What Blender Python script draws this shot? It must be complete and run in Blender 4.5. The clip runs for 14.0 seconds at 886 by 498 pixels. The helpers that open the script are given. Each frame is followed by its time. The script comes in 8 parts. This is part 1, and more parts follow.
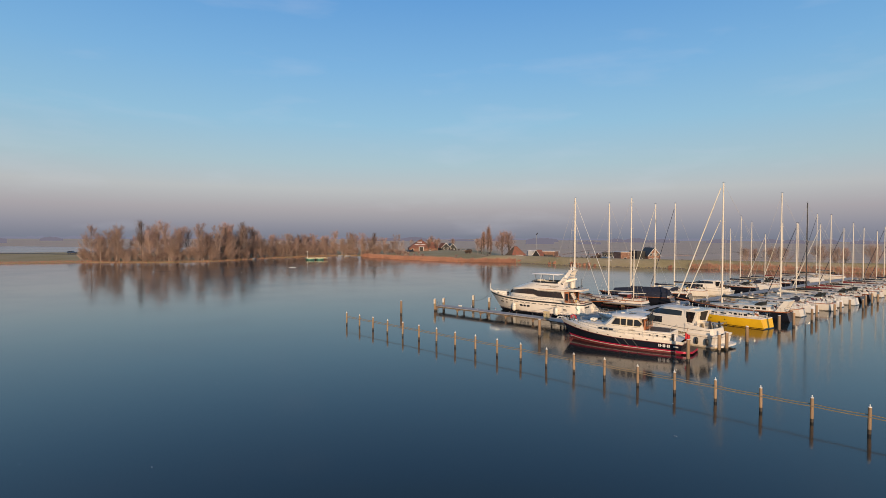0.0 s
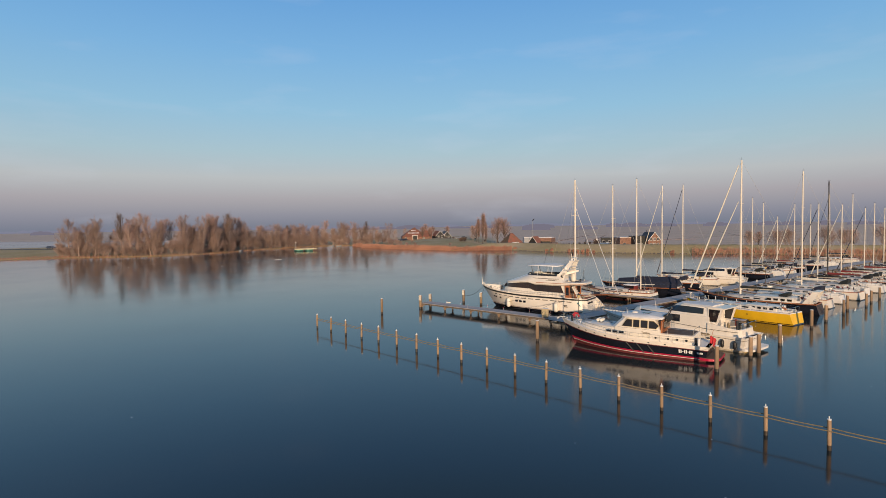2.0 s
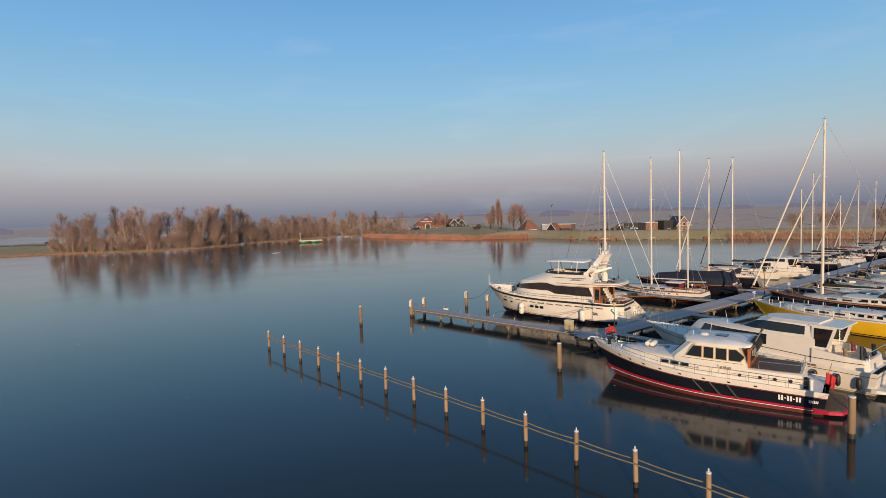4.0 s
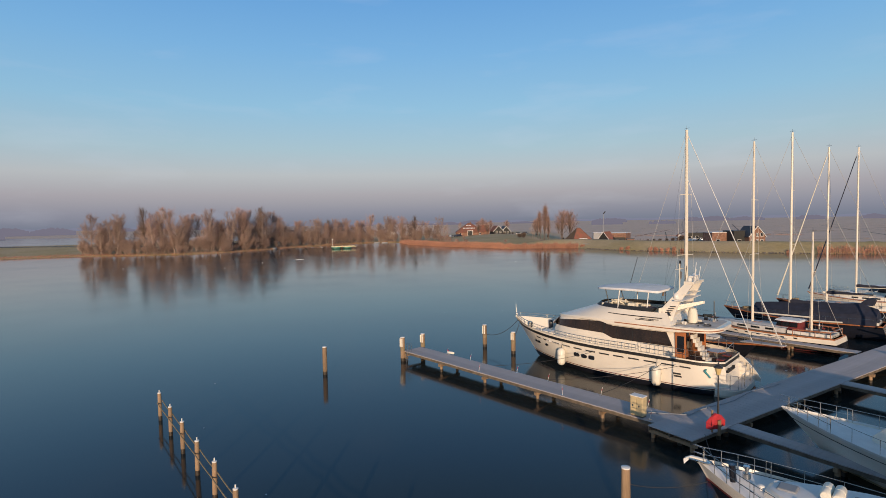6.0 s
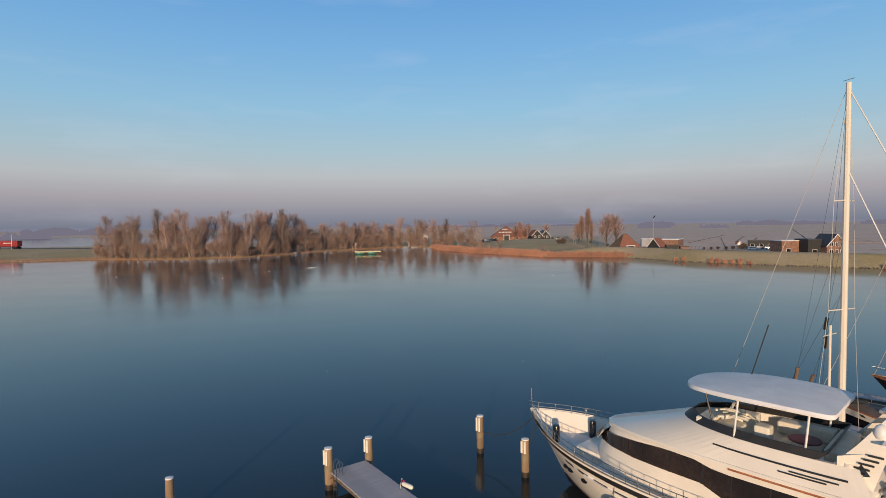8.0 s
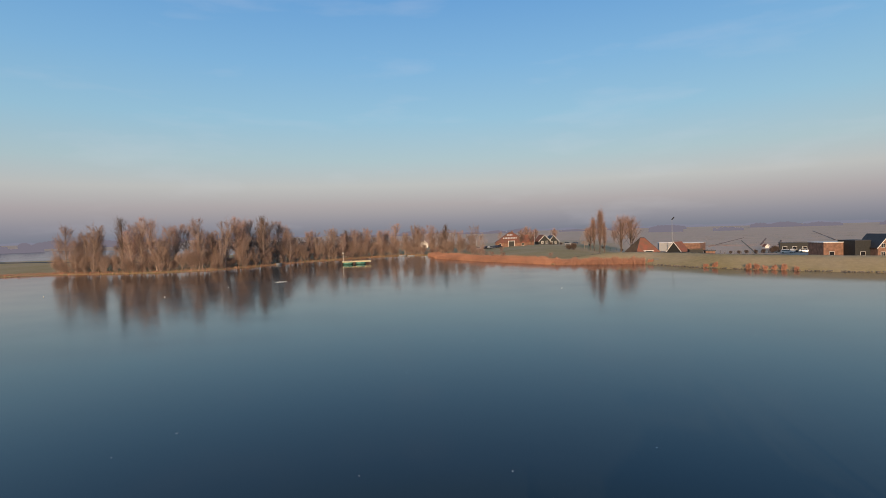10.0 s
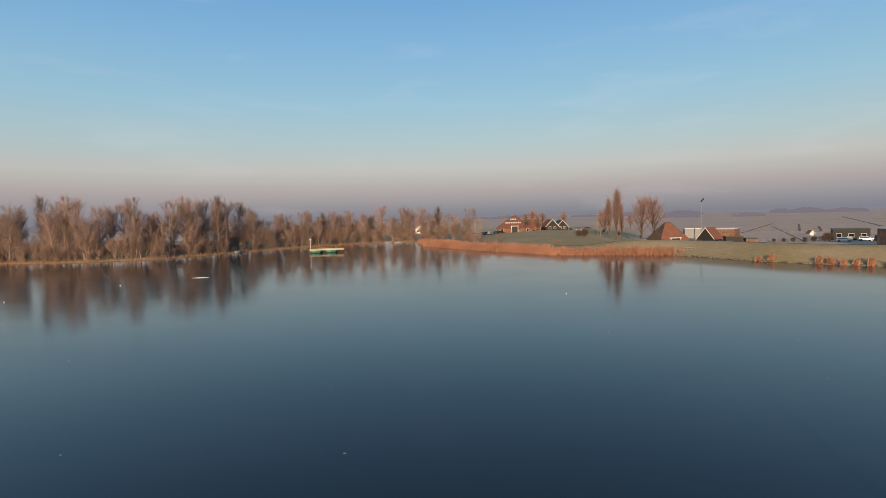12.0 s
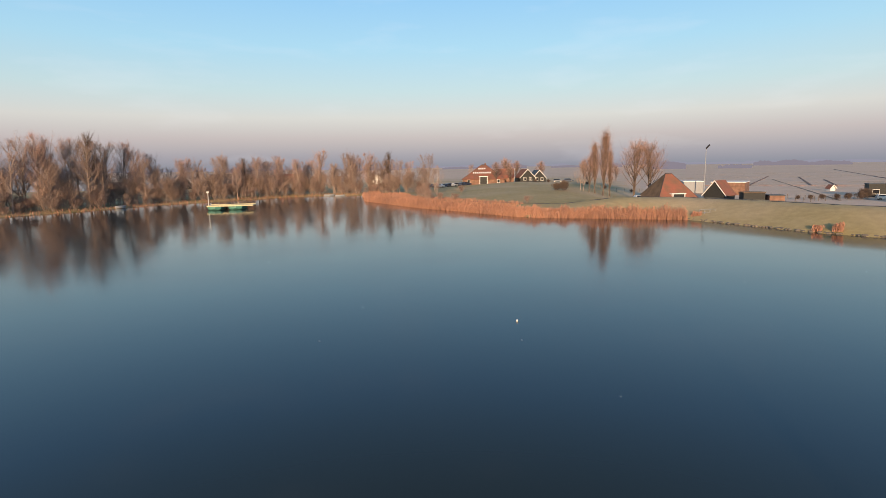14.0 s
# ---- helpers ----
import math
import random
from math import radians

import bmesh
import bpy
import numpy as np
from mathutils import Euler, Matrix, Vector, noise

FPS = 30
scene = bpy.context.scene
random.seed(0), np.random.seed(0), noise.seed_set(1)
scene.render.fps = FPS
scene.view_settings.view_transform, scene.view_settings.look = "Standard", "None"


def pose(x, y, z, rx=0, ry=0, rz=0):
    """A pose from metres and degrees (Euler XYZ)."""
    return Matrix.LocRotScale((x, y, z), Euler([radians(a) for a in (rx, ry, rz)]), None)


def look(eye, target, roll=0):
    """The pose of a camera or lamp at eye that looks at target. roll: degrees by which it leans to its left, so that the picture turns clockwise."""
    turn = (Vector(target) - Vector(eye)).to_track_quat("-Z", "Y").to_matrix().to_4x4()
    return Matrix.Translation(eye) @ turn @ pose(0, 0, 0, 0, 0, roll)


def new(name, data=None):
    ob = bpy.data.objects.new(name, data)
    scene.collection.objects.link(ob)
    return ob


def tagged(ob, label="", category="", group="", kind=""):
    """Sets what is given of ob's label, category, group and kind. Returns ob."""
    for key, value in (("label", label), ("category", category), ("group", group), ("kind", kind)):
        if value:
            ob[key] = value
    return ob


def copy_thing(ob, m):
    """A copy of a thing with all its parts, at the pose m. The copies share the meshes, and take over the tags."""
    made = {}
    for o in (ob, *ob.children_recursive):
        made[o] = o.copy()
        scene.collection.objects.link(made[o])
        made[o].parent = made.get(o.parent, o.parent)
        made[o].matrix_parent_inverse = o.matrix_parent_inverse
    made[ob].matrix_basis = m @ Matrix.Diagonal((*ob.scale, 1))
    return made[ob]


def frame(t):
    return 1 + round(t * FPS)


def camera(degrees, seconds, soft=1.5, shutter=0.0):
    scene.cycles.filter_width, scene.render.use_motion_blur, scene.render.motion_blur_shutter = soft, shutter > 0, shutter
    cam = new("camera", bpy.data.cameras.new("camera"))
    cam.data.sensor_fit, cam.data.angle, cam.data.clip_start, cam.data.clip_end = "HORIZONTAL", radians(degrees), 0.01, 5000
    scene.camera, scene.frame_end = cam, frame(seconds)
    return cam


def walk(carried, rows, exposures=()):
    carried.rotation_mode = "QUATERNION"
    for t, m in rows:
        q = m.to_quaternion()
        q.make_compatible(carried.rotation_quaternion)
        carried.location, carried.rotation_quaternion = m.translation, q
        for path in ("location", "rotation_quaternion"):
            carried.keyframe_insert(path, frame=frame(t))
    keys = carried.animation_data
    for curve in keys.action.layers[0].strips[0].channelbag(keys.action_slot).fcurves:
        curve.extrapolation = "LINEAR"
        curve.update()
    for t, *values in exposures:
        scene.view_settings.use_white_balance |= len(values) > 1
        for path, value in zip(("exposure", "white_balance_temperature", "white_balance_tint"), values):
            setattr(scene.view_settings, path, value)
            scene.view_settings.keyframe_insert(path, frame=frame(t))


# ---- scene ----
cam = camera(78.3, 14.0, soft=0.8)

PATH = [
    (0, (-1.142, 3.647, 11.983), (-1.332, 5.637, 11.94), 0.2),
    (0.5, (-0.694, 5.365, 11.927), (-0.881, 7.356, 11.874), 0.3),
    (1, (-0.817, 7.535, 12.071), (-0.996, 9.526, 12.004), -0.2),
    (1.5, (-0.518, 9.835, 12.151), (-0.695, 11.825, 12.072), -0.5),
    (2, (-0.377, 13.155, 12.174), (-0.555, 15.145, 12.085), -0.8),
    (4.3, (1.107, 32.175, 11.827), (0.849, 34.154, 11.694), -1.7),
    (4.5, (1.285, 33.981, 11.749), (1.008, 35.958, 11.616), -1.3),
    (5, (1.641, 38.653, 11.635), (1.318, 40.624, 11.514), -1.3),
    (5.5, (1.889, 43.52, 11.532), (1.519, 45.482, 11.425), -1.4),
    (6, (1.911, 48.906, 11.433), (1.491, 50.859, 11.331), -1.1),
    (6.5, (1.934, 54.355, 11.481), (1.472, 56.297, 11.372), -0.9),
    (7, (1.936, 59.314, 11.841), (1.434, 61.247, 11.732), -0.8),
    (7.5, (1.787, 64.343, 12.223), (1.243, 66.265, 12.119), -0.3),
    (8, (1.599, 68.95, 12.458), (1.034, 70.866, 12.364), -0.7),
    (8.2, (1.519, 70.669, 12.606), (0.954, 72.586, 12.513), -1.1),
    (10.5, (-0.954, 98.999, 11.236), (-1.558, 100.905, 11.185), -1.5),
    (11, (-1.221, 106.85, 10.928), (-1.843, 108.75, 10.889), -1.4),
    (11.5, (-1.853, 115.794, 10.845), (-2.492, 117.688, 10.799), -1.4),
    (12, (-2.567, 125.532, 10.585), (-3.2, 127.425, 10.466), -1.4),
    (12.5, (-3.268, 135.623, 10.525), (-3.878, 137.512, 10.277), -1.2),
    (13, (-4.052, 145.363, 10.314), (-4.639, 147.25, 10.001), -1.2),
    (13.5, (-4.576, 155.14, 9.991), (-5.147, 157.032, 9.679), -0.9),
    (14, (-4.83, 165.099, 9.779), (-5.394, 166.994, 9.477), -0.9),
]
walk(cam, [(t, look(eye, target, roll)) for t, eye, target, roll in PATH],
     exposures=[(0, -0.03, 6180, 10), (2.2, -0.03, 6130, 10), (4.5, -0.03, 6060, 10), (8, -0.03, 6100, 10), (11, 0.0, 6600, 10), (11.6, 0.0, 6650, 10), (12.0, 0.03, 6700, 10), (12.5, 0.40, 6650, 10), (14, 0.44, 6700, 10)])

# ---- world, sun and sky ----
SUN_EL, SUN_AZ = radians(9.0), radians(173.0)   # azimuth clockwise from +y
sun_dir = Vector((math.sin(SUN_AZ) * math.cos(SUN_EL), math.cos(SUN_AZ) * math.cos(SUN_EL), math.sin(SUN_EL)))
world = bpy.data.worlds.new("winter_sky")
scene.world = world
world.use_nodes = True
wn, wl = world.node_tree.nodes, world.node_tree.links
wn.clear()
w_out = wn.new("ShaderNodeOutputWorld")
w_bg = wn.new("ShaderNodeBackground")
w_sky = wn.new("ShaderNodeTexSky")
w_sky.sky_type, w_sky.sun_disc = "NISHITA", False
w_sky.sun_elevation, w_sky.sun_rotation = SUN_EL, SUN_AZ
w_sky.air_density, w_sky.dust_density, w_sky.ozone_density = 1.0, 1.5, 2.0
w_tc = wn.new("ShaderNodeTexCoord")
w_sep = wn.new("ShaderNodeSeparateXYZ")
w_ramp = wn.new("ShaderNodeValToRGB")
w_noise = wn.new("ShaderNodeTexNoise")
w_map = wn.new("ShaderNodeMapping")
w_map.inputs["Scale"].default_value = (3.0, 3.0, 14.0)
w_noise.inputs["Scale"].default_value = 1.6
w_noise.inputs["Detail"].default_value = 5.0
w_cl = wn.new("ShaderNodeMapRange")
w_cl.inputs["From Min"].default_value, w_cl.inputs["From Max"].default_value = 0.56, 0.82
w_cl.inputs["To Max"].default_value = 0.22
w_veil = wn.new("ShaderNodeMix")
w_veil.data_type = "RGBA"
w_veil.inputs["B"].default_value = (0.62, 0.62, 0.68, 1)
w_mul = wn.new("ShaderNodeVectorMath")
w_mul.operation = "SCALE"
w_mul.inputs["Scale"].default_value = 0.03
w_add = wn.new("ShaderNodeVectorMath")
w_add.operation = "ADD"


def srgb(r, g, b):
    """Linear colour from 0..255 values."""
    return tuple(((c / 255 + 0.055) / 1.055) ** 2.4 if c > 10 else c / 255 / 12.92 for c in (r, g, b)) + (1.0,)


# Elevation bands of a clear winter morning opposite the sun: mist, rose belt, pale green, blue.
SKY = [(0.0, (121, 125, 141)), (0.022, (138, 136, 151)), (0.05, (163, 152, 159)), (0.085, (182, 178, 177)),
       (0.13, (166, 185, 190)), (0.20, (144, 184, 205)), (0.29, (122, 172, 210)), (0.40, (97, 153, 206)),
       (0.55, (86, 124, 156)), (0.75, (84, 110, 134)), (1.0, (84, 106, 128))]
els = w_ramp.color_ramp.elements
els[0].position, els[0].color = SKY[0][0], srgb(*SKY[0][1])
els[1].position, els[1].color = SKY[-1][0], srgb(*SKY[-1][1])
for p, c in SKY[1:-1]:
    e = els.new(p)
    e.color = srgb(*c)
wl.new(w_tc.outputs["Generated"], w_sep.inputs[0])
wl.new(w_sep.outputs["Z"], w_ramp.inputs["Fac"])
wl.new(w_tc.outputs["Generated"], w_map.inputs["Vector"])
wl.new(w_map.outputs[0], w_noise.inputs["Vector"])
wl.new(w_noise.outputs["Fac"], w_cl.inputs["Value"])
wl.new(w_cl.outputs[0], w_veil.inputs["Factor"])
wl.new(w_ramp.outputs["Color"], w_veil.inputs["A"])
wl.new(w_sky.outputs["Color"], w_mul.inputs[0])
wl.new(w_veil.outputs["Result"], w_add.inputs[0])
wl.new(w_mul.outputs[0], w_add.inputs[1])
wl.new(w_add.outputs[0], w_bg.inputs["Color"])
wl.new(w_bg.outputs[0], w_out.inputs["Surface"])
w_bg.inputs["Strength"].default_value = 0.92
sun_data = bpy.data.lights.new("sun", "SUN")
sun_data.energy, sun_data.angle, sun_data.color = 4.5, radians(0.6), (1.0, 0.70, 0.43)
sun = new("sun", sun_data)
sun.matrix_world = look(sun_dir * 100, (0, 0, 0))


# ---- materials ----
def material(name, base, rough=0.6, metal=0.0, vary=0.15, scale=3.0, fine=40.0, bump=0.15, second=None, coat=0.0, spec=0.5, stretch=(1, 1, 1), per_object=0.0):
    """A two-scale surface: broad patches between base and second, fine grain in tone, roughness and relief."""
    m = bpy.data.materials.new(name)
    m.use_nodes = True
    n, l = m.node_tree.nodes, m.node_tree.links
    bs = n["Principled BSDF"]
    tc, mp = n.new("ShaderNodeTexCoord"), n.new("ShaderNodeMapping")
    mp.inputs["Scale"].default_value = stretch
    l.new(tc.outputs["Object"], mp.inputs["Vector"])
    big, small = n.new("ShaderNodeTexNoise"), n.new("ShaderNodeTexNoise")
    big.inputs["Scale"].default_value, big.inputs["Detail"].default_value = scale, 4.0
    small.inputs["Scale"].default_value, small.inputs["Detail"].default_value = fine, 3.0
    l.new(mp.outputs[0], big.inputs["Vector"]), l.new(mp.outputs[0], small.inputs["Vector"])
    mix = n.new("ShaderNodeMix")
    mix.data_type = "RGBA"
    mix.inputs["A"].default_value = (*base, 1)
    s = second or tuple(min(1.0, c * (1 - 1.6 * vary)) for c in base)
    mix.inputs["B"].default_value = (*s, 1)
    rg = n.new("ShaderNodeMapRange")
    rg.inputs["From Min"].default_value, rg.inputs["From Max"].default_value = 0.35, 0.68
    l.new(big.outputs["Fac"], rg.inputs["Value"]), l.new(rg.outputs[0], mix.inputs["Factor"])
    hs = n.new("ShaderNodeHueSaturation")
    l.new(mix.outputs["Result"], hs.inputs["Color"])
    vr = n.new("ShaderNodeMapRange")
    vr.inputs["To Min"].default_value, vr.inputs["To Max"].default_value = 1 - vary, 1 + vary
    l.new(small.outputs["Fac"], vr.inputs["Value"])
    val = vr.outputs[0]
    if per_object:
        oi, pr, mu = n.new("ShaderNodeObjectInfo"), n.new("ShaderNodeMapRange"), n.new("ShaderNodeMath")
        mu.operation = "MULTIPLY"
        pr.inputs["To Min"].default_value, pr.inputs["To Max"].default_value = 1 - per_object, 1 + per_object
        l.new(oi.outputs["Random"], pr.inputs["Value"])
        l.new(val, mu.inputs[0]), l.new(pr.outputs[0], mu.inputs[1])
        val = mu.outputs[0]
    l.new(val, hs.inputs["Value"]), l.new(hs.outputs[0], bs.inputs["Base Color"])
    rr = n.new("ShaderNodeMapRange")
    rr.inputs["To Min"].default_value, rr.inputs["To Max"].default_value = max(0.02, rough - 0.1), min(1.0, rough + 0.1)
    l.new(small.outputs["Fac"], rr.inputs["Value"]), l.new(rr.outputs[0], bs.inputs["Roughness"])
    bs.inputs["Metallic"].default_value = metal
    bs.inputs["Specular IOR Level"].default_value = spec
    bs.inputs["Coat Weight"].default_value = coat
    if bump:
        bp = n.new("ShaderNodeBump")
        bp.inputs["Strength"].default_value, bp.inputs["Distance"].default_value = bump, 0.02
        l.new(small.outputs["Fac"], bp.inputs["Height"]), l.new(bp.outputs[0], bs.inputs["Normal"])
    return m


def water_material():
    m = bpy.data.materials.new("still_lake_water")
    m.use_nodes = True
    n, l = m.node_tree.nodes, m.node_tree.links
    bs = n["Principled BSDF"]
    bs.inputs["Base Color"].default_value = (0.019, 0.0245, 0.025, 1)
    bs.inputs["IOR"].default_value = 1.333
    tc = n.new("ShaderNodeTexCoord")
    patch = n.new("ShaderNodeTexNoise")
    patch.inputs["Scale"].default_value, patch.inputs["Detail"].default_value = 0.018, 3.0
    l.new(tc.outputs["Object"], patch.inputs["Vector"])
    rr = n.new("ShaderNodeMapRange")
    rr.inputs["From Min"].default_value, rr.inputs["From Max"].default_value = 0.42, 0.62
    rr.inputs["To Min"].default_value, rr.inputs["To Max"].default_value = 0.085, 0.145
    # skins of thin ice: broad patches broken by finer ones
    film = n.new("ShaderNodeTexNoise")
    film.inputs["Scale"].default_value, film.inputs["Detail"].default_value = 0.11, 6.0
    l.new(tc.outputs["Object"], film.inputs["Vector"])
    both = n.new("ShaderNodeMix")
    both.data_type = "FLOAT"
    both.inputs["Factor"].default_value = 0.35
    l.new(patch.outputs["Fac"], both.inputs["A"]), l.new(film.outputs["Fac"], both.inputs["B"])
    l.new(both.outputs["Result"], rr.inputs["Value"]), l.new(rr.outputs[0], bs.inputs["Roughness"])
    wave = n.new("ShaderNodeTexNoise")
    wave.inputs["Scale"].default_value, wave.inputs["Detail"].default_value = 0.35, 4.0
    l.new(tc.outputs["Object"], wave.inputs["Vector"])
    bp = n.new("ShaderNodeBump")
    bp.inputs["Strength"].default_value, bp.inputs["Distance"].default_value = 0.045, 0.06
    l.new(wave.outputs["Fac"], bp.inputs["Height"]), l.new(bp.outputs[0], bs.inputs["Normal"])
    return m


def ground_material():
    """Frosted grass on the dike, frosted pasture beyond with haze in its pale tint, ditches and field strips."""
    m = bpy.data.materials.new("frosted_grass")
    m.use_nodes = True
    n, l = m.node_tree.nodes, m.node_tree.links
    bs = n["Principled BSDF"]
    tc = n.new("ShaderNodeTexCoord")
    a, b, c = (n.new("ShaderNodeTexNoise") for _ in range(3))
    for q, s, d in ((a, 0.05, 5.0), (b, 0.9, 4.0), (c, 9.0, 3.0)):
        q.inputs["Scale"].default_value, q.inputs["Detail"].default_value = s, d
        l.new(tc.outputs["Object"], q.inputs["Vector"])
    m1, m2 = n.new("ShaderNodeMix"), n.new("ShaderNodeMix")
    m1.data_type = m2.data_type = "RGBA"
    m1.inputs["A"].default_value, m1.inputs["B"].default_value = (0.28, 0.218, 0.095, 1), (0.51, 0.398, 0.205, 1)
    # Pasture frost colour, with the pale warmth of distant haze mixed in.
    m2.inputs["B"].default_value = (0.66, 0.50, 0.41, 1)
    l.new(b.outputs["Fac"], m1.inputs["Factor"])
    l.new(m1.outputs["Result"], m2.inputs["A"])
    # frost lies thick on the open pasture, thin on the dike: by the painted share on the mesh
    at = n.new("ShaderNodeAttribute")
    at.attribute_name = "frost"
    fr = n.new("ShaderNodeMath")
    fr.operation = "MULTIPLY_ADD"
    sp = n.new("ShaderNodeMapRange")
    sp.inputs["From Min"].default_value, sp.inputs["From Max"].default_value = 0.3, 0.7
    sp.inputs["To Min"].default_value, sp.inputs["To Max"].default_value = -0.18, 0.18
    l.new(a.outputs["Fac"], sp.inputs["Value"])
    fr.inputs[1].default_value = 1.0
    l.new(at.outputs["Fac"], fr.inputs[0]), l.new(sp.outputs[0], fr.inputs[2])
    fr.use_clamp = True
    l.new(fr.outputs[0], m2.inputs["Factor"])
    hs, vr = n.new("ShaderNodeHueSaturation"), n.new("ShaderNodeMapRange")
    vr.inputs["To Min"].default_value, vr.inputs["To Max"].default_value = 0.75, 1.25
    l.new(c.outputs["Fac"], vr.inputs["Value"]), l.new(vr.outputs[0], hs.inputs["Value"])
    l.new(m2.outputs["Result"], hs.inputs["Color"]), l.new(hs.outputs[0], bs.inputs["Base Color"])
    bs.inputs["Roughness"].default_value = 0.95
    bs.inputs["Specular IOR Level"].default_value = 0.1
    bp = n.new("ShaderNodeBump")
    bp.inputs["Strength"].default_value, bp.inputs["Distance"].default_value = 0.6, 0.15
    l.new(c.outputs["Fac"], bp.inputs["Height"]), l.new(bp.outputs[0], bs.inputs["Normal"])
    return m


M = {}
M["water"] = water_material()
M["ground"] = ground_material()
M["gelcoat"] = material("cream_white_gelcoat", (0.76, 0.70, 0.61), 0.3, vary=0.05, scale=0.8, fine=60, bump=0.02, coat=0.3)
M["white"] = material("white_paint", (0.74, 0.72, 0.69), 0.38, vary=0.05, scale=1.2, fine=50, bump=0.02)
M["frost_deck"] = material("frosted_white_deck", (0.80, 0.78, 0.77), 0.8, vary=0.08, scale=1.5, fine=60, bump=0.2)
# Greyer frosted deck; part real grey, part low-sun shade put into the colour.
M["grey_shade_deck"] = material("frosted_grey_shade_deck", (0.56, 0.54, 0.53), 0.85, vary=0.12, scale=1.5, fine=40, bump=0.2)
M["navy"] = material("black_blue_hull_paint", (0.012, 0.013, 0.020), 0.2, vary=0.15, scale=1, bump=0.01, coat=0.4)
M["red"] = material("red_boot_stripe", (0.46, 0.014, 0.055), 0.35, vary=0.1, bump=0.02)
M["darkred"] = material("dark_red_antifouling", (0.16, 0.03, 0.03), 0.6, vary=0.2, bump=0.05)
M["yellow"] = material("yellow_hull_paint", (0.80, 0.47, 0.012), 0.35, vary=0.07, scale=0.7, bump=0.02)
M["teak"] = material("varnished_teak", (0.42, 0.15, 0.055), 0.3, vary=0.25, scale=4, fine=30, bump=0.05, stretch=(1, 1, 0.15), coat=0.4)
M["teakdeck"] = material("worn_teak_deck", (0.17, 0.11, 0.075), 0.7, vary=0.25, scale=3, bump=0.1)
M["bronze_glass"] = material("bronze_tinted_glass", (0.016, 0.011, 0.009), 0.08, vary=0.5, scale=0.7, fine=8, bump=0.01, second=(0.038, 0.024, 0.017), coat=0.4)
M["glass"] = material("dark_tinted_glass", (0.014, 0.014, 0.017), 0.06, vary=0.1, bump=0.0, spec=0.6)
M["black"] = material("black_rubber", (0.02, 0.02, 0.022), 0.5, vary=0.2, bump=0.05)
M["steel"] = material("polished_steel", (0.62, 0.61, 0.58), 0.25, metal=1.0, vary=0.08, bump=0.0)
M["alu"] = material("pale_painted_spar", (0.70, 0.64, 0.54), 0.4, vary=0.06, scale=0.6, bump=0.02)
M["wire"] = material("grey_rigging_wire", (0.42, 0.40, 0.37), 0.5, vary=0.05, bump=0.0)
M["darkspar"] = material("black_carbon_spar", (0.03, 0.028, 0.03), 0.4, vary=0.1, bump=0.0)
M["pile"] = material("weathered_pile_wood", (0.32, 0.215, 0.13), 0.85, vary=0.3, scale=2.5, fine=25, bump=0.5, stretch=(1, 1, 0.12), second=(0.19, 0.13, 0.08), per_object=0.18)
M["wetpile"] = material("wet_dark_pile_foot", (0.05, 0.038, 0.028), 0.5, vary=0.3, bump=0.3)
M["plank"] = material("frosted_grey_planks", (0.45, 0.415, 0.425), 0.9, vary=0.12, scale=0.8, fine=30, bump=0.2, second=(0.36, 0.335, 0.345), per_object=0.025)
M["beam"] = material("grey_timber_beam", (0.16, 0.125, 0.09), 0.9, vary=0.3, scale=3, bump=0.4)
M["rope"] = material("tarred_rope", (0.26, 0.20, 0.12), 0.9, vary=0.2, bump=0.3)
M["darkrope"] = material("dark_mooring_rope", (0.03, 0.03, 0.035), 0.8, vary=0.2, bump=0.2)
M["blue_cover"] = material("navy_blue_canvas", (0.018, 0.022, 0.045), 0.85, vary=0.25, scale=2, bump=0.4)
M["dark_cover"] = material("black_green_canvas", (0.016, 0.02, 0.02), 0.85, vary=0.25, scale=2, bump=0.4)
M["red_cover"] = material("dark_red_canvas", (0.20, 0.03, 0.03), 0.85, vary=0.2, scale=2, bump=0.4)
M["sail"] = material("furled_white_sail", (0.74, 0.69, 0.58), 0.8, vary=0.1, scale=2, bump=0.3, stretch=(1, 1, 0.2))
M["tile_red"] = material("red_clay_roof_tiles", (0.27, 0.095, 0.062), 0.8, vary=0.4, scale=0.6, fine=6, bump=0.5, second=(0.17, 0.095, 0.062))
M["thatch"] = material("mossy_roof", (0.15, 0.10, 0.065), 0.95, vary=0.25, scale=0.7, bump=0.6)
M["tile_dark"] = material("dark_roof_tiles", (0.045, 0.045, 0.055), 0.6, vary=0.2, scale=1, bump=0.4)
M["brick"] = material("red_brick", (0.27, 0.15, 0.105), 0.9, vary=0.3, scale=1.0, fine=12, bump=0.5)
M["blackwood"] = material("black_tarred_boards", (0.025, 0.026, 0.026), 0.7, vary=0.3, bump=0.3)
M["grey"] = material("grey_cladding", (0.30, 0.31, 0.33), 0.7, vary=0.1, bump=0.1)
M["bark"] = material("brown_bark", (0.30, 0.22, 0.185), 0.95, vary=0.3, scale=1.0, fine=8, bump=0.6, second=(0.31, 0.24, 0.20), per_object=0.25)
M["bark_dark"] = material("dark_brown_bark", (0.15, 0.105, 0.08), 0.95, vary=0.3, scale=1.0, fine=8, bump=0.6)
M["farm_twig"] = material("rosy_brown_twigs", (0.45, 0.28, 0.225), 0.95, vary=0.2, scale=0.25, fine=2, bump=0.0, second=(0.37, 0.23, 0.19), per_object=0.2)
M["dark_shrub"] = material("dark_bush_twigs", (0.13, 0.092, 0.075), 0.95, vary=0.25, scale=0.4, fine=2, bump=0.0)
M["ditch"] = material("ditch_edge_grass", (0.22, 0.165, 0.12), 0.95, vary=0.3, scale=0.3, bump=0.2)
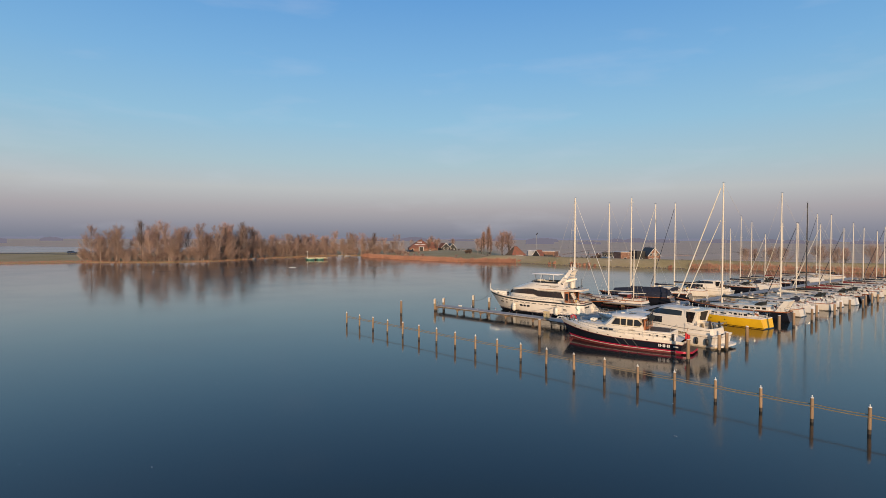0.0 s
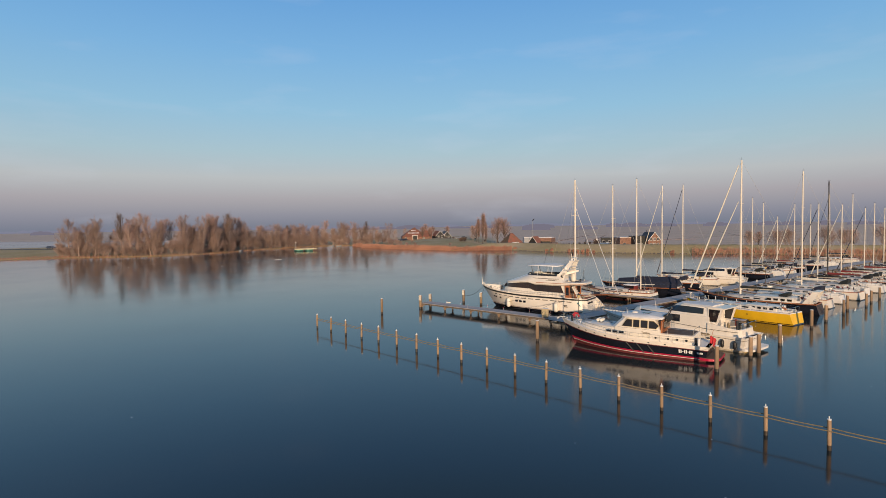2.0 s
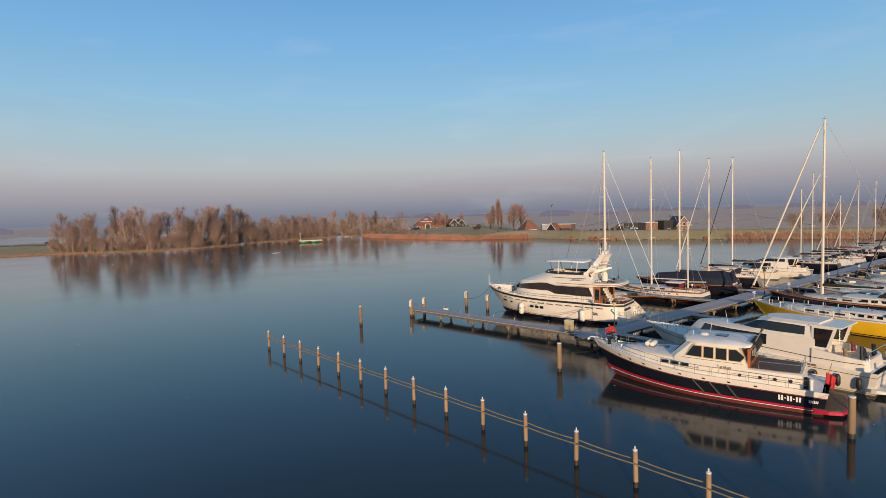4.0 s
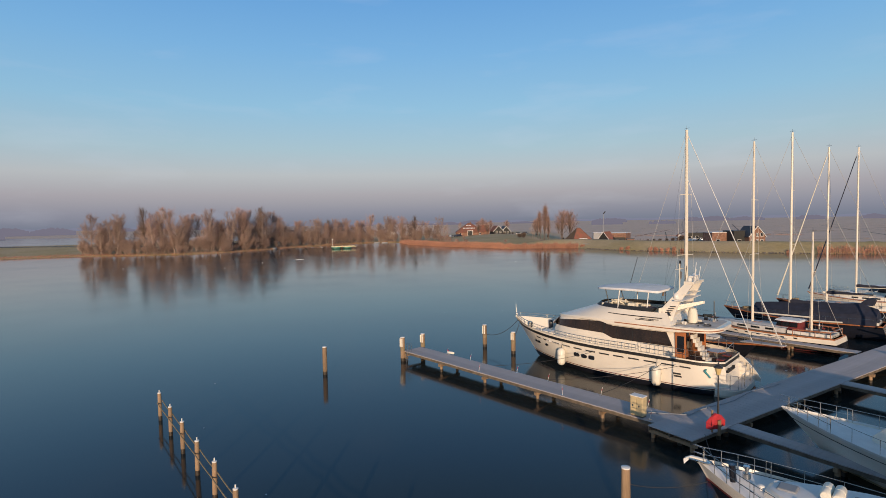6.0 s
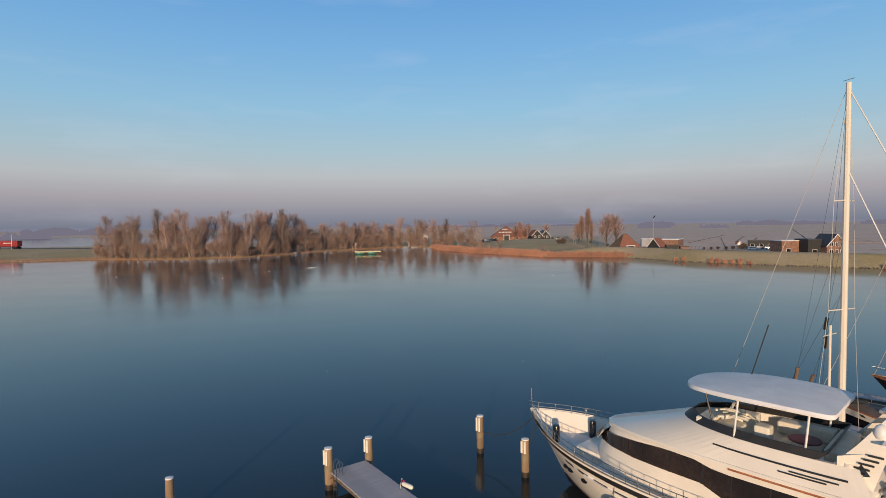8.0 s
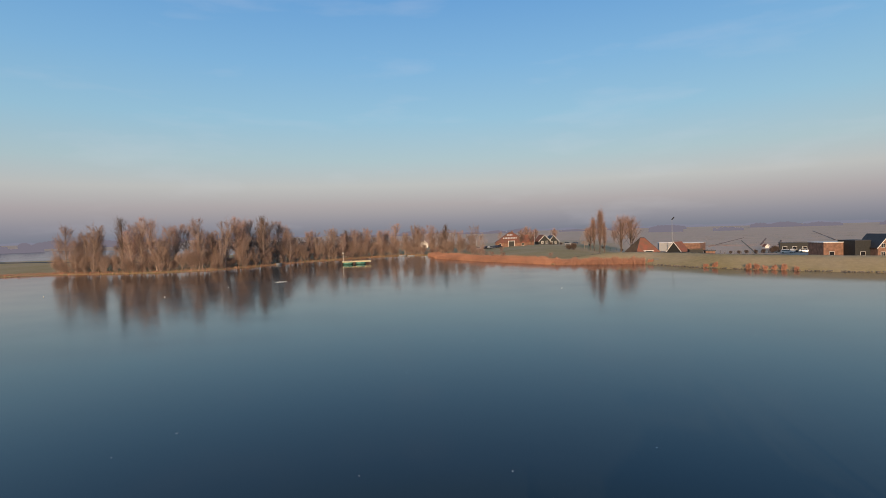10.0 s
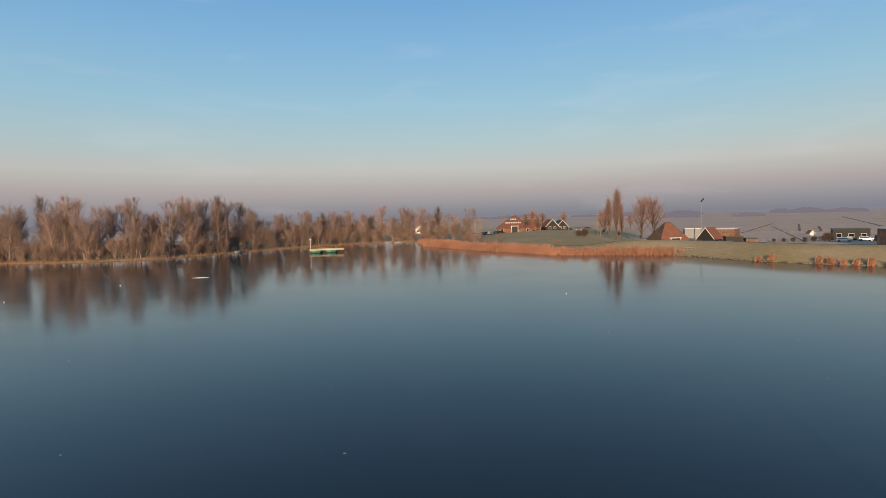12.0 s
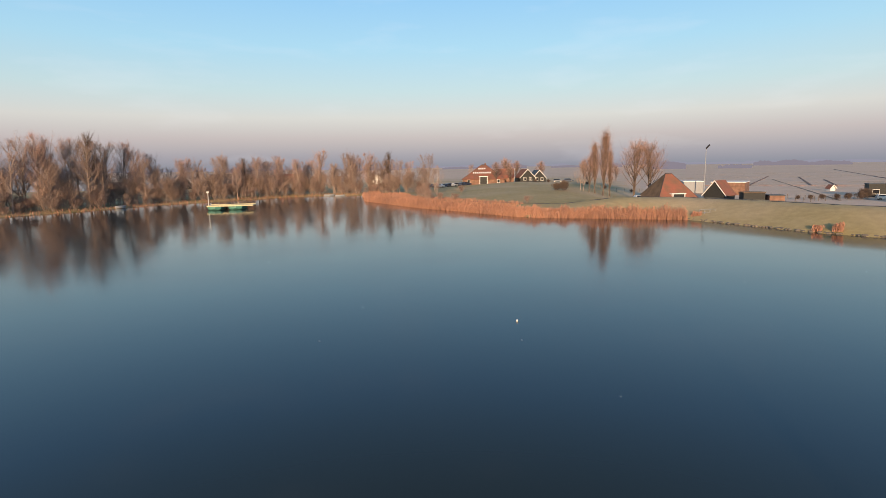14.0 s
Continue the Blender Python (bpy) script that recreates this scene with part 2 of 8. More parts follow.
M["twig"] = material("bare_brown_twigs", (0.37, 0.225, 0.205), 0.95, vary=0.2, scale=0.25, fine=2, bump=0.0, second=(0.27, 0.17, 0.155), per_object=0.3)
M["olive"] = material("bare_olive_willow_twigs", (0.35, 0.235, 0.19), 0.95, vary=0.2, scale=0.25, fine=2, bump=0.0, second=(0.27, 0.19, 0.16), per_object=0.3)
M["shrub"] = material("bare_shrub_twigs", (0.27, 0.17, 0.14), 0.95, vary=0.2, scale=0.4, fine=2, bump=0.0, per_object=0.25)
M["reed"] = material("dry_orange_reed", (0.48, 0.24, 0.155), 0.95, vary=0.25, scale=0.12, fine=3, bump=0.0, second=(0.37, 0.19, 0.13))
M["green"] = material("green_hull_paint", (0.09, 0.25, 0.20), 0.45, vary=0.12, bump=0.05)
M["yellowdeck"] = material("worn_yellow_deck", (0.66, 0.58, 0.36), 0.7, vary=0.15, bump=0.1)
M["fender"] = material("white_vinyl", (0.78, 0.74, 0.64), 0.4, vary=0.06, bump=0.02)
M["truckred"] = material("red_truck_paint", (0.26, 0.03, 0.03), 0.35, vary=0.06, bump=0.0)
M["redflag"] = material("red_cloth", (0.52, 0.03, 0.04), 0.85, vary=0.15, bump=0.3)
M["asphalt"] = material("asphalt", (0.055, 0.055, 0.06), 0.9, vary=0.2, bump=0.3)
M["stone"] = material("grey_stone_edge", (0.20, 0.17, 0.14), 0.9, vary=0.3, scale=2, bump=0.6, per_object=0.2)
M["car_a"] = material("silver_car_paint", (0.55, 0.56, 0.58), 0.3, metal=0.3, vary=0.05, bump=0.0)
M["car_b"] = material("dark_blue_car_paint", (0.03, 0.045, 0.08), 0.3, vary=0.05, bump=0.0)
M["ice"] = material("white_ice_flake", (0.7, 0.72, 0.75), 0.6, vary=0.1, bump=0.2)
M["bluetarp"] = material("turquoise_tarp", (0.05, 0.26, 0.30), 0.8, vary=0.15, bump=0.2)
M["cream_box"] = material("cream_enamel_cabinet", (0.56, 0.45, 0.26), 0.6, vary=0.1, bump=0.05)
M["lampglass"] = material("amber_lantern_glass", (0.62, 0.46, 0.20), 0.3, vary=0.05, bump=0.0)


# ---- mesh helpers ----
def finish(name, bm, mat, smooth=False):
    me = bpy.data.meshes.new(name)
    bmesh.ops.recalc_face_normals(bm, faces=bm.faces)
    if smooth:
        for f in bm.faces:
            f.smooth = True
    bm.to_mesh(me)
    bm.free()
    me.materials.append(M[mat] if isinstance(mat, str) else mat)
    if smooth:
        me.set_sharp_from_angle(angle=radians(38))
    return me


def part(name, bm, mat, parent, label="", smooth=False):
    """One mesh object under a thing or a part."""
    ob = new(name, finish(name, bm, mat, smooth))
    ob.parent = parent
    return tagged(ob, label)


def thing(name, m, label, category, group="", kind=""):
    """An Empty at the thing's base, which parents its parts."""
    ob = new(name)
    ob.empty_display_size = 0.3
    ob.matrix_world = m
    return tagged(ob, label, category, group, kind)


def solid(name, bm, mat, label, category, m=None, group="", kind="", smooth=False):
    """A thing of one mesh."""
    ob = new(name, finish(name, bm, mat, smooth))
    if m is not None:
        ob.matrix_world = m
    return tagged(ob, label, category, group, kind)


def B():
    return bmesh.new()


def box(bm, x0, x1, y0, y1, z0, z1, bevel=0.0):
    v = [bm.verts.new((x, y, z)) for z in (z0, z1) for x, y in ((x0, y0), (x1, y0), (x1, y1), (x0, y1))]
    fs = [bm.faces.new([v[i] for i in q]) for q in ((3, 2, 1, 0), (4, 5, 6, 7), (0, 1, 5, 4), (1, 2, 6, 5), (2, 3, 7, 6), (3, 0, 4, 7))]
    if bevel:
        es = list({e for f in fs for e in f.edges})
        bmesh.ops.bevel(bm, geom=es, offset=bevel, segments=2, affect="EDGES", profile=0.5)
    return bm


def skin(bm, rings, cap=True, closed=True):
    """Quads between rings of as many points; caps the first and last."""
    vs = [[bm.verts.new(p) for p in r] for r in rings]
    n = len(vs[0])
    for a, b in zip(vs, vs[1:]):
        for i in range(n if closed else n - 1):
            j = (i + 1) % n
            bm.faces.new((a[i], a[j], b[j], b[i]))
    if cap and closed:
        bm.faces.new(list(reversed(vs[0])))
        bm.faces.new(vs[-1])
    return bm


def tube(bm, pts, r, sides=6, r2=None):
    """A round bar along points; tapers to r2."""
    pts = [Vector(p) for p in pts]
    rings, n = [], len(pts)
    up = Vector((0, 0, 1))
    for i, p in enumerate(pts):
        d = (pts[min(i + 1, n - 1)] - pts[max(i - 1, 0)]).normalized()
        a = d.cross(up if abs(d.z) < 0.95 else Vector((1, 0, 0))).normalized()
        b = d.cross(a)
        rr = r if r2 is None else r + (r2 - r) * i / (n - 1)
        rings.append([p + (a * math.cos(t) + b * math.sin(t)) * rr for t in (2 * math.pi * k / sides for k in range(sides))])
    return skin(bm, rings)


def slab(bm, quad, thick):
    """A thin solid on a quad (or polygon) of corners, thick along its normal both ways."""
    q = [Vector(p) for p in quad]
    nrm = (q[1] - q[0]).cross(q[-1] - q[0]).normalized() * thick
    return skin(bm, [[p - nrm for p in q], [p + nrm for p in q]])


def lathe(bm, prof, sides=12, centre=(0, 0, 0)):
    c = Vector(centre)
    return skin(bm, [[c + Vector((r * math.cos(t), r * math.sin(t), z)) for t in (2 * math.pi * k / sides for k in range(sides))] for r, z in prof])


def at(x, y, z=0.0, deg=0.0):
    return pose(x, y, z, 0, 0, deg)


# ---- lake, ground ----
# the shore, anticlockwise round the water
SHORE = [(-900, 150), (-310, 182), (-245, 196), (-212, 214), (-190, 231), (-165, 234), (-148, 239), (-134, 251), (-128.5, 268), (-126.0, 291.5), (-114.5, 314.5), (-108.5, 330.0),
         (-98.5, 339.5), (-87.5, 341.0), (-77.0, 331.0), (-71.5, 319.0), (-69.0, 310.0), (-55.0, 296.5), (-45.0, 286.5), (-34.0, 280.3), (-18.7, 267.7), (-6.1, 267.7), (7.3, 267.2), (14.8, 259.3),
         (21.9, 250.6), (28.8, 245.4), (47.2, 235.7), (74.7, 224.6), (115.7, 209.2), (163.6, 195.3), (235, 165), (370, 85), (640, -120), (900, -900), (-900, -900)]


def shore_distance(P):
    """Signed distance of points to the shore: negative on the water."""
    S = np.array(SHORE, float)
    best, inside = np.full(len(P), 1e9), np.zeros(len(P), bool)
    for a, b in zip(S, np.roll(S, -1, 0)):
        ab = b - a
        t = np.clip(((P - a) @ ab) / (ab @ ab), 0, 1)
        best = np.minimum(best, np.hypot(*(P - a - t[:, None] * ab).T))
        cross = (a[1] > P[:, 1]) != (b[1] > P[:, 1])
        xs = a[0] + (P[:, 1] - a[1]) / (ab[1] if ab[1] else 1e-9) * ab[0]
        inside ^= cross & (P[:, 0] < xs)
    return np.where(inside, -best, best)


def ground_height(P):
    """Low bank and polder to the west, a grass dike to the east, both below the lake's level inland."""
    d = shore_distance(P)
    x = P[:, 0]
    dike = np.clip((x + 70) / 30, 0, 1)
    inland = np.interp(x, [-60, -14, -3, 10], [1.9, 1.9, 0.4, -0.4])
    dk = np.interp(d, [-6, -0.6, 0.0, 0.5, 1.8, 9.5, 12, 15], [-1.6, -0.5, -0.1, 0.35, 0.5, 2.75, 3.0, 2.95])
    slope = np.clip((d - 15) / 11, 0, 1)
    dk = dk * (1 - slope) + inland * slope
    # towards the inn the dike widens into a meadow that climbs gently from the reeds
    meadow = np.interp(d, [-6, -0.6, 0.0, 0.5, 1.8, 9.5, 30, 55, 70, 88], [-1.6, -0.5, -0.1, 0.35, 0.5, 1.3, 2.25, 2.95, 2.85, 1.9])
    k = np.clip((x + 14) / 12, 0, 1)
    dk = meadow * (1 - k) + dk * k
    bk = np.interp(d, [-6, -0.6, 0.0, 0.8, 4, 20, 60], [-1.6, -0.4, -0.05, 0.25, 0.6, 0.8, 0.9])
    west = np.clip((-186 - x) / 22, 0, 1)
    bk = bk + west * np.interp(d, [8, 58, 66, 84, 98], [0.0, 1.7, 1.8, 1.8, 0.0])
    return dk * dike + bk * (1 - dike), d


def spread(core0, core1, step, far):
    a = np.arange(core0, core1 + 0.01, step)
    g = step * 1.35 ** np.arange(1, 40)
    out = np.cumsum(g)
    out = out[out < far]
    return np.concatenate([core0 - out[::-1], a, core1 + out])


def build_ground():
    gx, gy = spread(-250, 160, 2.0, 4200), spread(185, 360, 1.5, 4200)
    X, Y = np.meshgrid(gx, gy)
    P = np.stack([X.ravel(), Y.ravel()], 1)
    z, d = ground_height(P)
    rng = np.random.default_rng(5)
    z = z + rng.normal(0, 0.035, len(z)) * (d > 1)
    nx, ny = len(gx), len(gy)
    idx = np.arange(nx * ny).reshape(ny, nx)
    F = np.stack([idx[:-1, :-1], idx[:-1, 1:], idx[1:, 1:], idx[1:, :-1]], -1).reshape(-1, 4)
    me = bpy.data.meshes.new("ground")
    me.from_pydata(np.column_stack([P, z]).tolist(), [], F.tolist())
    frost = np.interp(d, [0, 2, 16, 26, 60], [0.08, 0.14, 0.22, 0.62, 0.95])
    meadow = np.interp(d, [0, 2, 40, 120, 220], [0.08, 0.14, 0.22, 0.45, 0.95])
    k = np.clip((X.ravel() + 2) / 14, 0, 1)
    frost = meadow * (1 - k) + frost * k
    attr = me.attributes.new("frost", "FLOAT", "POINT")
    attr.data.foreach_set("value", frost.astype(np.float32))
    me.materials.append(M["ground"])
    for p in me.polygons:
        p.use_smooth = True
    return tagged(new("ground", me), "frosted winter grass on a lakeside dike and wide pale polder fields", "ground", kind="structure")


build_ground()


def gz(x, y):
    """The ground's height at a place."""
    return float(ground_height(np.array([[x, y]], float))[0][0])


bm = B()
loop = []
for k, q in enumerate(SHORE):
    a, b = Vector(SHORE[k - 1]), Vector(SHORE[(k + 1) % len(SHORE)])
    d = (b - a).normalized()
    loop.append(bm.verts.new((q[0] - 4.0 * d.y, q[1] + 4.0 * d.x, 0)))
bm.faces.new(loop)
bmesh.ops.triangulate(bm, faces=bm.faces[:])
bmesh.ops.recalc_face_normals(bm, faces=bm.faces[:])
if bm.faces[:][0].normal.z < 0:
    bmesh.ops.reverse_faces(bm, faces=bm.faces[:])
solid("water", bm, "water", "calm dark blue lake water mirroring the sky", "water", kind="structure")
# a second sheet of water beyond the western road
bm = B()
vs = [bm.verts.new(q) for q in ((-215.4, 309.4, 1.06), (-202.6, 431.1, 1.06), (-260.2, 478.9, 1.06), (-900, 600, 1.06), (-900, 305, 1.06))]
bm.faces.new(vs[::-1])
solid("water_far", bm, "water", "pale water of a second lake beyond the road", "water", kind="structure")


# ---- boats: shared shapes ----
def ease(t):
    t = max(0.0, min(1.0, t))
    return t * t * (3 - 2 * t)


class Hull:
    """Lines of a hull: x forward from the transom, y to port, waterline at 0."""

    def __init__(self, L, beam, zb, zm, zs, rake=1.4, srake=-0.2, tw=0.82, p=2.3, pw=1.7, wl=0.86, rnd=0.0):
        self.rnd = rnd
        self.L, self.b, self.zb, self.zm, self.zs = L, beam / 2, zb, zm, zs
        self.rake, self.srake, self.tw, self.p, self.pw, self.wl = rake, srake, tw, p, pw, wl

    def sheer(self, s):
        return self.zm + (self.zb - self.zm) * max(0.0, (s - 0.42) / 0.58) ** 1.7 + (self.zs - self.zm) * max(0.0, (0.42 - s) / 0.42) ** 1.7

    def width(self, s, f):
        aft = self.tw + (1 - self.tw) * math.sin(min(1.0, s / 0.4) * math.pi / 2)
        k = max(0.0, (s - 0.42) / 0.58)
        deck, water = self.b * aft * max(0.0, 1 - k ** self.p), self.b * self.wl * aft * max(0.0, 1 - k ** self.pw)
        g = max(0.0, min(1.0, f)) ** 0.75
        w = water + (deck - water) * g
        if f < 0:
            w *= max(0.0, 1 + f) ** 0.5
        if self.rnd and s < 0.09:
            w *= 1 - self.rnd * (1 - s / 0.09) ** 2
        return max(w, 0.03)

    def point(self, s, f, side=1, out=0.0):
        z = f * self.sheer(s) if f >= 0 else f * 0.6
        x = s * (self.L - self.rake + self.rake * max(f, -0.2)) - (1 - s) * self.srake * max(f, -0.2)
        return Vector((x, side * (self.width(s, f) + out), z))

    def strip(self, bm, f0, f1, s0=0.0, s1=1.0, n=28, rows=3, out=0.0, transom=True):
        """Both sides of the shell between two heights, closed round the transom."""
        ss = [s0 + (s1 - s0) * (1 - (1 - i / n) ** 1.5) for i in range(n + 1)]
        if self.rnd and s0 == 0.0:
            ss = [0.0, 0.01, 0.02, 0.035] + [s for s in ss if s > 0.045]
        fs = [f0 + (f1 - f0) * j / rows for j in range(rows + 1)]
        rings = []
        for f in fs:
            ring = [self.point(s, f, 1, out) for s in ss] + [self.point(s, f, -1, out) for s in reversed(ss)]
            if out and transom:
                for q in ring:
                    if q.x < 0.15 * self.L:
                        q.x -= out
            rings.append(ring)
        return skin(bm, rings, cap=False, closed=transom and s0 == 0.0)

    def deck(self, bm, f, s0=0.0, s1=1.0, n=24, inset=0.0, drop=0.0, camber=0.05):
        ss = [s0 + (s1 - s0) * i / n for i in range(n + 1)]
        vs = []
        for s in ss:
            q, r = self.point(s, f, 1, -inset), self.point(s, f, -1, -inset)
            q.z -= drop
            r.z -= drop
            mid = (q + r) / 2 + Vector((0, 0, camber))
            vs.append([bm.verts.new(v) for v in (q, mid, r)])
        for a, b in zip(vs, vs[1:]):
            for i in (0, 1):
                bm.faces.new((a[i], a[i + 1], b[i + 1], b[i]))
        return bm

    def line(self, f, s0, s1, side, n=16, out=0.0, up=0.0):
        return [self.point(s0 + (s1 - s0) * i / n, f, side, out) + Vector((0, 0, up)) for i in range(n + 1)]

    def wall_panel(self, bm, s0, s1, f0, f1, side=1, out=0.02, n=4):
        """A thin raised plate on the shell."""
        top, bot = self.line(f1, s0, s1, side, n, out), self.line(f0, s0, s1, side, n, out)
        itop, ibot = self.line(f1, s0, s1, side, n, -0.02), self.line(f0, s0, s1, side, n, -0.02)
        return skin(bm, [[bot[i], top[i], itop[i], ibot[i]] for i in range(n + 1)])


def ring(prof, z):
    """Closed plan ring from (x, half width) listed stern to bow; z a number or a function of x."""
    zz = z if callable(z) else (lambda x: z)
    return [(x, w, zz(x)) for x, w in prof] + [(x, -w, zz(x)) for x, w in reversed(prof)]


def dense(prof, k=4):
    """The same outline with a smooth curve drawn through its points."""
    P = [Vector((x, w, 0)) for x, w in prof]
    out = []
    for i in range(len(P) - 1):
        a, b, c, d = P[max(0, i - 1)], P[i], P[i + 1], P[min(len(P) - 1, i + 2)]
        for j in range(k):
            t = j / k
            q = 0.5 * (2 * b + (c - a) * t + (2 * a - 5 * b + 4 * c - d) * t * t + (3 * b - a - 3 * c + d) * t ** 3)
            out.append((q.x, max(0.03, q.y)))
    return out + [prof[-1]]


def rail(parent, h, s0, s1, height, n, sides=(1, -1), inset=0.08, rows=(1.0,), r=0.018, mat="steel", f=1.0, name="railing"):
    for side in sides:
        bm = B()
        for q in rows:
            tube(bm, h.line(f, s0, s1, side, 14, -inset, height * q), r, 5)
        for i in range(n + 1):
            s = s0 + (s1 - s0) * i / n
            p = h.point(s, f, side, -inset)
            tube(bm, [p, p + Vector((0, 0, height))], r * 0.9, 5)
        part(name, bm, mat, parent, smooth=True)


def pulpit(parent, h, s0, height, r=0.018, inset=0.08):
    """A bow rail that runs round the stem."""
    bm = B()
    feet = []
    for q in (1.0, 0.55):
        port = h.line(1.0, s0, 0.985, 1, 8, -inset, height * q)
        star = h.line(1.0, s0, 0.985, -1, 8, -inset, height * q)
        tip = h.point(1.0, 1.0) + Vector((0.18, 0, height * q))
        tip.y = 0
        tube(bm, port + [tip] + star[::-1], r, 5)
    for side in (1, -1):
        for i in range(5):
            p = h.point(s0 + (0.985 - s0) * i / 4, 1.0, side, -inset)
            feet.append(p)
    railing = part("bow_railing", bm, "steel", parent, smooth=True)
    for p in feet:
        bm = B()
        tube(bm, [p, p + Vector((0, 0, height))], r, 5)
        part("stanchion", bm, "steel", railing, smooth=True)
    return railing


def fender_shape(bm, r=0.2, length=0.95):
    prof = [(0.02, 0), (r * 0.6, 0.05), (r, 0.2), (r, length - 0.2), (r * 0.6, length - 0.05), (0.03, length)]
    return lathe(bm, prof, 12)


def mast_parts(parent, x, z0, top, r=0.10, mat="alu", spreaders=(0.38, 0.68), span=0.9, beam=1.6, fore=None, aft=None, furl=None, boom=0.0, cover="blue_cover", boom_z=1.3, y=0.0):
    """Mast with spreaders, shrouds, stays, boom and rolled sail."""
    bm = B()
    tube(bm, [(x, y, z0), (x, y, z0 + (top - z0) * 0.6), (x, y, top)], r, 8, r * 0.72)
    mast = part("mast", bm, mat, parent, smooth=True)
    for k, q in enumerate(spreaders):
        z = z0 + (top - z0) * q
        sp = span * (1 - 0.25 * k)
        bm = B()
        tube(bm, [(x - 0.1, y - sp, z), (x + 0.05, y, z + 0.03), (x - 0.1, y + sp, z)], 0.028, 5)
        part("spreader", bm, mat, mast, smooth=True)
    for side in (1, -1):
        bm = B()
        pts = [(x - 0.25, y + side * beam, z0 - 0.1)] + [(x - 0.1, y + side * span * (1 - 0.25 * k), z0 + (top - z0) * q) for k, q in enumerate(spreaders)] + [(x, y, top - 0.25)]
        tube(bm, pts, 0.0105, 4)
        part("shroud", bm, "wire", mast)
    if fore:
        bm = B()
        tube(bm, [(x, y, top - 0.2), (fore[0], y, fore[1])], 0.015, 4)
        part("forestay", bm, "wire", mast)
        if furl:
            a, b = Vector((x, y, top - 0.4)), Vector((fore[0], y, fore[1] + 0.3))
            bm = B()
            tube(bm, [b, b.lerp(a, 0.1), b.lerp(a, 0.5), b.lerp(a, 0.96)], furl[0], 8, furl[0] * 0.45)
            part("furled_headsail", bm, furl[1], mast, smooth=True)
    if aft:
        bm = B()
        tube(bm, [(x, y, top - 0.1), (aft[0], y, aft[1])], 0.015, 4)
        part("backstay", bm, "wire", mast)
    if boom:
        zb = z0 + boom_z
        bm = B()
        tube(bm, [(x - 0.1, y, zb), (x - boom, y, zb + 0.12)], 0.065, 6)
        part("boom", bm, mat, mast, smooth=True)
    if boom and cover:
        bm = B()
        n, rings = 9, []
        for i in range(n + 1):
            t = i / n
            xx, hh = x - 0.02 - (boom - 0.2) * t, 0.34 * (1 - t * 0.62) + 0.03 * math.sin(t * 19)
            zc = zb + 0.12 * t
            rings.append([(xx, y + 0.15 * (1 - 0.4 * t) * math.cos(a), zc + hh * (0.55 + 0.6 * math.sin(a))) for a in (2 * math.pi * k / 8 for k in range(8))])
        skin(bm, rings)
        part("sail_cover", bm, cover, mast, smooth=True)
    bm = B()
    tube(bm, [(x, y, top), (x, y, top + 0.35)], 0.012, 4)
    tube(bm, [(x - 0.25, y, top + 0.12), (x + 0.25, y, top + 0.15)], 0.012, 4)
    part("masthead_fitting", bm, "darkspar", mast)
    return mast


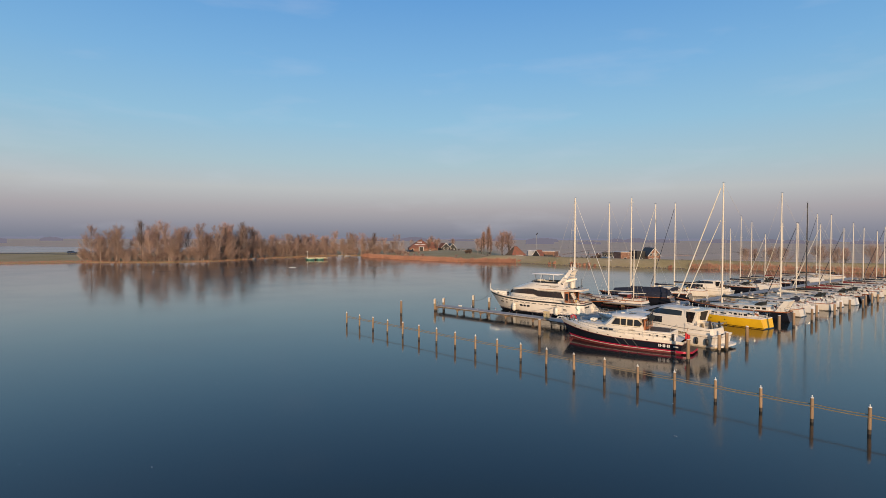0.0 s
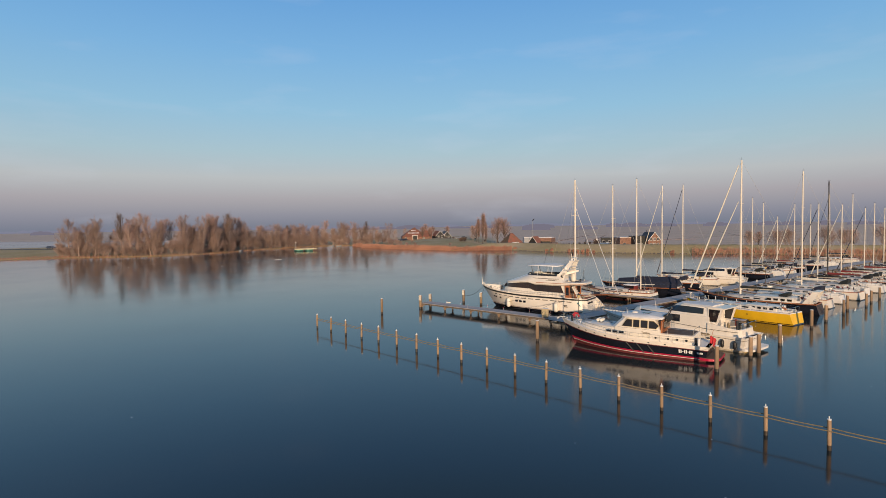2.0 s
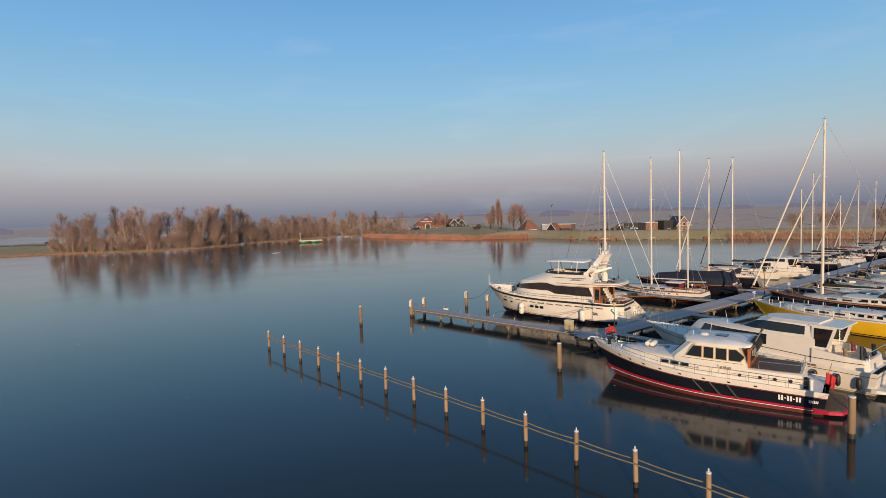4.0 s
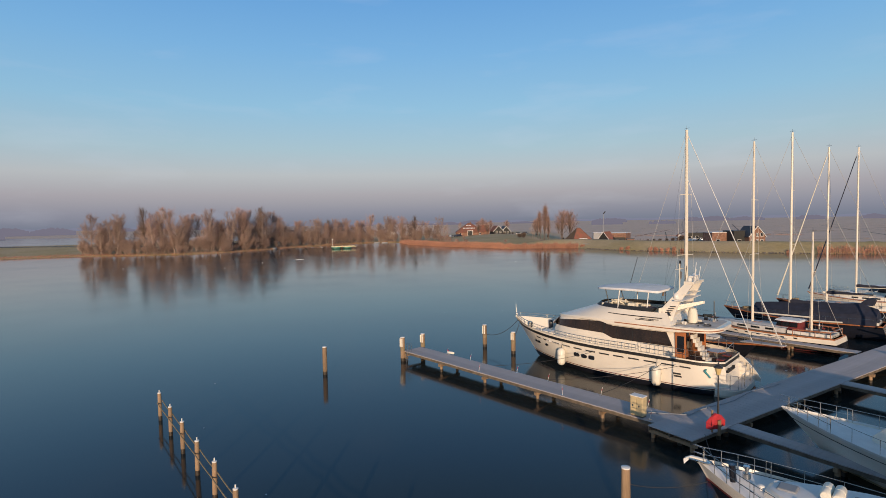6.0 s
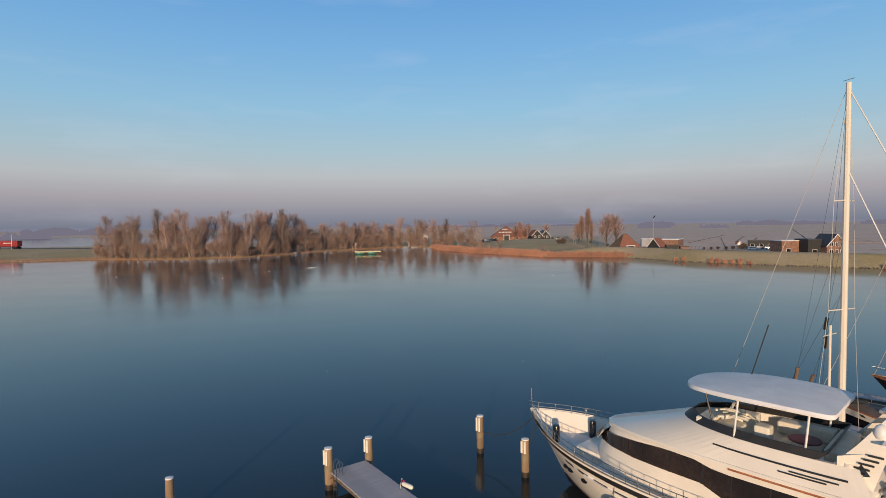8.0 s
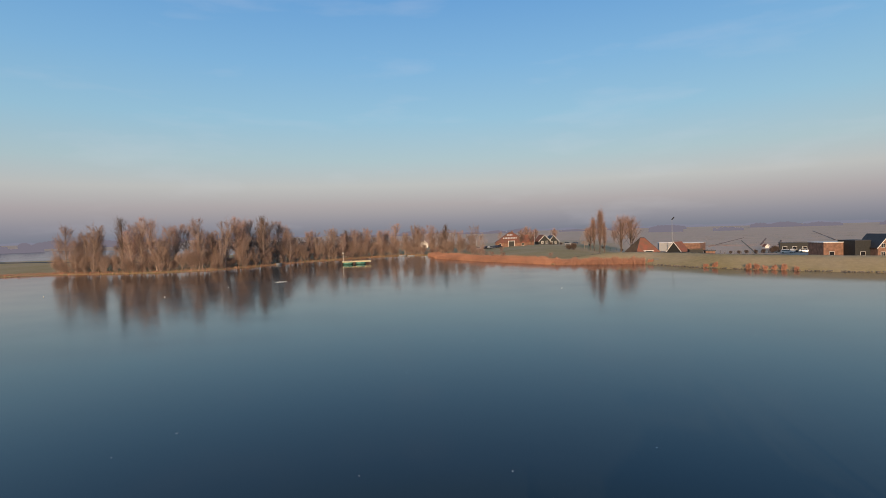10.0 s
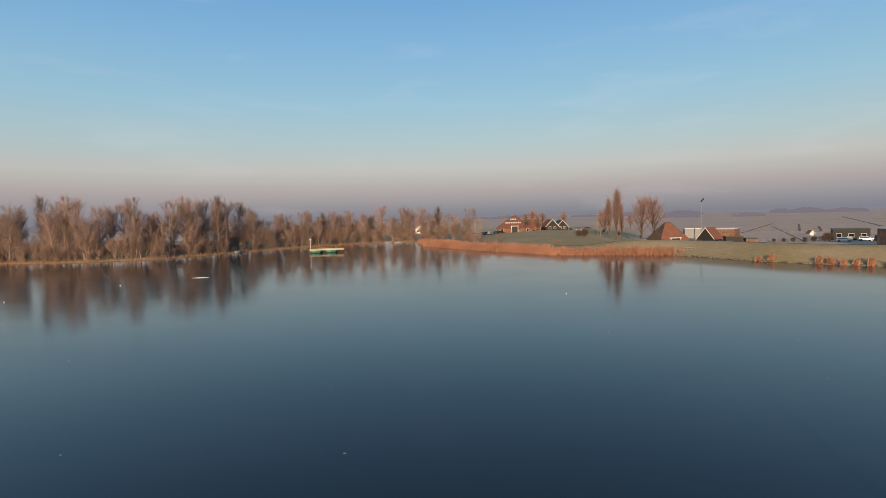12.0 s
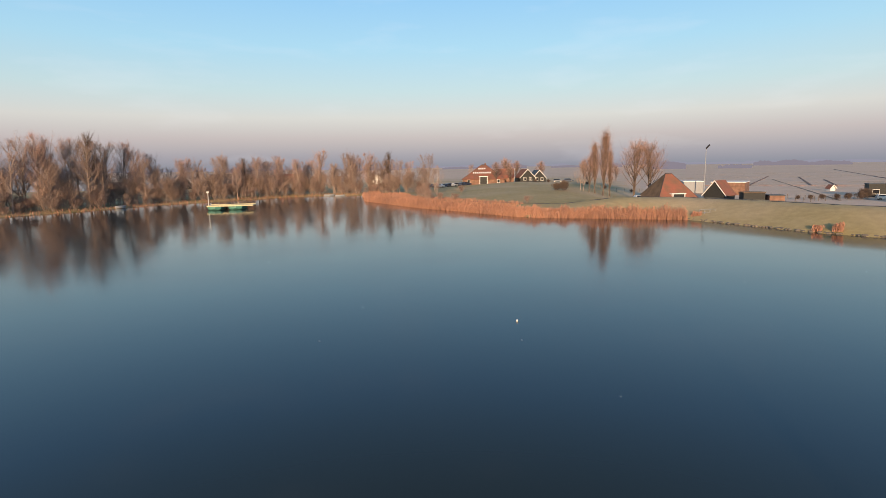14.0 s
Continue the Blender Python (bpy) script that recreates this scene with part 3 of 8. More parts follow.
# ---- the large cream motor yacht ----
def motor_yacht():
    L = 17.4
    y = thing("motor_yacht", at(13.2, 87.3, 0, 149.7) @ Matrix.Diagonal((1.0, 1.0, 1.015, 1)), "large cream flybridge motor yacht moored beside a jetty", "yacht")
    h = Hull(L, 5.65, 2.98, 2.24, 2.05, rake=2.3, srake=-0.35, tw=0.86, p=3.9, pw=1.9, wl=0.95, rnd=0.34)
    bm = B()
    h.strip(bm, -0.6, 1.0, n=36, rows=20)
    hull = part("hull", bm, "gelcoat", y, smooth=True)
    bm = B()
    h.strip(bm, -0.3, 0.17, n=36, rows=4, out=0.03)
    part("boot_stripe", bm, "navy", hull, "dark waterline stripe", True)
    bm = B()
    h.strip(bm, 0.19, 0.212, n=36, rows=1, out=0.022)
    part("pinstripe", bm, "darkred", hull, "thin red line above the waterline", True)
    bm = B()
    h.strip(bm, 0.885, 0.985, n=36, rows=2, out=0.045)
    part("rub_band", bm, "black", hull, "dark band under the gunwale", True)
    bm = B()
    h.strip(bm, 0.985, 1.03, n=36, rows=1, out=0.07)
    part("gunwale", bm, "gelcoat", hull, smooth=True)
    for a, b in ((0.11, 0.15), (0.17, 0.22), (0.24, 0.29), (0.31, 0.355), (0.375, 0.42), (0.44, 0.485), (0.505, 0.55), (0.57, 0.61), (0.63, 0.67), (0.69, 0.73), (0.75, 0.785), (0.805, 0.835)):
        for side in (1, -1):
            bm = B()
            h.wall_panel(bm, a, b, 0.745, 0.785, side, 0.02)
            part("vent_slot", bm, "black", hull)
    for s in (0.54, 0.578, 0.617):
        for side in (1, -1):
            for rim in (1, 0):
                bm = B()
                c = h.point(s, 0.56, side)
                e, fz = 0.20 + 0.045 * rim, 0.115 + 0.04 * rim
                q = [c + Vector((e * math.copysign(abs(math.cos(t)) ** 0.55, math.cos(t)), side * (0.045 - 0.018 * rim), fz * math.copysign(abs(math.sin(t)) ** 0.55, math.sin(t)))) for t in (2 * math.pi * k / 14 for k in range(14))]
                skin(bm, [[p - Vector((0, side * 0.07, 0)) for p in q], q])
                part("port_frame" if rim else "porthole", bm, "steel" if rim else "glass", hull)
    for s in (0.79, 0.845, 0.865):
        for side in (1, -1):
            bm = B()
            c = h.point(s, 0.6, side)
            q = [c + Vector((0.16 * math.cos(t), side * 0.05, 0.1 * math.sin(t))) for t in (2 * math.pi * k / 12 for k in range(12))]
            skin(bm, [[p - Vector((0, side * 0.12, 0)) for p in q], q])
            part("porthole", bm, "glass", hull)
    for s, f in ((0.235, 0.33), (0.155, 0.33)):
        for side in (1, -1):
            for k in range(2):
                bm = B()
                h.wall_panel(bm, s, s + 0.03, f + 0.10 + 0.075 * k, f + 0.15 + 0.075 * k, side, 0.02, 2)
                part("louvre", bm, "black", hull)
    # decks
    bm = B()
    h.deck(bm, 0.98, 0.30, 0.74, inset=0.05, drop=0.5)
    part("side_deck", bm, "frost_deck", y)
    bm = B()
    h.deck(bm, 0.72, 0.735, 0.985, inset=0.0)
    part("foredeck", bm, "frost_deck", y)
    bm = B()
    skin(bm, [h.line(1.03, 0.30, 0.985, 1, 20, -0.10) + h.line(1.03, 0.30, 0.985, -1, 20, -0.10)[::-1],
              h.line(0.70, 0.30, 0.985, 1, 20, -0.06) + h.line(0.70, 0.30, 0.985, -1, 20, -0.06)[::-1]], cap=False, closed=False)
    part("inner_bulwark", bm, "gelcoat", y, smooth=True)
    bm = B()
    h.deck(bm, 0.98, 0.02, 0.305, inset=0.05, drop=0.42, camber=0.0)
    part("aft_deck", bm, "teakdeck", y, "brown teak aft deck")
    # superstructure
    wall = [(3.25, 2.06), (6.0, 2.13), (8.0, 2.12), (9.8, 2.05), (11.2, 1.85), (12.4, 1.42), (13.2, 0.9), (13.5, 0.3)]
    lean = lambda x: 0.055 * max(0.0, x - 8.5) ** 1.6
    dip = lambda x: 0.036 * max(0.0, x - 9.0) ** 1.7
    bm = B()
    skin(bm, [ring(wall, 1.7), ring([(x * 0.985 + 0.07, w * 0.97) for x, w in wall], 2.75),
              ring([(x - lean(x), w * 0.92) for x, w in wall], lambda x: 3.95 - dip(x))])
    house = part("deckhouse", bm, "gelcoat", y, smooth=True)
    for side in (1, -1):
        bm = B()
        lo = [(3.4, 2.72), (4.62, 2.73), (6.3, 2.75), (7.7, 2.77), (8.4, 3.04), (10.0, 3.06), (11.2, 3.06), (12.4, 3.05), (13.2, 3.04), (13.48, 3.04)]
        hi = [(3.85, 3.62), (5.1, 3.62), (6.3, 3.63), (7.7, 3.64), (8.4, 3.84), (10.0, 3.84), (11.2, 3.84), (12.4, 3.83), (13.2, 3.82), (13.48, 3.82)]

        def wall_at(xb, z, out):
            w = float(np.interp(xb, [p[0] for p in wall], [p[1] for p in wall]))
            k = (z - 2.75) / 1.17
            xx = (xb * 0.985 + 0.07) * (1 - k) + (xb - lean(xb)) * k
            ww = w * (0.97 - 0.05 * k)
            return (xx + (out if xb > 12.2 else 0.0), side * (ww + out), z)
        outer = []
        hi = [(x, z - 0.95 * dip(x)) for x, z in hi]
        for (xa, za), (xb, zb) in zip(lo, hi):
            outer.append([wall_at(xa, za, 0.035), wall_at(xb, zb, 0.035), wall_at(xb, zb, -0.1), wall_at(xa, za, -0.1)])
        skin(bm, outer)
        win = part("side_window", bm, "bronze_glass", house, "long dark tinted window", True)
        for xm in (4.9, 6.2, 7.4, 8.35, 9.6, 10.9, 12.1):
            bm = B()
            za = float(np.interp(xm, [q[0] for q in lo], [q[1] for q in lo]))
            zb = float(np.interp(xm, [q[0] for q in hi], [q[1] for q in hi]))
            e = 0.02 if xm != 8.35 else 0.05
            skin(bm, [[wall_at(xm - e, za, 0.03), wall_at(xm + e, za, 0.03), wall_at(xm + e, za, 0.045), wall_at(xm - e, za, 0.045)],
                      [wall_at(xm - e - 0.06, zb, 0.03), wall_at(xm + e - 0.06, zb, 0.03), wall_at(xm + e - 0.06, zb, 0.045), wall_at(xm - e - 0.06, zb, 0.045)]])
            part("mullion", bm, "black" if e < 0.1 else "gelcoat", win)
    bm = B()
    q = [(13.14, 0.98, 3.02), (13.53, 0.36, 3.02), (13.53, -0.36, 3.02), (13.14, -0.98, 3.02)]
    q2 = [(12.74, 0.93, 3.52), (13.1, 0.34, 3.46), (13.1, -0.34, 3.46), (12.74, -0.93, 3.52)]
    skin(bm, [q, q2])
    part("windscreen", bm, "bronze_glass", house)
    # flybridge deck with its brow over the side decks
    brow = [(0.6, 0.9), (0.78, 1.55), (1.1, 2.0), (1.8, 2.3), (3.0, 2.42), (6.0, 2.42), (8.5, 2.32), (10.2, 2.0), (11.5, 1.5), (12.5, 0.88), (13.0, 0.25)]
    brow = dense(brow)
    under = lambda x: 3.72 + 0.17 * ease((x - 7.7) / 0.7) + 0.11 * ease((3.6 - x) / 1.5) - dip(x)
    bm = B()
    skin(bm, [ring([(x + (0.2 if x < 3 else -0.1), w * 0.955) for x, w in brow], under), ring(brow, lambda x: under(x) + 0.05), ring(brow, lambda x: 4.08 - dip(x)), ring([(x, w * 0.985) for x, w in brow], lambda x: 4.13 - dip(x))])
    fly = part("flybridge_deck", bm, "gelcoat", y)
    for side in (1, -1):
        bm = B()
        pts = [(x, side * (w + 0.012), 3.99) for x, w in brow if x < 7.4]
        tube(bm, pts, 0.035, 6)
        part("brow_stripe", bm, "teak", fly, "brown stripe along the brow")
    # coaming rising from the brow to the flybridge
    com = [(3.4, 2.32), (5.0, 2.36), (7.5, 2.3), (9.0, 2.2), (10.3, 1.93), (11.5, 1.45), (12.4, 0.9), (12.9, 0.25)]
    top = [(3.9, 1.75), (5.0, 1.86), (6.6, 1.84), (7.6, 1.72), (8.5, 1.45), (9.1, 1.1), (9.5, 0.7), (9.65, 0.3)]
    com, top = dense(com), dense(top)
    bm = B()
    skin(bm, [ring(com, lambda x: 4.12 - dip(x)), ring(top, 4.86), ring([(x - 0.12, w * 0.92) for x, w in top], 4.86), ring([(x - 0.2, w * 0.9) for x, w in top], 4.45)], cap=True)
    coam = part("flybridge_coaming", bm, "gelcoat", y)
    for side in (1, -1):
        def on_panel(x, z):
            k = (z - 4.12) / 0.74
            wa, wb = float(np.interp(x, [p[0] for p in com], [p[1] for p in com])), float(np.interp(x, [p[0] for p in top], [p[1] for p in top]))
            return (x, side * (wa * (1 - k) + wb * k + 0.015), z)
        for x0, x1, z in ((4.1, 8.0, 4.52), (4.3, 5.6, 4.40), (4.6, 5.9, 4.33)):
            bm = B()
            e = 0.022 if x1 > 7 else 0.016
            for i in range(8):
                xa, xb = x0 + (x1 - x0) * i / 8, x0 + (x1 - x0) * (i + 1) / 8
                slab(bm, [on_panel(xa, z - e), on_panel(xb, z - e), on_panel(xb, z + e), on_panel(xa, z + e)], 0.03)
            part("vent_slot", bm, "black", coam)
    bm = B()
    scr = [q for q in top if q[0] > 4.9]
    skin(bm, [ring([(x + 0.02, w * 0.99) for x, w in scr], 4.84), ring([(x - 0.30, w * 0.965) for x, w in scr], 5.12), ring([(x - 0.34, w * 0.94) for x, w in scr], 5.12), ring([(x - 0.05, w * 0.95) for x, w in scr], 4.84)], cap=False)
    part("flybridge_screen", bm, "black", coam, "dark tinted wind screen", True)
    # flybridge furniture
    for nm, b, mat in (("bench", (7.4, 8.3, -1.2, 1.3, 4.45, 4.98), "sail"), ("bench", (4.3, 4.9, -1.2, 1.2, 4.45, 5.05), "sail"), ("helm_seat", (6.5, 7.0, 0.5, 1.0, 4.45, 5.2), "sail"), ("bench", (5.0, 6.8, -1.5, -0.95, 4.45, 4.9), "sail"), ("helm_console", (8.3, 8.9, -0.2, 1.2, 4.45, 5.1), "sail")):
        bm = B()
        box(bm, *b, bevel=0.06)
        part(nm, bm, mat, fly)
    bm = B()
    lathe(bm, [(0.48, 4.86), (0.5, 4.89), (0.48, 4.92), (0.02, 4.925)], 20, (5.6, 0.35, 0))
    part("table", bm, "darkred", fly, "round dark red table", True)
    bm = B()
    tube(bm, [(5.6, 0.35, 4.3), (5.6, 0.35, 4.86)], 0.05, 8)
    part("table_leg", bm, "steel", fly)
    for i in range(14):
        bm = B()
        x, yy = 7.5 + random.random() * 0.8, -0.9 + 1.8 * random.random()
        a = random.random() * 3.14
        d = Vector((math.cos(a), math.sin(a), random.uniform(-0.2, 0.3))) * 0.45
        c = Vector((x, yy, 5.05 + 0.12 * random.random()))
        tube(bm, [c - d, c + Vector((0, 0, 0.1)), c + d], 0.05, 5)
        part("folded_canvas", bm, "sail", fly)
    # hard top on six posts
    ht = [(4.55, 1.45), (4.8, 1.7), (6.0, 1.88), (7.5, 1.82), (8.7, 1.45), (9.3, 0.92), (9.5, 0.3)]
    ht = dense(ht)
    bm = B()
    zt = lambda x: 6.28 - 0.018 * (x - 6.6) ** 2
    skin(bm, [ring(ht, lambda x: zt(x) - 0.09), ring([(x, w * 1.015) for x, w in ht], lambda x: zt(x) - 0.03), ring([(x, w * 0.97) for x, w in ht], lambda x: zt(x) + 0.05), ring([(6.8 + (x - 6.8) * 0.6, w * 0.55) for x, w in ht], lambda x: zt(x) + 0.10)])
    roof = part("hard_top", bm, "frost_deck", y, "frosted white hard top", True)
    for x, w, x2 in ((5.2, 1.62, 5.3), (7.3, 1.62, 7.4), (8.6, 1.2, 8.2)):
        for side in (1, -1):
            bm = B()
            tube(bm, [(x2, side * (w + 0.08), 4.85), (x, side * w, 6.22)], 0.035, 6)
            part("roof_post", bm, "white" if x < 8 else "black", roof, smooth=True)
    # radar arch
    bm = B()
    for side in (1, -1):
        q0 = [(5.0, side * 1.85, 4.3), (3.55, side * 1.8, 4.3), (3.65, side * 1.6, 4.3), (4.75, side * 1.6, 4.3)]
        q1 = [(4.0, side * 1.55, 5.5), (3.2, side * 1.55, 5.5), (3.2, side * 1.35, 5.5), (4.0, side * 1.35, 5.5)]
        q2 = [(3.0, side * 0.95, 6.85), (2.45, side * 0.95, 6.85), (2.45, side * 0.78, 6.85), (3.0, side * 0.78, 6.85)]
        skin(bm, [q0, q1, q2])
    skin(bm, [[(3.06, w, 6.8), (2.4, w, 6.8), (2.4, w, 6.97), (3.06, w, 6.97)] for w in (-1.0, 0.0, 1.0)])
    arch = part("radar_arch", bm, "gelcoat", y)
    for z in (4.9, 5.3, 5.7, 6.1):
        bm = B()
        xx = 4.35 - (z - 4.3) * 0.62
        box(bm, xx - 0.55, xx - 0.2, -1.35, 1.35, z, z + 0.06)
        part("arch_step", bm, "gelcoat", arch)
    for side in (1, -1):
        for k in range(5):
            t = 0.12 + 0.1 * k
            x, z, w = 4.15 - 1.05 * t, 4.3 + 1.4 * t, 1.8 - 0.25 * t + 0.012
            bm = B()
            slab(bm, [(x + 0.1, side * w, z + 0.28), (x - 0.28, side * w, z + 0.28), (x - 0.28, side * w, z + 0.33), (x + 0.1, side * w, z + 0.33)], 0.02)
            part("louvre", bm, "black", arch)
    for side in (1,):
        bm = B()
        slab(bm, [(4.05, 1.76 * side, 4.62), (3.62, 1.72 * side, 4.72), (3.86, 1.65 * side, 5.02)], 0.02)
        part("arch_emblem", bm, "navy", arch)
    for x, yy, z, r in ((2.8, 0.62, 6.97, 0.15), (2.9, -0.75, 6.97, 0.2), (3.45, 1.3, 5.8, 0.2)):
        bm = B()
        lathe(bm, [(r * 0.8, 0), (r, 0.12), (r * 0.98, r), (r * 0.75, r * 1.7), (r * 0.3, r * 2.05), (0.01, r * 2.1)], 14, (x, yy, z))
        part("satellite_dome", bm, "white", arch, smooth=True)
    bm = B()
    box(bm, 2.55, 2.85, -0.75, 0.75, 7.21, 7.33, bevel=0.03)
    tube(bm, [(2.7, 0, 6.95), (2.7, 0, 7.23)], 0.09, 8)
    part("radar_scanner", bm, "white", arch)
    bm = B()
    slab(bm, [(3.35, -1.7, 5.77), (3.35, 1.9, 5.77), (2.8, 1.9, 5.77), (2.8, -1.7, 5.77)], 0.03)
    part("arch_wing", bm, "white", arch)
    for x, yy, z0, z1, mt in ((2.6, 0.3, 6.97, 8.2, "white"), (2.5, -0.25, 6.97, 7.9, "white"), (3.0, 0.95, 6.85, 8.0, "darkspar"), (2.45, 0.8, 6.85, 7.8, "white"), (7.9, -1.5, 6.1, 8.3, "darkspar")):
        bm = B()
        tube(bm, [(x, yy, z0), (x - 0.12 - (0.5 if x > 7 else 0), yy, z1)], 0.022, 5)
        part("antenna", bm, mt, arch)
    # davit crane for the tender
    bm = B()
    lathe(bm, [(0.27, 0), (0.25, 0.35), (0.2, 0.6), (0.2, 0.75)], 12, (4.15, 1.6, 4.2))
    crane = part("davit_base", bm, "gelcoat", y, smooth=True)
    bm = B()
    q = [Vector((4.35, 1.65, 4.92)), Vector((3.7, 1.45, 5.12)), Vector((1.9, 0.6, 5.62))]
    rings = []
    for p, w, hgt in zip(q, (0.16, 0.15, 0.08), (0.22, 0.2, 0.09)):
        rings.append([p + Vector((dx * 0.5, dy, dz)) for dx, dy, dz in ((-w, -w, -hgt), (w, w, -hgt), (w, w, hgt), (-w, -w, hgt))])
    skin(bm, rings)
    part("davit_arm", bm, "gelcoat", crane)
    bm = B()
    lathe(bm, [(0.3, 0), (0.34, 0.3), (0.3, 0.7), (0.2, 0.95), (0.03, 1.0)], 10, (2.6, 0.6, 4.22))
    part("covered_winch", bm, "sail", fly, "pale canvas-covered winch", True)
    bm = B()
    tube(bm, [(1.6, -0.6, 4.2), (1.6, -0.6, 5.6)], 0.03, 6)
    for a in range(3):
        tube(bm, [(1.6, -0.6, 4.75), (1.6 + 0.3 * math.cos(a * 2.1), -0.6 + 0.3 * math.sin(a * 2.1), 4.22)], 0.02, 5)
    part("light_stand", bm, "darkspar", fly)
    bm = B()
    pad = dense([(0.95, 1.2), (1.2, 1.75), (1.9, 2.05), (3.3, 2.15)], 3)
    skin(bm, [ring(pad, 4.132), ring(pad, 4.15)])
    part("aft_boat_deck", bm, "grey_shade_deck", fly, "frosted grey boat deck")
    for i in range(16):
        bm = B()
        x, yy = 1.2 + 2.0 * random.random(), -1.5 + 3.0 * random.random()
        e = random.uniform(0.06, 0.2)
        box(bm, x, x + e * 1.4, yy, yy + e, 4.15, 4.16 + 0.08 + 0.14 * random.random(), bevel=0.025)
        part("deck_fitting", bm, ("white", "navy", "steel", "sail")[i % 4], fly)
    for k in range(3):
        bm = B()
        c = Vector((1.5 + 0.65 * k, 1.15 - 0.6 * k, 4.19))
        tube(bm, [c + Vector((0.22 * math.cos(a), 0.22 * math.sin(a), 0.012 * a / 2)) for a in (0.45 * q for q in range(30))], 0.018, 5)
        part("coiled_rope", bm, "darkrope", fly)
    # aft saloon doors and stair
    bm = B()
    box(bm, 3.12, 3.26, -2.0, 2.0, 1.62, 3.8)
    bulk = part("aft_bulkhead", bm, "teak", y, "varnished teak saloon bulkhead")
    for k in range(4):
        y0 = 1.9 - 0.72 * k
        bm = B()
        box(bm, 3.07, 3.13, y0 - 0.66, y0 - 0.02, 1.7, 3.62, bevel=0.02)
        door = part("saloon_door", bm, "teak", bulk)
        bm = B()
        box(bm, 3.045, 3.085, y0 - 0.56, y0 - 0.12, 2.35, 3.5)
        part("door_pane", bm, "glass", door)
    for yy in (2.06, -2.06):
        bm = B()
        box(bm, 2.55, 3.24, yy - 0.03, yy + 0.03, 1.66, 3.76, bevel=0.015)
        sp = part("side_door", bm, "teak", bulk, "varnished teak side door")
        bm = B()
        box(bm, 2.66, 3.1, yy - 0.045, yy + 0.045, 2.45, 3.5)
        part("door_pane", bm, "glass", sp)
    for k in range(8):
        bm = B()
        x = 2.35 - 0.15 * k
        box(bm, x - 0.19, x, 1.0, 1.85, 3.36 - 0.25 * k, 3.62 - 0.25 * k, bevel=0.02)
        part("stair_tread", bm, "gelcoat", y)
    for x, yy in ((0.75, 0.9), (0.75, -0.5), (1.9, -1.3)):
        bm = B()
        box(bm, x - 0.25, x + 0.25, yy - 0.25, yy + 0.25, 2.02, 2.1, bevel=0.03)
        st = part("deck_seat", bm, "darkred", y, "dark red cushion")
        for dx in (-0.2, 0.2):
            for dy in (-0.2, 0.2):
                bm = B()
                tube(bm, [(x + dx, yy + dy, 1.58), (x + dx, yy + dy, 2.03)], 0.02, 5)
                part("leg", bm, "steel", st)
    bm = B()
    lathe(bm, [(0.6, 0), (0.62, 0.03), (0.6, 0.06)], 18, (1.35, -0.2, 2.3))
    tbl = part("deck_table", bm, "teak", y, "round varnished table", True)
    bm = B()
    tube(bm, [(1.35, -0.2, 1.6), (1.35, -0.2, 2.31)], 0.06, 8)
    part("pedestal", bm, "steel", tbl)
    # transom, platform and steps
    bm = B()
    pl = dense([(-0.75, 0.8), (-0.7, 1.45), (-0.45, 1.95), (0.0, 2.22), (0.7, 2.32)], 3)
    skin(bm, [ring([(x + 0.25, w * 0.93) for x, w in pl], -0.3), ring(pl, 0.14), ring(pl, 0.48)])
    plat = part("swim_platform", bm, "gelcoat", y)
    bm = B()
    skin(bm, [ring([(x + 0.06, w - 0.08) for x, w in pl], 0.484), ring([(x + 0.06, w - 0.08) for x, w in pl], 0.51)])
    part("platform_planking", bm, "grey_shade_deck", plat)
    for side in (1, -1):
        for k in range(5 if side < 0 else 0):
            bm = B()
            box(bm, -0.62 + 0.22 * k, 0.62, side * 1.5 - 0.3, side * 1.5 + 0.3, 0.5 + 0.25 * k, 0.745 + 0.25 * k, bevel=0.03)
            part("transom_step", bm, "gelcoat", plat)
        if side < 0:
            bm = B()
            rings = []
            for k in range(9):
                t = k / 8
                x, z = 0.9 - 1.85 * t, 2.02 - 1.5 * t ** 1.7
                yy = side * (2.2 - 0.25 * t ** 2)
                rings.append([(x, yy - 0.05, z), (x, yy + 0.05, z), (x, yy + 0.05, min(z - 0.1, 0.3)), (x, yy - 0.05, min(z - 0.1, 0.3))])
            skin(bm, rings)
            part("quarter_wing", bm, "gelcoat", plat, smooth=False)
        bm = B()
        tube(bm, [(-0.5, side * 1.75, 0.5), (-0.5, side * 1.75, 1.35), (-0.1, side * 2.0, 1.4), (-0.1, side * 2.0, 0.5)], 0.022, 6)
        tube(bm, [(-0.6, side * 0.7, 0.5), (-0.6, side * 0.7, 1.35), (-0.6, side * 1.3, 1.35), (-0.6, side * 1.3, 0.5)], 0.022, 6)
        part("platform_rail", bm, "steel", plat)
    for k in range(8):
        bm = B()
        y0, hgt = 0.05 + 0.2 * k, 0.2 if k in (0, 5) else 0.15
        slab(bm, [(0.175 * 1.42 - 0.03, y0, 1.42), (0.175 * 1.42 - 0.03, y0 + 0.13, 1.42), (0.175 * (1.42 + hgt) - 0.03, y0 + 0.13, 1.42 + hgt), (0.175 * (1.42 + hgt) - 0.03, y0, 1.42 + hgt)], 0.12)
        part("lettering_bar", bm, "black", hull)
    bm = B()
    rings = []
    for k in range(6):
        t = k / 5
        p = h.point(0.055 + 0.006 * math.sin(5 * t), 0.80 - 0.26 * t, 1, 0.03 + 0.03 * math.sin(9 * t))
        w = 0.06 + 0.04 * t * (1 - t) * 4
        rings.append([p + Vector((-w, 0.0, 0)), p + Vector((0, 0.07, 0)), p + Vector((w, 0.0, 0)), p + Vector((0, -0.05, 0))])
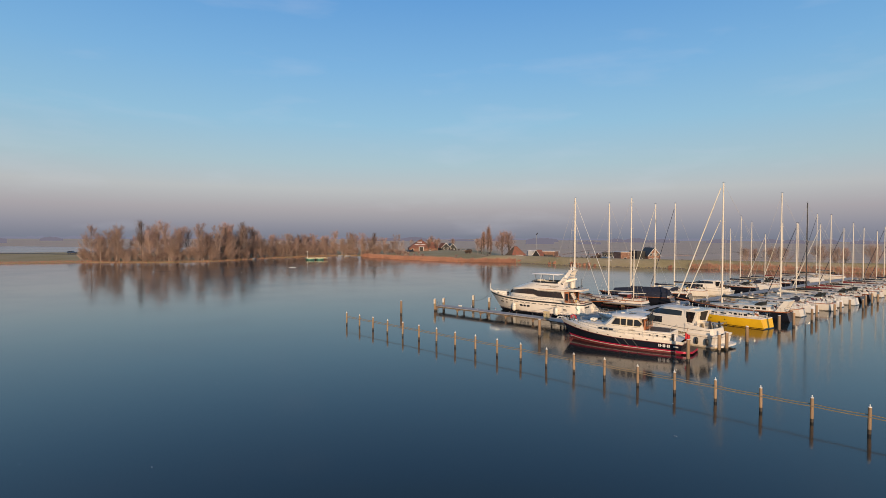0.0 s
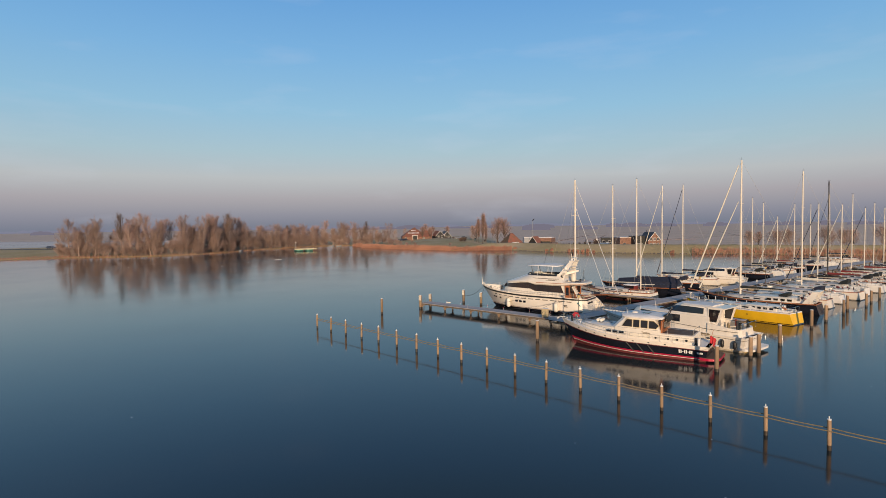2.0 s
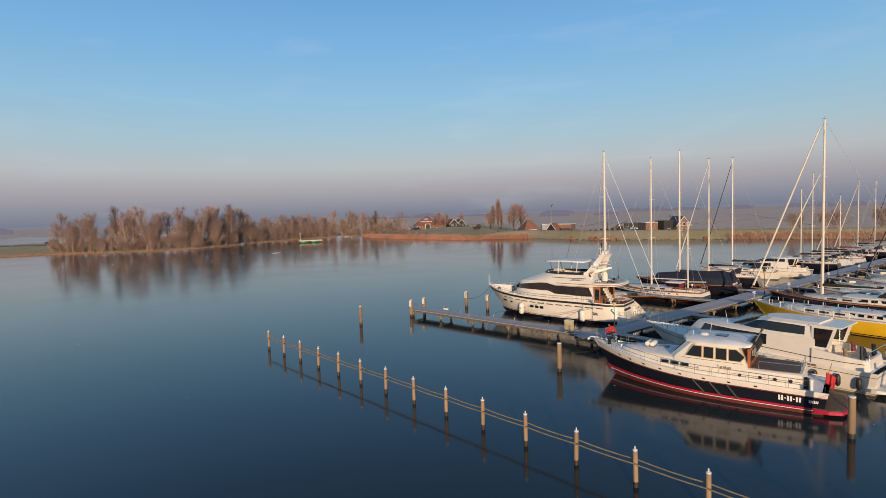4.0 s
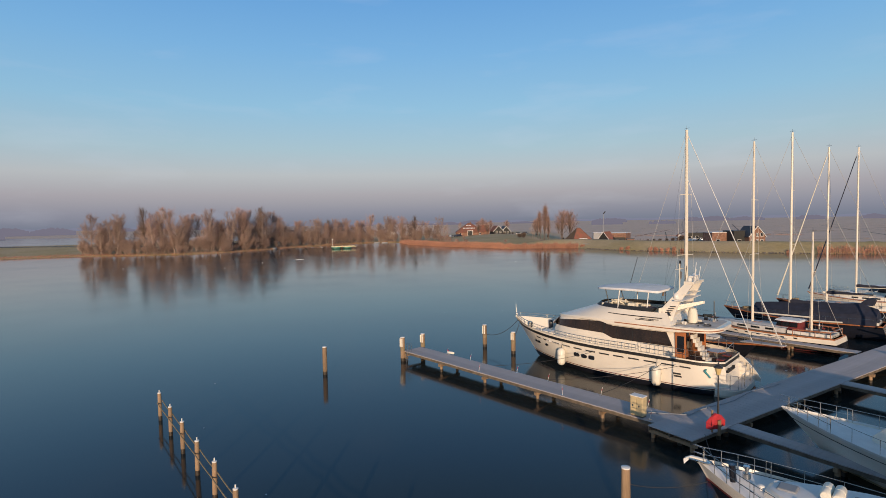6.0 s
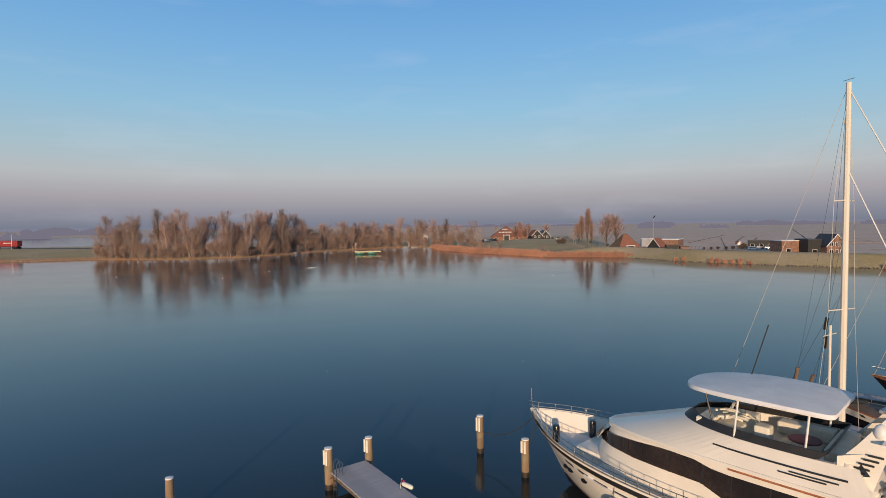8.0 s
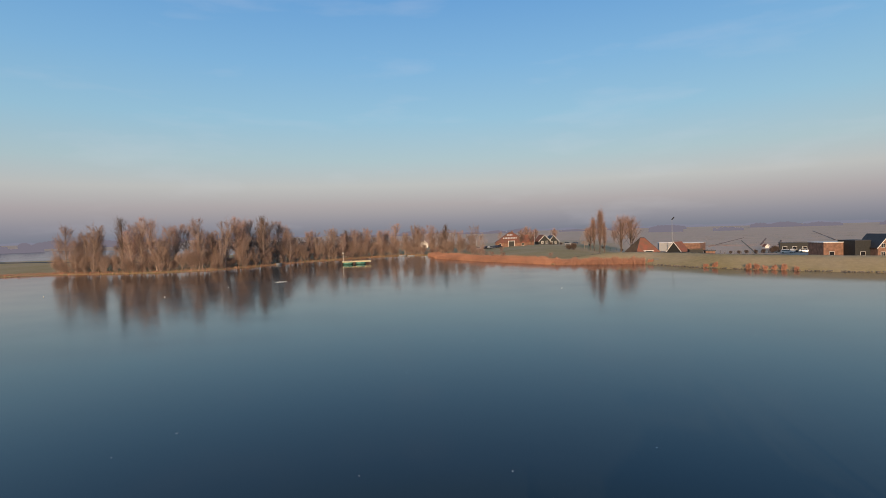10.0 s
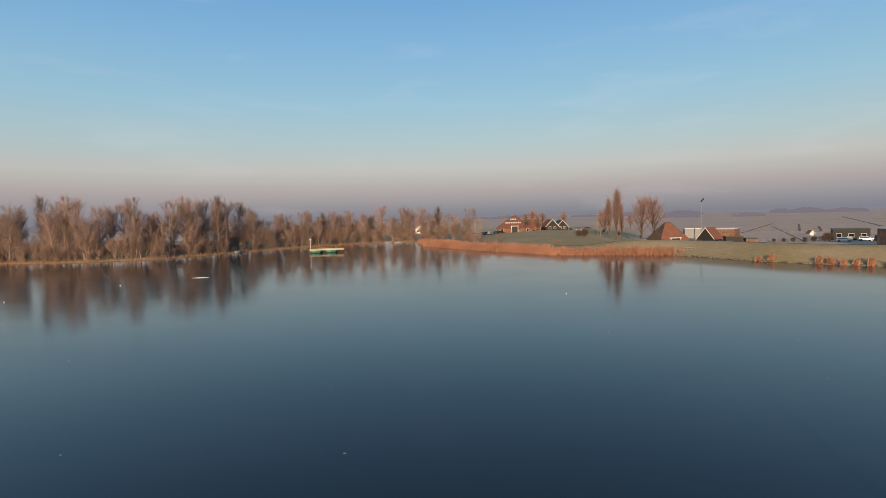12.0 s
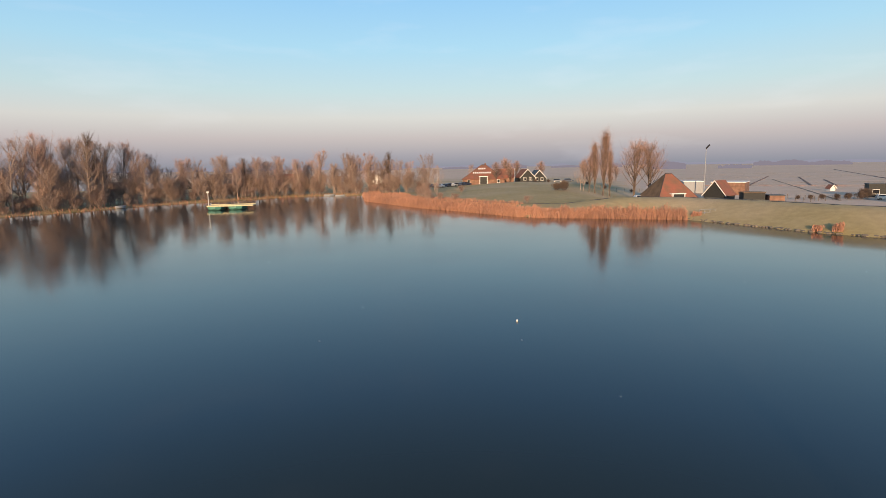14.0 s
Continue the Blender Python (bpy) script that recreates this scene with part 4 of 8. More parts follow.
    skin(bm, rings)
    part("tarp", bm, "bluetarp", y, "turquoise tarpaulin hung on the quarter")
    # rails
    rail(y, h, 0.30, 0.88, 0.44, 20, rows=(1.0, 0.5), r=0.014)
    rail(y, h, 0.02, 0.29, 0.62, 8, rows=(1.0, 0.5), r=0.018)
    bm = B()
    c = [h.point(0.02, 1.0, sd, -0.08) + Vector((0, 0, z)) for sd in (1, -1) for z in (0.62,)]
    tube(bm, [c[0], (c[0] + c[1]) / 2 + Vector((-0.15, 0, 0)), c[1]], 0.018, 5)
    part("railing", bm, "steel", y)
    pulpit(y, h, 0.84, 0.42, 0.016)
    bm = B()
    tube(bm, [h.point(0.995, 1.0), h.point(0.995, 1.0) + Vector((0.05, 0, 1.15))], 0.014, 5)
    part("jack_staff", bm, "steel", y)
    for x, yy in ((15.6, 0.5), (14.7, -1.2)):
        bm = B()
        lathe(bm, [(0.14, 0), (0.17, 0.1), (0.17, 0.75), (0.12, 0.85)], 10, (x, yy, 2.0))
        part("deck_fender", bm, "navy", y, smooth=True)
    bm = B()
    box(bm, 12.7, 14.3, -0.95, 0.95, 1.7, 2.36, bevel=0.14)
    part("foredeck_locker", bm, "gelcoat", y, smooth=True)
    # hanging fenders
    for s in (0.685, 0.24):
        p = h.point(s, 0.62, 1, 0.27)
        bm = B()
        fender_shape(bm, 0.3, 1.3)
        o = part("fender", bm, "fender", y, "white cylindrical fender", True)
        o.location = (p.x, p.y + 0.03, p.z - 1.15)
        bm = B()
        tube(bm, [(0, 0, 1.12), (0, -0.2, 1.95)], 0.014, 4)
        part("fender_line", bm, "darkrope", o)
    return y


motor_yacht()


# ---- the black motor cruiser ----
def black_cruiser():
    L = 14.6
    c = thing("motor_cruiser", at(18.75, 62.85, 0, 148.7) @ Matrix.Diagonal((0.955, 1, 0.98, 1)), "black-hulled motor cruiser with cream superstructure and red waterline stripe", "motor boat")
    h = Hull(L, 4.35, 2.45, 1.45, 1.3, rake=1.65, srake=0.25, tw=0.8, p=2.7, pw=2.0, wl=0.92)
    bm = B()
    h.strip(bm, -0.6, 1.0, n=34, rows=16)
    hull = part("hull", bm, "navy", c, "glossy black-blue hull", True)
    bm = B()
    h.strip(bm, -0.25, 0.14, n=34, rows=3, out=0.02)
    part("antifouling", bm, "darkred", hull, smooth=True)
    bm = B()
    h.strip(bm, 0.20, 0.285, n=34, rows=1, out=0.03)
    part("red_stripe", bm, "red", hull, "bright red waterline stripe", True)
    bm = B()
    h.strip(bm, 0.155, 0.185, n=34, rows=1, out=0.022)
    part("pale_stripe", bm, "fender", hull, smooth=True)
    bm = B()
    h.strip(bm, 0.79, 1.0, n=34, rows=3, out=0.02)
    bulwark = part("bulwark", bm, "gelcoat", hull, "cream bulwark above the black hull", True)
    for s in (0.24, 0.34, 0.44, 0.54, 0.63, 0.71, 0.78, 0.84):
        for side in (1, -1):
            bm = B()
            h.wall_panel(bm, s, s + 0.012, 0.86, 0.92, side, 0.032, 2)
            part("scupper", bm, "black", bulwark)
    bm = B()
    h.strip(bm, 0.755, 0.80, n=34, rows=1, out=0.05)
    part("rub_rail", bm, "darkred", hull, "dark red rubbing strake", True)
    bm = B()
    h.strip(bm, 0.985, 1.045, n=34, rows=1, out=0.05)
    part("toe_rail", bm, "gelcoat", hull, smooth=True)
    bm = B()
    h.deck(bm, 1.0, 0.02, 0.99, inset=0.02, drop=0.02)
    part("deck", bm, "frost_deck", c, "frosted white deck")
    for s in (0.33, 0.40, 0.47):
        bm = B()
        tube(bm, [h.point(s + 0.03, 0.80, 1, 0.07), h.point(s, 0.22, 1, 0.06)], 0.05, 6)
        part("fender_board", bm, "black", hull, smooth=True)
    # trunk cabin, wheelhouse and aft cabin
    tr = [(8.3, 1.66), (9.8, 1.5), (11.0, 1.15), (11.9, 0.75), (12.3, 0.35)]
    bm = B()
    skin(bm, [ring(tr, lambda x: 1.45 + 0.09 * max(0, x - 8.3)), ring([(x - 0.08, w * 0.95) for x, w in tr], 2.24), ring([(x - 0.3, w * 0.86) for x, w in tr], 2.34)])
    trunk = part("trunk_cabin", bm, "gelcoat", c, smooth=True)
    bm = B()
    skin(bm, [ring([(x - 0.22, w * 0.9) for x, w in tr], 2.325), ring([(x - 0.34, w * 0.82) for x, w in tr], 2.36)])
    part("cabin_top", bm, "frost_deck", trunk, "frosted cabin top", True)
    for x in (7.55, 8.2, 8.87):
        for side in (1, -1):
            w = float(np.interp(x, [7.2, 8.25, 8.3, 9.8], [1.87, 1.73, 1.70, 1.54]))
            bm = B()
            box(bm, x - 0.27, x + 0.27, side * (w * 0.962) - 0.04, side * (w * 0.962) + 0.04, 1.78, 2.04, bevel=0.035)
            fr = part("window_frame", bm, "steel", trunk)
            bm = B()
            box(bm, x - 0.22, x + 0.22, side * (w * 0.962) - 0.055, side * (w * 0.962) + 0.055, 1.82, 2.0, bevel=0.03)
            part("pane", bm, "glass", fr)
    wh = [(3.9, 1.78), (5.5, 1.84), (7.2, 1.8), (8.25, 1.66), (8.6, 1.3)]
    bm = B()
    skin(bm, [ring(wh, 1.4), ring(wh, 2.35), ring([(3.9 + 0.55 if i == 0 else x - (1.12 if x > 8 else (0.35 if x > 7 else 0.05)), w * 0.93) for i, (x, w) in enumerate(wh)], 3.45)])
    house = part("wheelhouse", bm, "gelcoat", c, smooth=False)
    for side in (1, -1):
        for (a0, a1, b0, b1), mt in (((6.52, 7.48, 6.52, 7.02), 0), ((5.82, 6.38, 5.82, 6.38), 0), ((5.05, 5.66, 5.05, 5.66), 0), ((4.02, 4.9, 4.3, 4.9), 1)):
            def wy(x, z):
                return float(np.interp(x, [p[0] for p in wh], [p[1] for p in wh])) * (1 - 0.07 * (z - 2.35) / 1.1)
            quad = [(a0, 2.55), (a1, 2.55), (b1, 3.22), (b0, 3.22)] if not mt else [(a0 + 0.25, 2.55), (a1, 2.55), (b1, 3.22), (b0 + 0.2, 3.22), (a0, 2.85)]
            for grow, th, nm, mat in ((0.06, 0.035, "window_frame", "cream_box"), (0.0, 0.05, "side_window", "glass")):
                cx, cz = sum(p[0] for p in quad) / len(quad), sum(p[1] for p in quad) / len(quad)
                pts = []
                for x, z in quad:
                    d = math.hypot(x - cx, z - cz)
                    X, Z = x + (x - cx) / d * grow, z + (z - cz) / d * grow
                    pts.append((X, side * wy(X, Z), Z))
                bm = B()
                slab(bm, pts, th)
                part(nm, bm, mat, house)
    for yy in (-0.8, 0.0, 0.8):
        bm = B()
        slab(bm, [(8.44, yy - 0.36, 2.5), (8.44, yy + 0.36, 2.5), (7.75, yy + 0.35, 3.2), (7.75, yy - 0.35, 3.2)], 0.05)
        part("windscreen", bm, "glass", house)
    rf = [(3.75, 1.5), (4.0, 1.78), (5.5, 1.9), (6.7, 1.86), (7.5, 1.6), (7.85, 0.9)]
    bm = B()
    skin(bm, [ring(rf, 3.42), ring([(x, w * 1.01) for x, w in rf], 3.5), ring([(x, w * 0.93) for x, w in rf], 3.6), ring([(5.8 + (x - 5.8) * 0.6, w * 0.5) for x, w in rf], 3.68)])
    roof = part("roof", bm, "frost_deck", house, "frosted wheelhouse roof", True)
    bm = B()
    box(bm, 5.3, 5.95, -0.35, 0.35, 3.66, 3.73, bevel=0.02)
    part("roof_hatch", bm, "glass", roof)
    bm = B()
    lathe(bm, [(0.28, 0), (0.3, 0.1), (0.22, 0.2), (0.05, 0.24)], 14, (6.7, 0.3, 3.6))
    part("radar_dome", bm, "gelcoat", roof, smooth=True)
    for x, yy, z1 in ((7.3, 0.9, 4.05), (6.6, -0.9, 4.3)):
        bm = B()
        tube(bm, [(x, yy, 3.5), (x - 0.1, yy, z1)], 0.016, 5)
        part("antenna", bm, "white", roof)
    # folded bipod mast, black sunshade and aft doors
    bm = B()
    for side in (1, -1):
        tube(bm, [(3.7, side * 0.6, 3.5), (3.3, side * 0.1, 4.4)], 0.05, 6)
    tube(bm, [(3.3, -0.35, 4.3), (3.3, 0.35, 4.3)], 0.04, 6)
    part("signal_mast", bm, "darkspar", house)
    bm = B()
    rings = []
    for i in range(7):
        t = i / 6 * math.pi * 0.7
        rings.append([(3.85 - 0.42 * math.sin(t), w, 3.28 + 0.42 * math.cos(t)) for w in (-0.9, -0.3, 0.3, 0.9)] + [(3.85 - 0.34 * math.sin(t), w, 3.22 + 0.34 * math.cos(t)) for w in (0.9, 0.3, -0.3, -0.9)])
    skin(bm, rings)
    part("sprayhood", bm, "dark_cover", house, "black folded sprayhood", True)
    bm = B()
    box(bm, 3.78, 3.92, -1.35, 1.5, 1.9, 3.3)
    bk = part("aft_bulkhead", bm, "teak", house, "varnished wooden doors")
    for k in range(3):
        bm = B()
        box(bm, 3.74, 3.8, -1.0 + 0.75 * k, -0.45 + 0.75 * k, 2.5, 3.15)
        part("door_pane", bm, "glass", bk)
    ac = [(1.0, 1.5), (2.0, 1.66), (3.0, 1.72), (3.95, 1.75)]
    bm = B()
    skin(bm, [ring(ac, 1.2), ring([(x + 0.03, w * 0.97) for x, w in ac], 2.1), ring([(x + 0.05, w * 0.9) for x, w in ac], 2.16)])
    aft = part("aft_cabin", bm, "gelcoat", c, smooth=False)
    bm = B()
    skin(bm, [ring([(x + 0.2, w * 0.82) for x, w in ac], 2.155), ring([(x + 0.2, w * 0.82) for x, w in ac], 2.18)])
    part("cabin_top", bm, "teakdeck", aft, "worn teak aft deck")
    for x in (1.6, 2.4, 3.2, 4.3):
        for side in (1, -1):
            bm = B()
            w = 1.64 if x < 2 else (1.7 if x < 4 else 1.79)
            q = [Vector((x + 0.1 * math.cos(t), side * (w + 0.02), 1.72 + 0.1 * math.sin(t))) for t in (2 * math.pi * k / 12 for k in range(12))]
            skin(bm, [[p - Vector((0, side * 0.08, 0)) for p in q], q])
            part("porthole", bm, "black", aft)
    rail(c, h, 0.06, 0.55, 0.6, 7, rows=(1.0, 0.5), inset=0.1, r=0.012)
    rail(c, h, 0.55, 0.86, 0.6, 4, rows=(1.0, 0.5), inset=0.1, r=0.012)
    pulpit(c, h, 0.85, 0.6, 0.015, 0.08)
    bm = B()
    tube(bm, [(1.1, -1.3, 2.16), (1.1, -1.3, 2.65), (1.1, 1.3, 2.65), (1.1, 1.3, 2.16)], 0.02, 6)
    tube(bm, [(1.1, 1.3, 2.65), (3.3, 1.5, 2.65), (3.3, 1.5, 2.16)], 0.02, 6)
    part("railing", bm, "steel", c)
    # foredeck gear
    bm = B()
    for xx in (10.05, 10.55):
        box(bm, xx - 0.03, xx + 0.03, -0.3, 0.3, 2.3, 2.5, bevel=0.01)
    cradle = part("raft_cradle", bm, "steel", c)
    for xx in (10.13, 10.47):
        bm = B()
        lathe(bm, [(0.03, -0.44), (0.13, -0.43), (0.165, -0.38), (0.165, -0.02), (0.175, -0.015), (0.175, 0.015), (0.165, 0.02), (0.165, 0.38), (0.13, 0.43), (0.03, 0.44)], 14)
        bmesh.ops.rotate(bm, cent=(0, 0, 0), matrix=Matrix.Rotation(math.pi / 2, 3, "X"), verts=bm.verts[:])
        bmesh.ops.translate(bm, vec=(xx, 0, 2.63), verts=bm.verts[:])
        part("life_raft", bm, "fender", cradle, "white life raft canister", True)
    for xx, yy in ((12.35, 0.35), (12.0, -0.3), (11.2, 0.65)):
        bm = B()
        lathe(bm, [(0.05, 0), (0.05, 0.12), (0.12, 0.14), (0.11, 0.19), (0.02, 0.22)], 12, (xx, yy, 2.18))
        part("mushroom_vent", bm, "white", c, smooth=True)
    for x, yy, w in ((11.6, 0.0, 0.3), (9.5, -0.4, 0.3)):
        bm = B()
        box(bm, x - w, x + w, yy - w, yy + w, 2.33, 2.42, bevel=0.05)
        part("deck_hatch", bm, "grey", c)
    bm = B()
    lathe(bm, [(0.14, 0), (0.14, 0.18), (0.07, 0.2), (0.07, 0.34), (0.12, 0.36), (0.12, 0.44)], 10, (12.9, 0, 2.32))
    part("windlass", bm, "steel", c, smooth=True)
    bm = B()
    box(bm, 14.1, 14.9, -0.13, 0.13, 2.45, 2.54, bevel=0.03)
    roller = part("bow_roller", bm, "steel", c)
    bm = B()
    skin(bm, [[(14.3, -0.05, 2.53), (14.3, 0.05, 2.53), (14.3, 0.05, 2.6), (14.3, -0.05, 2.6)], [(14.85, -0.05, 2.52), (14.85, 0.05, 2.52), (14.85, 0.05, 2.6), (14.85, -0.05, 2.6)], [(15.05, -0.2, 2.28), (15.05, 0.2, 2.28), (15.1, 0.12, 2.44), (15.1, -0.12, 2.44)]])
    part("anchor", bm, "white", roller, "pale stowed anchor")
    bm = B()
    tube(bm, [(13.2, 0.5, 2.3), (13.25, 0.52, 2.9)], 0.12, 8)
    part("deck_fender", bm, "navy", c, smooth=True)
    for k in range(3):
        bm = B()
        tube(bm, [(0.6 + 0.14 * k, 1.5 - 0.1 * k, 1.35), (0.58 + 0.14 * k, 1.52 - 0.1 * k, 2.0)], 0.11, 8)
        part("deck_fender", bm, "black" if k else "white", c, smooth=True)
    # stern
    bm = B()
    pl = [(-1.15, 1.1), (-0.95, 1.6), (-0.3, 1.85), (0.4, 1.8)]
    skin(bm, [ring(pl, 0.16), ring(pl, 0.36)])
    plat = part("swim_platform", bm, "red", c, "red-edged swim platform")
    bm = B()
    skin(bm, [ring([(x + 0.05, w - 0.08) for x, w in pl], 0.364), ring([(x + 0.05, w - 0.08) for x, w in pl], 0.39)])
    part("platform_planking", bm, "teakdeck", plat)
    bm = B()
    skin(bm, [[(-0.02 - 0.10 * k + 0.02 * math.sin(k * 2.1), -0.28 + 0.05 * math.sin(k * 2.4), 2.05 - 0.05 * k), (-0.02 - 0.08 * k, -0.28 + 0.07 * math.sin(k * 2.4 + 0.6), 1.42 - 0.09 * k), (-0.02 - 0.08 * k, -0.265 + 0.07 * math.sin(k * 2.4 + 0.6), 1.42 - 0.09 * k), (-0.02 - 0.10 * k + 0.02 * math.sin(k * 2.1), -0.265 + 0.05 * math.sin(k * 2.4), 2.05 - 0.05 * k)] for k in range(6)])
    fl = part("ensign", bm, "redflag", c, "red flag at the stern")
    bm = B()
    tube(bm, [(0.05, -0.28, 1.2), (-0.3, -0.28, 2.6)], 0.02, 5)
    part("flag_staff", bm, "teak", fl)
    # pale side lockers and handrails along the house
    for x0, x1 in ((5.75, 6.75), (4.9, 5.5)):
        bm = B()
        box(bm, x0, x1, 1.80, 1.862, 1.62, 1.95, bevel=0.02)
        lk = part("side_locker", bm, "sail", house)
        for k in range(5):
            bm = B()
            box(bm, x0 + 0.06, x1 - 0.06, 1.855, 1.875, 1.67 + 0.055 * k, 1.70 + 0.055 * k)
            part("louvre", bm, "gelcoat", lk)
    bm = B()
    tube(bm, [(4.1, 1.84, 2.42), (4.6, 1.88, 2.42), (7.3, 1.86, 2.42), (7.9, 1.76, 2.42)], 0.014, 5)
    part("handrail", bm, "steel", house)
    bm = B()
    tube(bm, h.line(1.0, 0.06, 0.6, 1, 10, -0.35, 0.34), 0.012, 5)
    part("hose", bm, "darkrope", c, "thin dark hose along the deck")
    # lettering
    w = 1.855
    txt = bpy.data.curves.new("boat_name", "FONT")
    txt.body, txt.size, txt.extrude = "Tarakan", 0.27, 0.006
    txt.materials.append(M["rope"])
    ob = new("boat_name", txt)
    ob.parent = c
    ob.matrix_local = Matrix.Translation((5.6, 1.86, 2.02)) @ Matrix.Rotation(math.pi, 4, "Z") @ Matrix.Rotation(math.pi / 2, 4, "X") @ Matrix.Diagonal((0.95, 1, 1, 1))
    for s0, n, wdt, f0, f1, mat in ((0.085, 8, 0.085, 0.52, 0.74, "white"), (0.025, 6, 0.035, 0.56, 0.68, "white")):
        for k in range(n):
            if n == 8 and k in (2, 5):
                fa, fb = 0.61, 0.65
            else:
                fa, fb = f0, f1
            bm = B()
            h.wall_panel(bm, s0 + wdt * k / n, s0 + wdt * (k + 0.68) / n, fa - 0.06, fb - 0.06, 1, 0.012, 1)
            part("lettering_bar", bm, mat, hull)
    bm = B()
    box(bm, -0.02, 0.02, -0.2, -0.05, 0.8, 1.15)
    part("lettering_bar", bm, "white", hull)
    return c


black_cruiser()


# ---- the white motor cruiser beside it ----
def white_cruiser(m, L=15.8, beam=4.4, label="", full=True, hullmat="gelcoat", group=""):
    c = thing("motor_cruiser", m, label, "motor boat", group)
    h = Hull(L, beam, 2.05, 1.55, 1.4, rake=2.3, srake=0.2, tw=0.85, p=2.4, pw=1.8, wl=0.88)
    k = L / 15.8
    bm = B()
    h.strip(bm, -0.6, 1.0, n=30, rows=7)
    hull = part("hull", bm, hullmat, c, smooth=True)
    bm = B()
    h.strip(bm, -0.25, 0.09, n=30, rows=1, out=0.012)
    part("boot_stripe", bm, "cream_box", hull, smooth=True)
    bm = B()
    h.strip(bm, 0.80, 0.825, n=30, rows=1, out=0.012)
    part("pinstripe", bm, "black", hull, smooth=True)
    bm = B()
    h.strip(bm, 0.96, 1.03, n=30, rows=1, out=0.05)
    part("gunwale", bm, "white", hull, smooth=True)
    bm = B()
    h.deck(bm, 1.0, 0.02, 0.99, inset=0.03, drop=0.06)
    part("deck", bm, "frost_deck", c, "frosted white deck")
    lower = [(3.1 * k, 1.72), (6.0 * k, 1.76), (8.5 * k, 1.66), (10.0 * k, 1.38), (11.4 * k, 0.9), (12.2 * k, 0.3)]
    bm = B()
    skin(bm, [ring(lower, 1.4), ring([(x - 0.02, w * 0.97) for x, w in lower], 1.95), ring([(x - 0.15 * max(0, x - 6 * k), w * 0.92) for x, w in lower], 2.92), ring([(x - 0.22 * max(0, x - 5 * k), w * 0.84) for x, w in lower], 3.05)])
    house = part("lower_cabin", bm, "gelcoat", c, smooth=True)
    bm = B()
    skin(bm, [ring([(x - 0.22 * max(0, x - 5 * k), w * 0.82) for x, w in lower], 3.045), ring([(x - 0.26 * max(0, x - 5 * k), w * 0.74) for x, w in lower], 3.09)])
    part("cabin_top", bm, "frost_deck", house, smooth=True)
    for side in (1, -1):
        bm = B()
        rings = []
        for x in (5.9, 6.7, 7.5, 8.2, 8.8, 9.9, 11.1):
            w = float(np.interp(x * k, [p[0] for p in lower], [p[1] for p in lower]))
            sh = 0.15 * max(0, x - 6) * k
            rings.append([(x * k - sh * 0.3, side * (w * 0.96 + 0.015), 2.14), (x * k - sh * 0.85, side * (w * 0.925 + 0.02), 2.84), (x * k - sh * 0.85, side * (w * 0.9 - 0.06), 2.84), (x * k - sh * 0.3, side * (w * 0.92 - 0.05), 2.14)])
        skin(bm, rings)
        lw = part("side_window", bm, "glass", house, "long dark window")
        for x in (7.7, 9.0):
            bm = B()
            w = float(np.interp(x * k, [p[0] for p in lower], [p[1] for p in lower]))
            sh = 0.15 * max(0, x - 6) * k
            slab(bm, [(x * k - sh * 0.3 - 0.03, side * (w * 0.96 + 0.02), 2.22), (x * k - sh * 0.3 + 0.03, side * (w * 0.96 + 0.02), 2.22), (x * k - sh * 0.85 + 0.03, side * (w * 0.925 + 0.025), 2.8), (x * k - sh * 0.85 - 0.03, side * (w * 0.925 + 0.025), 2.8)], 0.02)
            part("mullion", bm, "black", lw)
    up = [(3.0 * k, 1.52), (5.0 * k, 1.58), (6.9 * k, 1.44), (8.0 * k, 1.0), (8.5 * k, 0.4)]
    rake = lambda x: 0.52 * max(0.0, x - 5.0 * k)
    bm = B()
    skin(bm, [ring(up, 2.95), ring([(x - rake(x) * 0.12, w * 0.99) for x, w in up], 3.08), ring([(x - rake(x), w * 0.9) for x, w in up], 3.84), ring([(x - rake(x) * 1.12, w * 0.76) for x, w in up], 3.95)])
    uph = part("wheelhouse", bm, "gelcoat", c)
    bm = B()
    skin(bm, [ring([(x - rake(x) * 1.1, w * 0.78) for x, w in up], 3.945), ring([(x - rake(x) * 1.16, w * 0.70) for x, w in up], 3.99)])
    part("roof", bm, "frost_deck", uph, "frosted wheelhouse roof")

    def up_side(x, z, side, out):
        """A place on the wheelhouse's side, by its foot's distance from the stern and its height."""
        q = (z - 3.08) / 0.76
        w = float(np.interp(x, [p[0] for p in up], [p[1] for p in up]))
        return (x - rake(x) * (0.12 + 0.88 * q), side * (w * (0.99 - 0.09 * q) + out), z)
    for side in (1, -1):
        bm = B()
        cols = [(3.7 * k, 3.16, 3.70), (4.3 * k, 3.15, 3.74), (5.0 * k, 3.14, 3.75), (6.9 * k, 3.13, 3.74), (7.5 * k, 3.13, 3.70), (7.95 * k, 3.13, 3.60)]
        skin(bm, [[up_side(x, z0, side, 0.04), up_side(x, z1, side, 0.04), up_side(x, z1, side, -0.05), up_side(x, z0, side, -0.05)] for x, z0, z1 in cols])
        part("side_window", bm, "glass", uph, "large raked dark window")
    for yy in (-0.42, 0.42):
        bm = B()
        slab(bm, [(8.44 * k, yy - 0.34, 3.12), (8.44 * k, yy + 0.34, 3.12), (8.44 * k - rake(8.5 * k) * 0.86, yy + 0.32, 3.72), (8.44 * k - rake(8.5 * k) * 0.86, yy - 0.32, 3.72)], 0.06)
        part("windscreen", bm, "glass", uph)
    # cockpit shelter behind
    bm = B()
    box(bm, 1.7 * k, 3.5 * k, -1.45, 1.45, 3.78, 3.88, bevel=0.03)
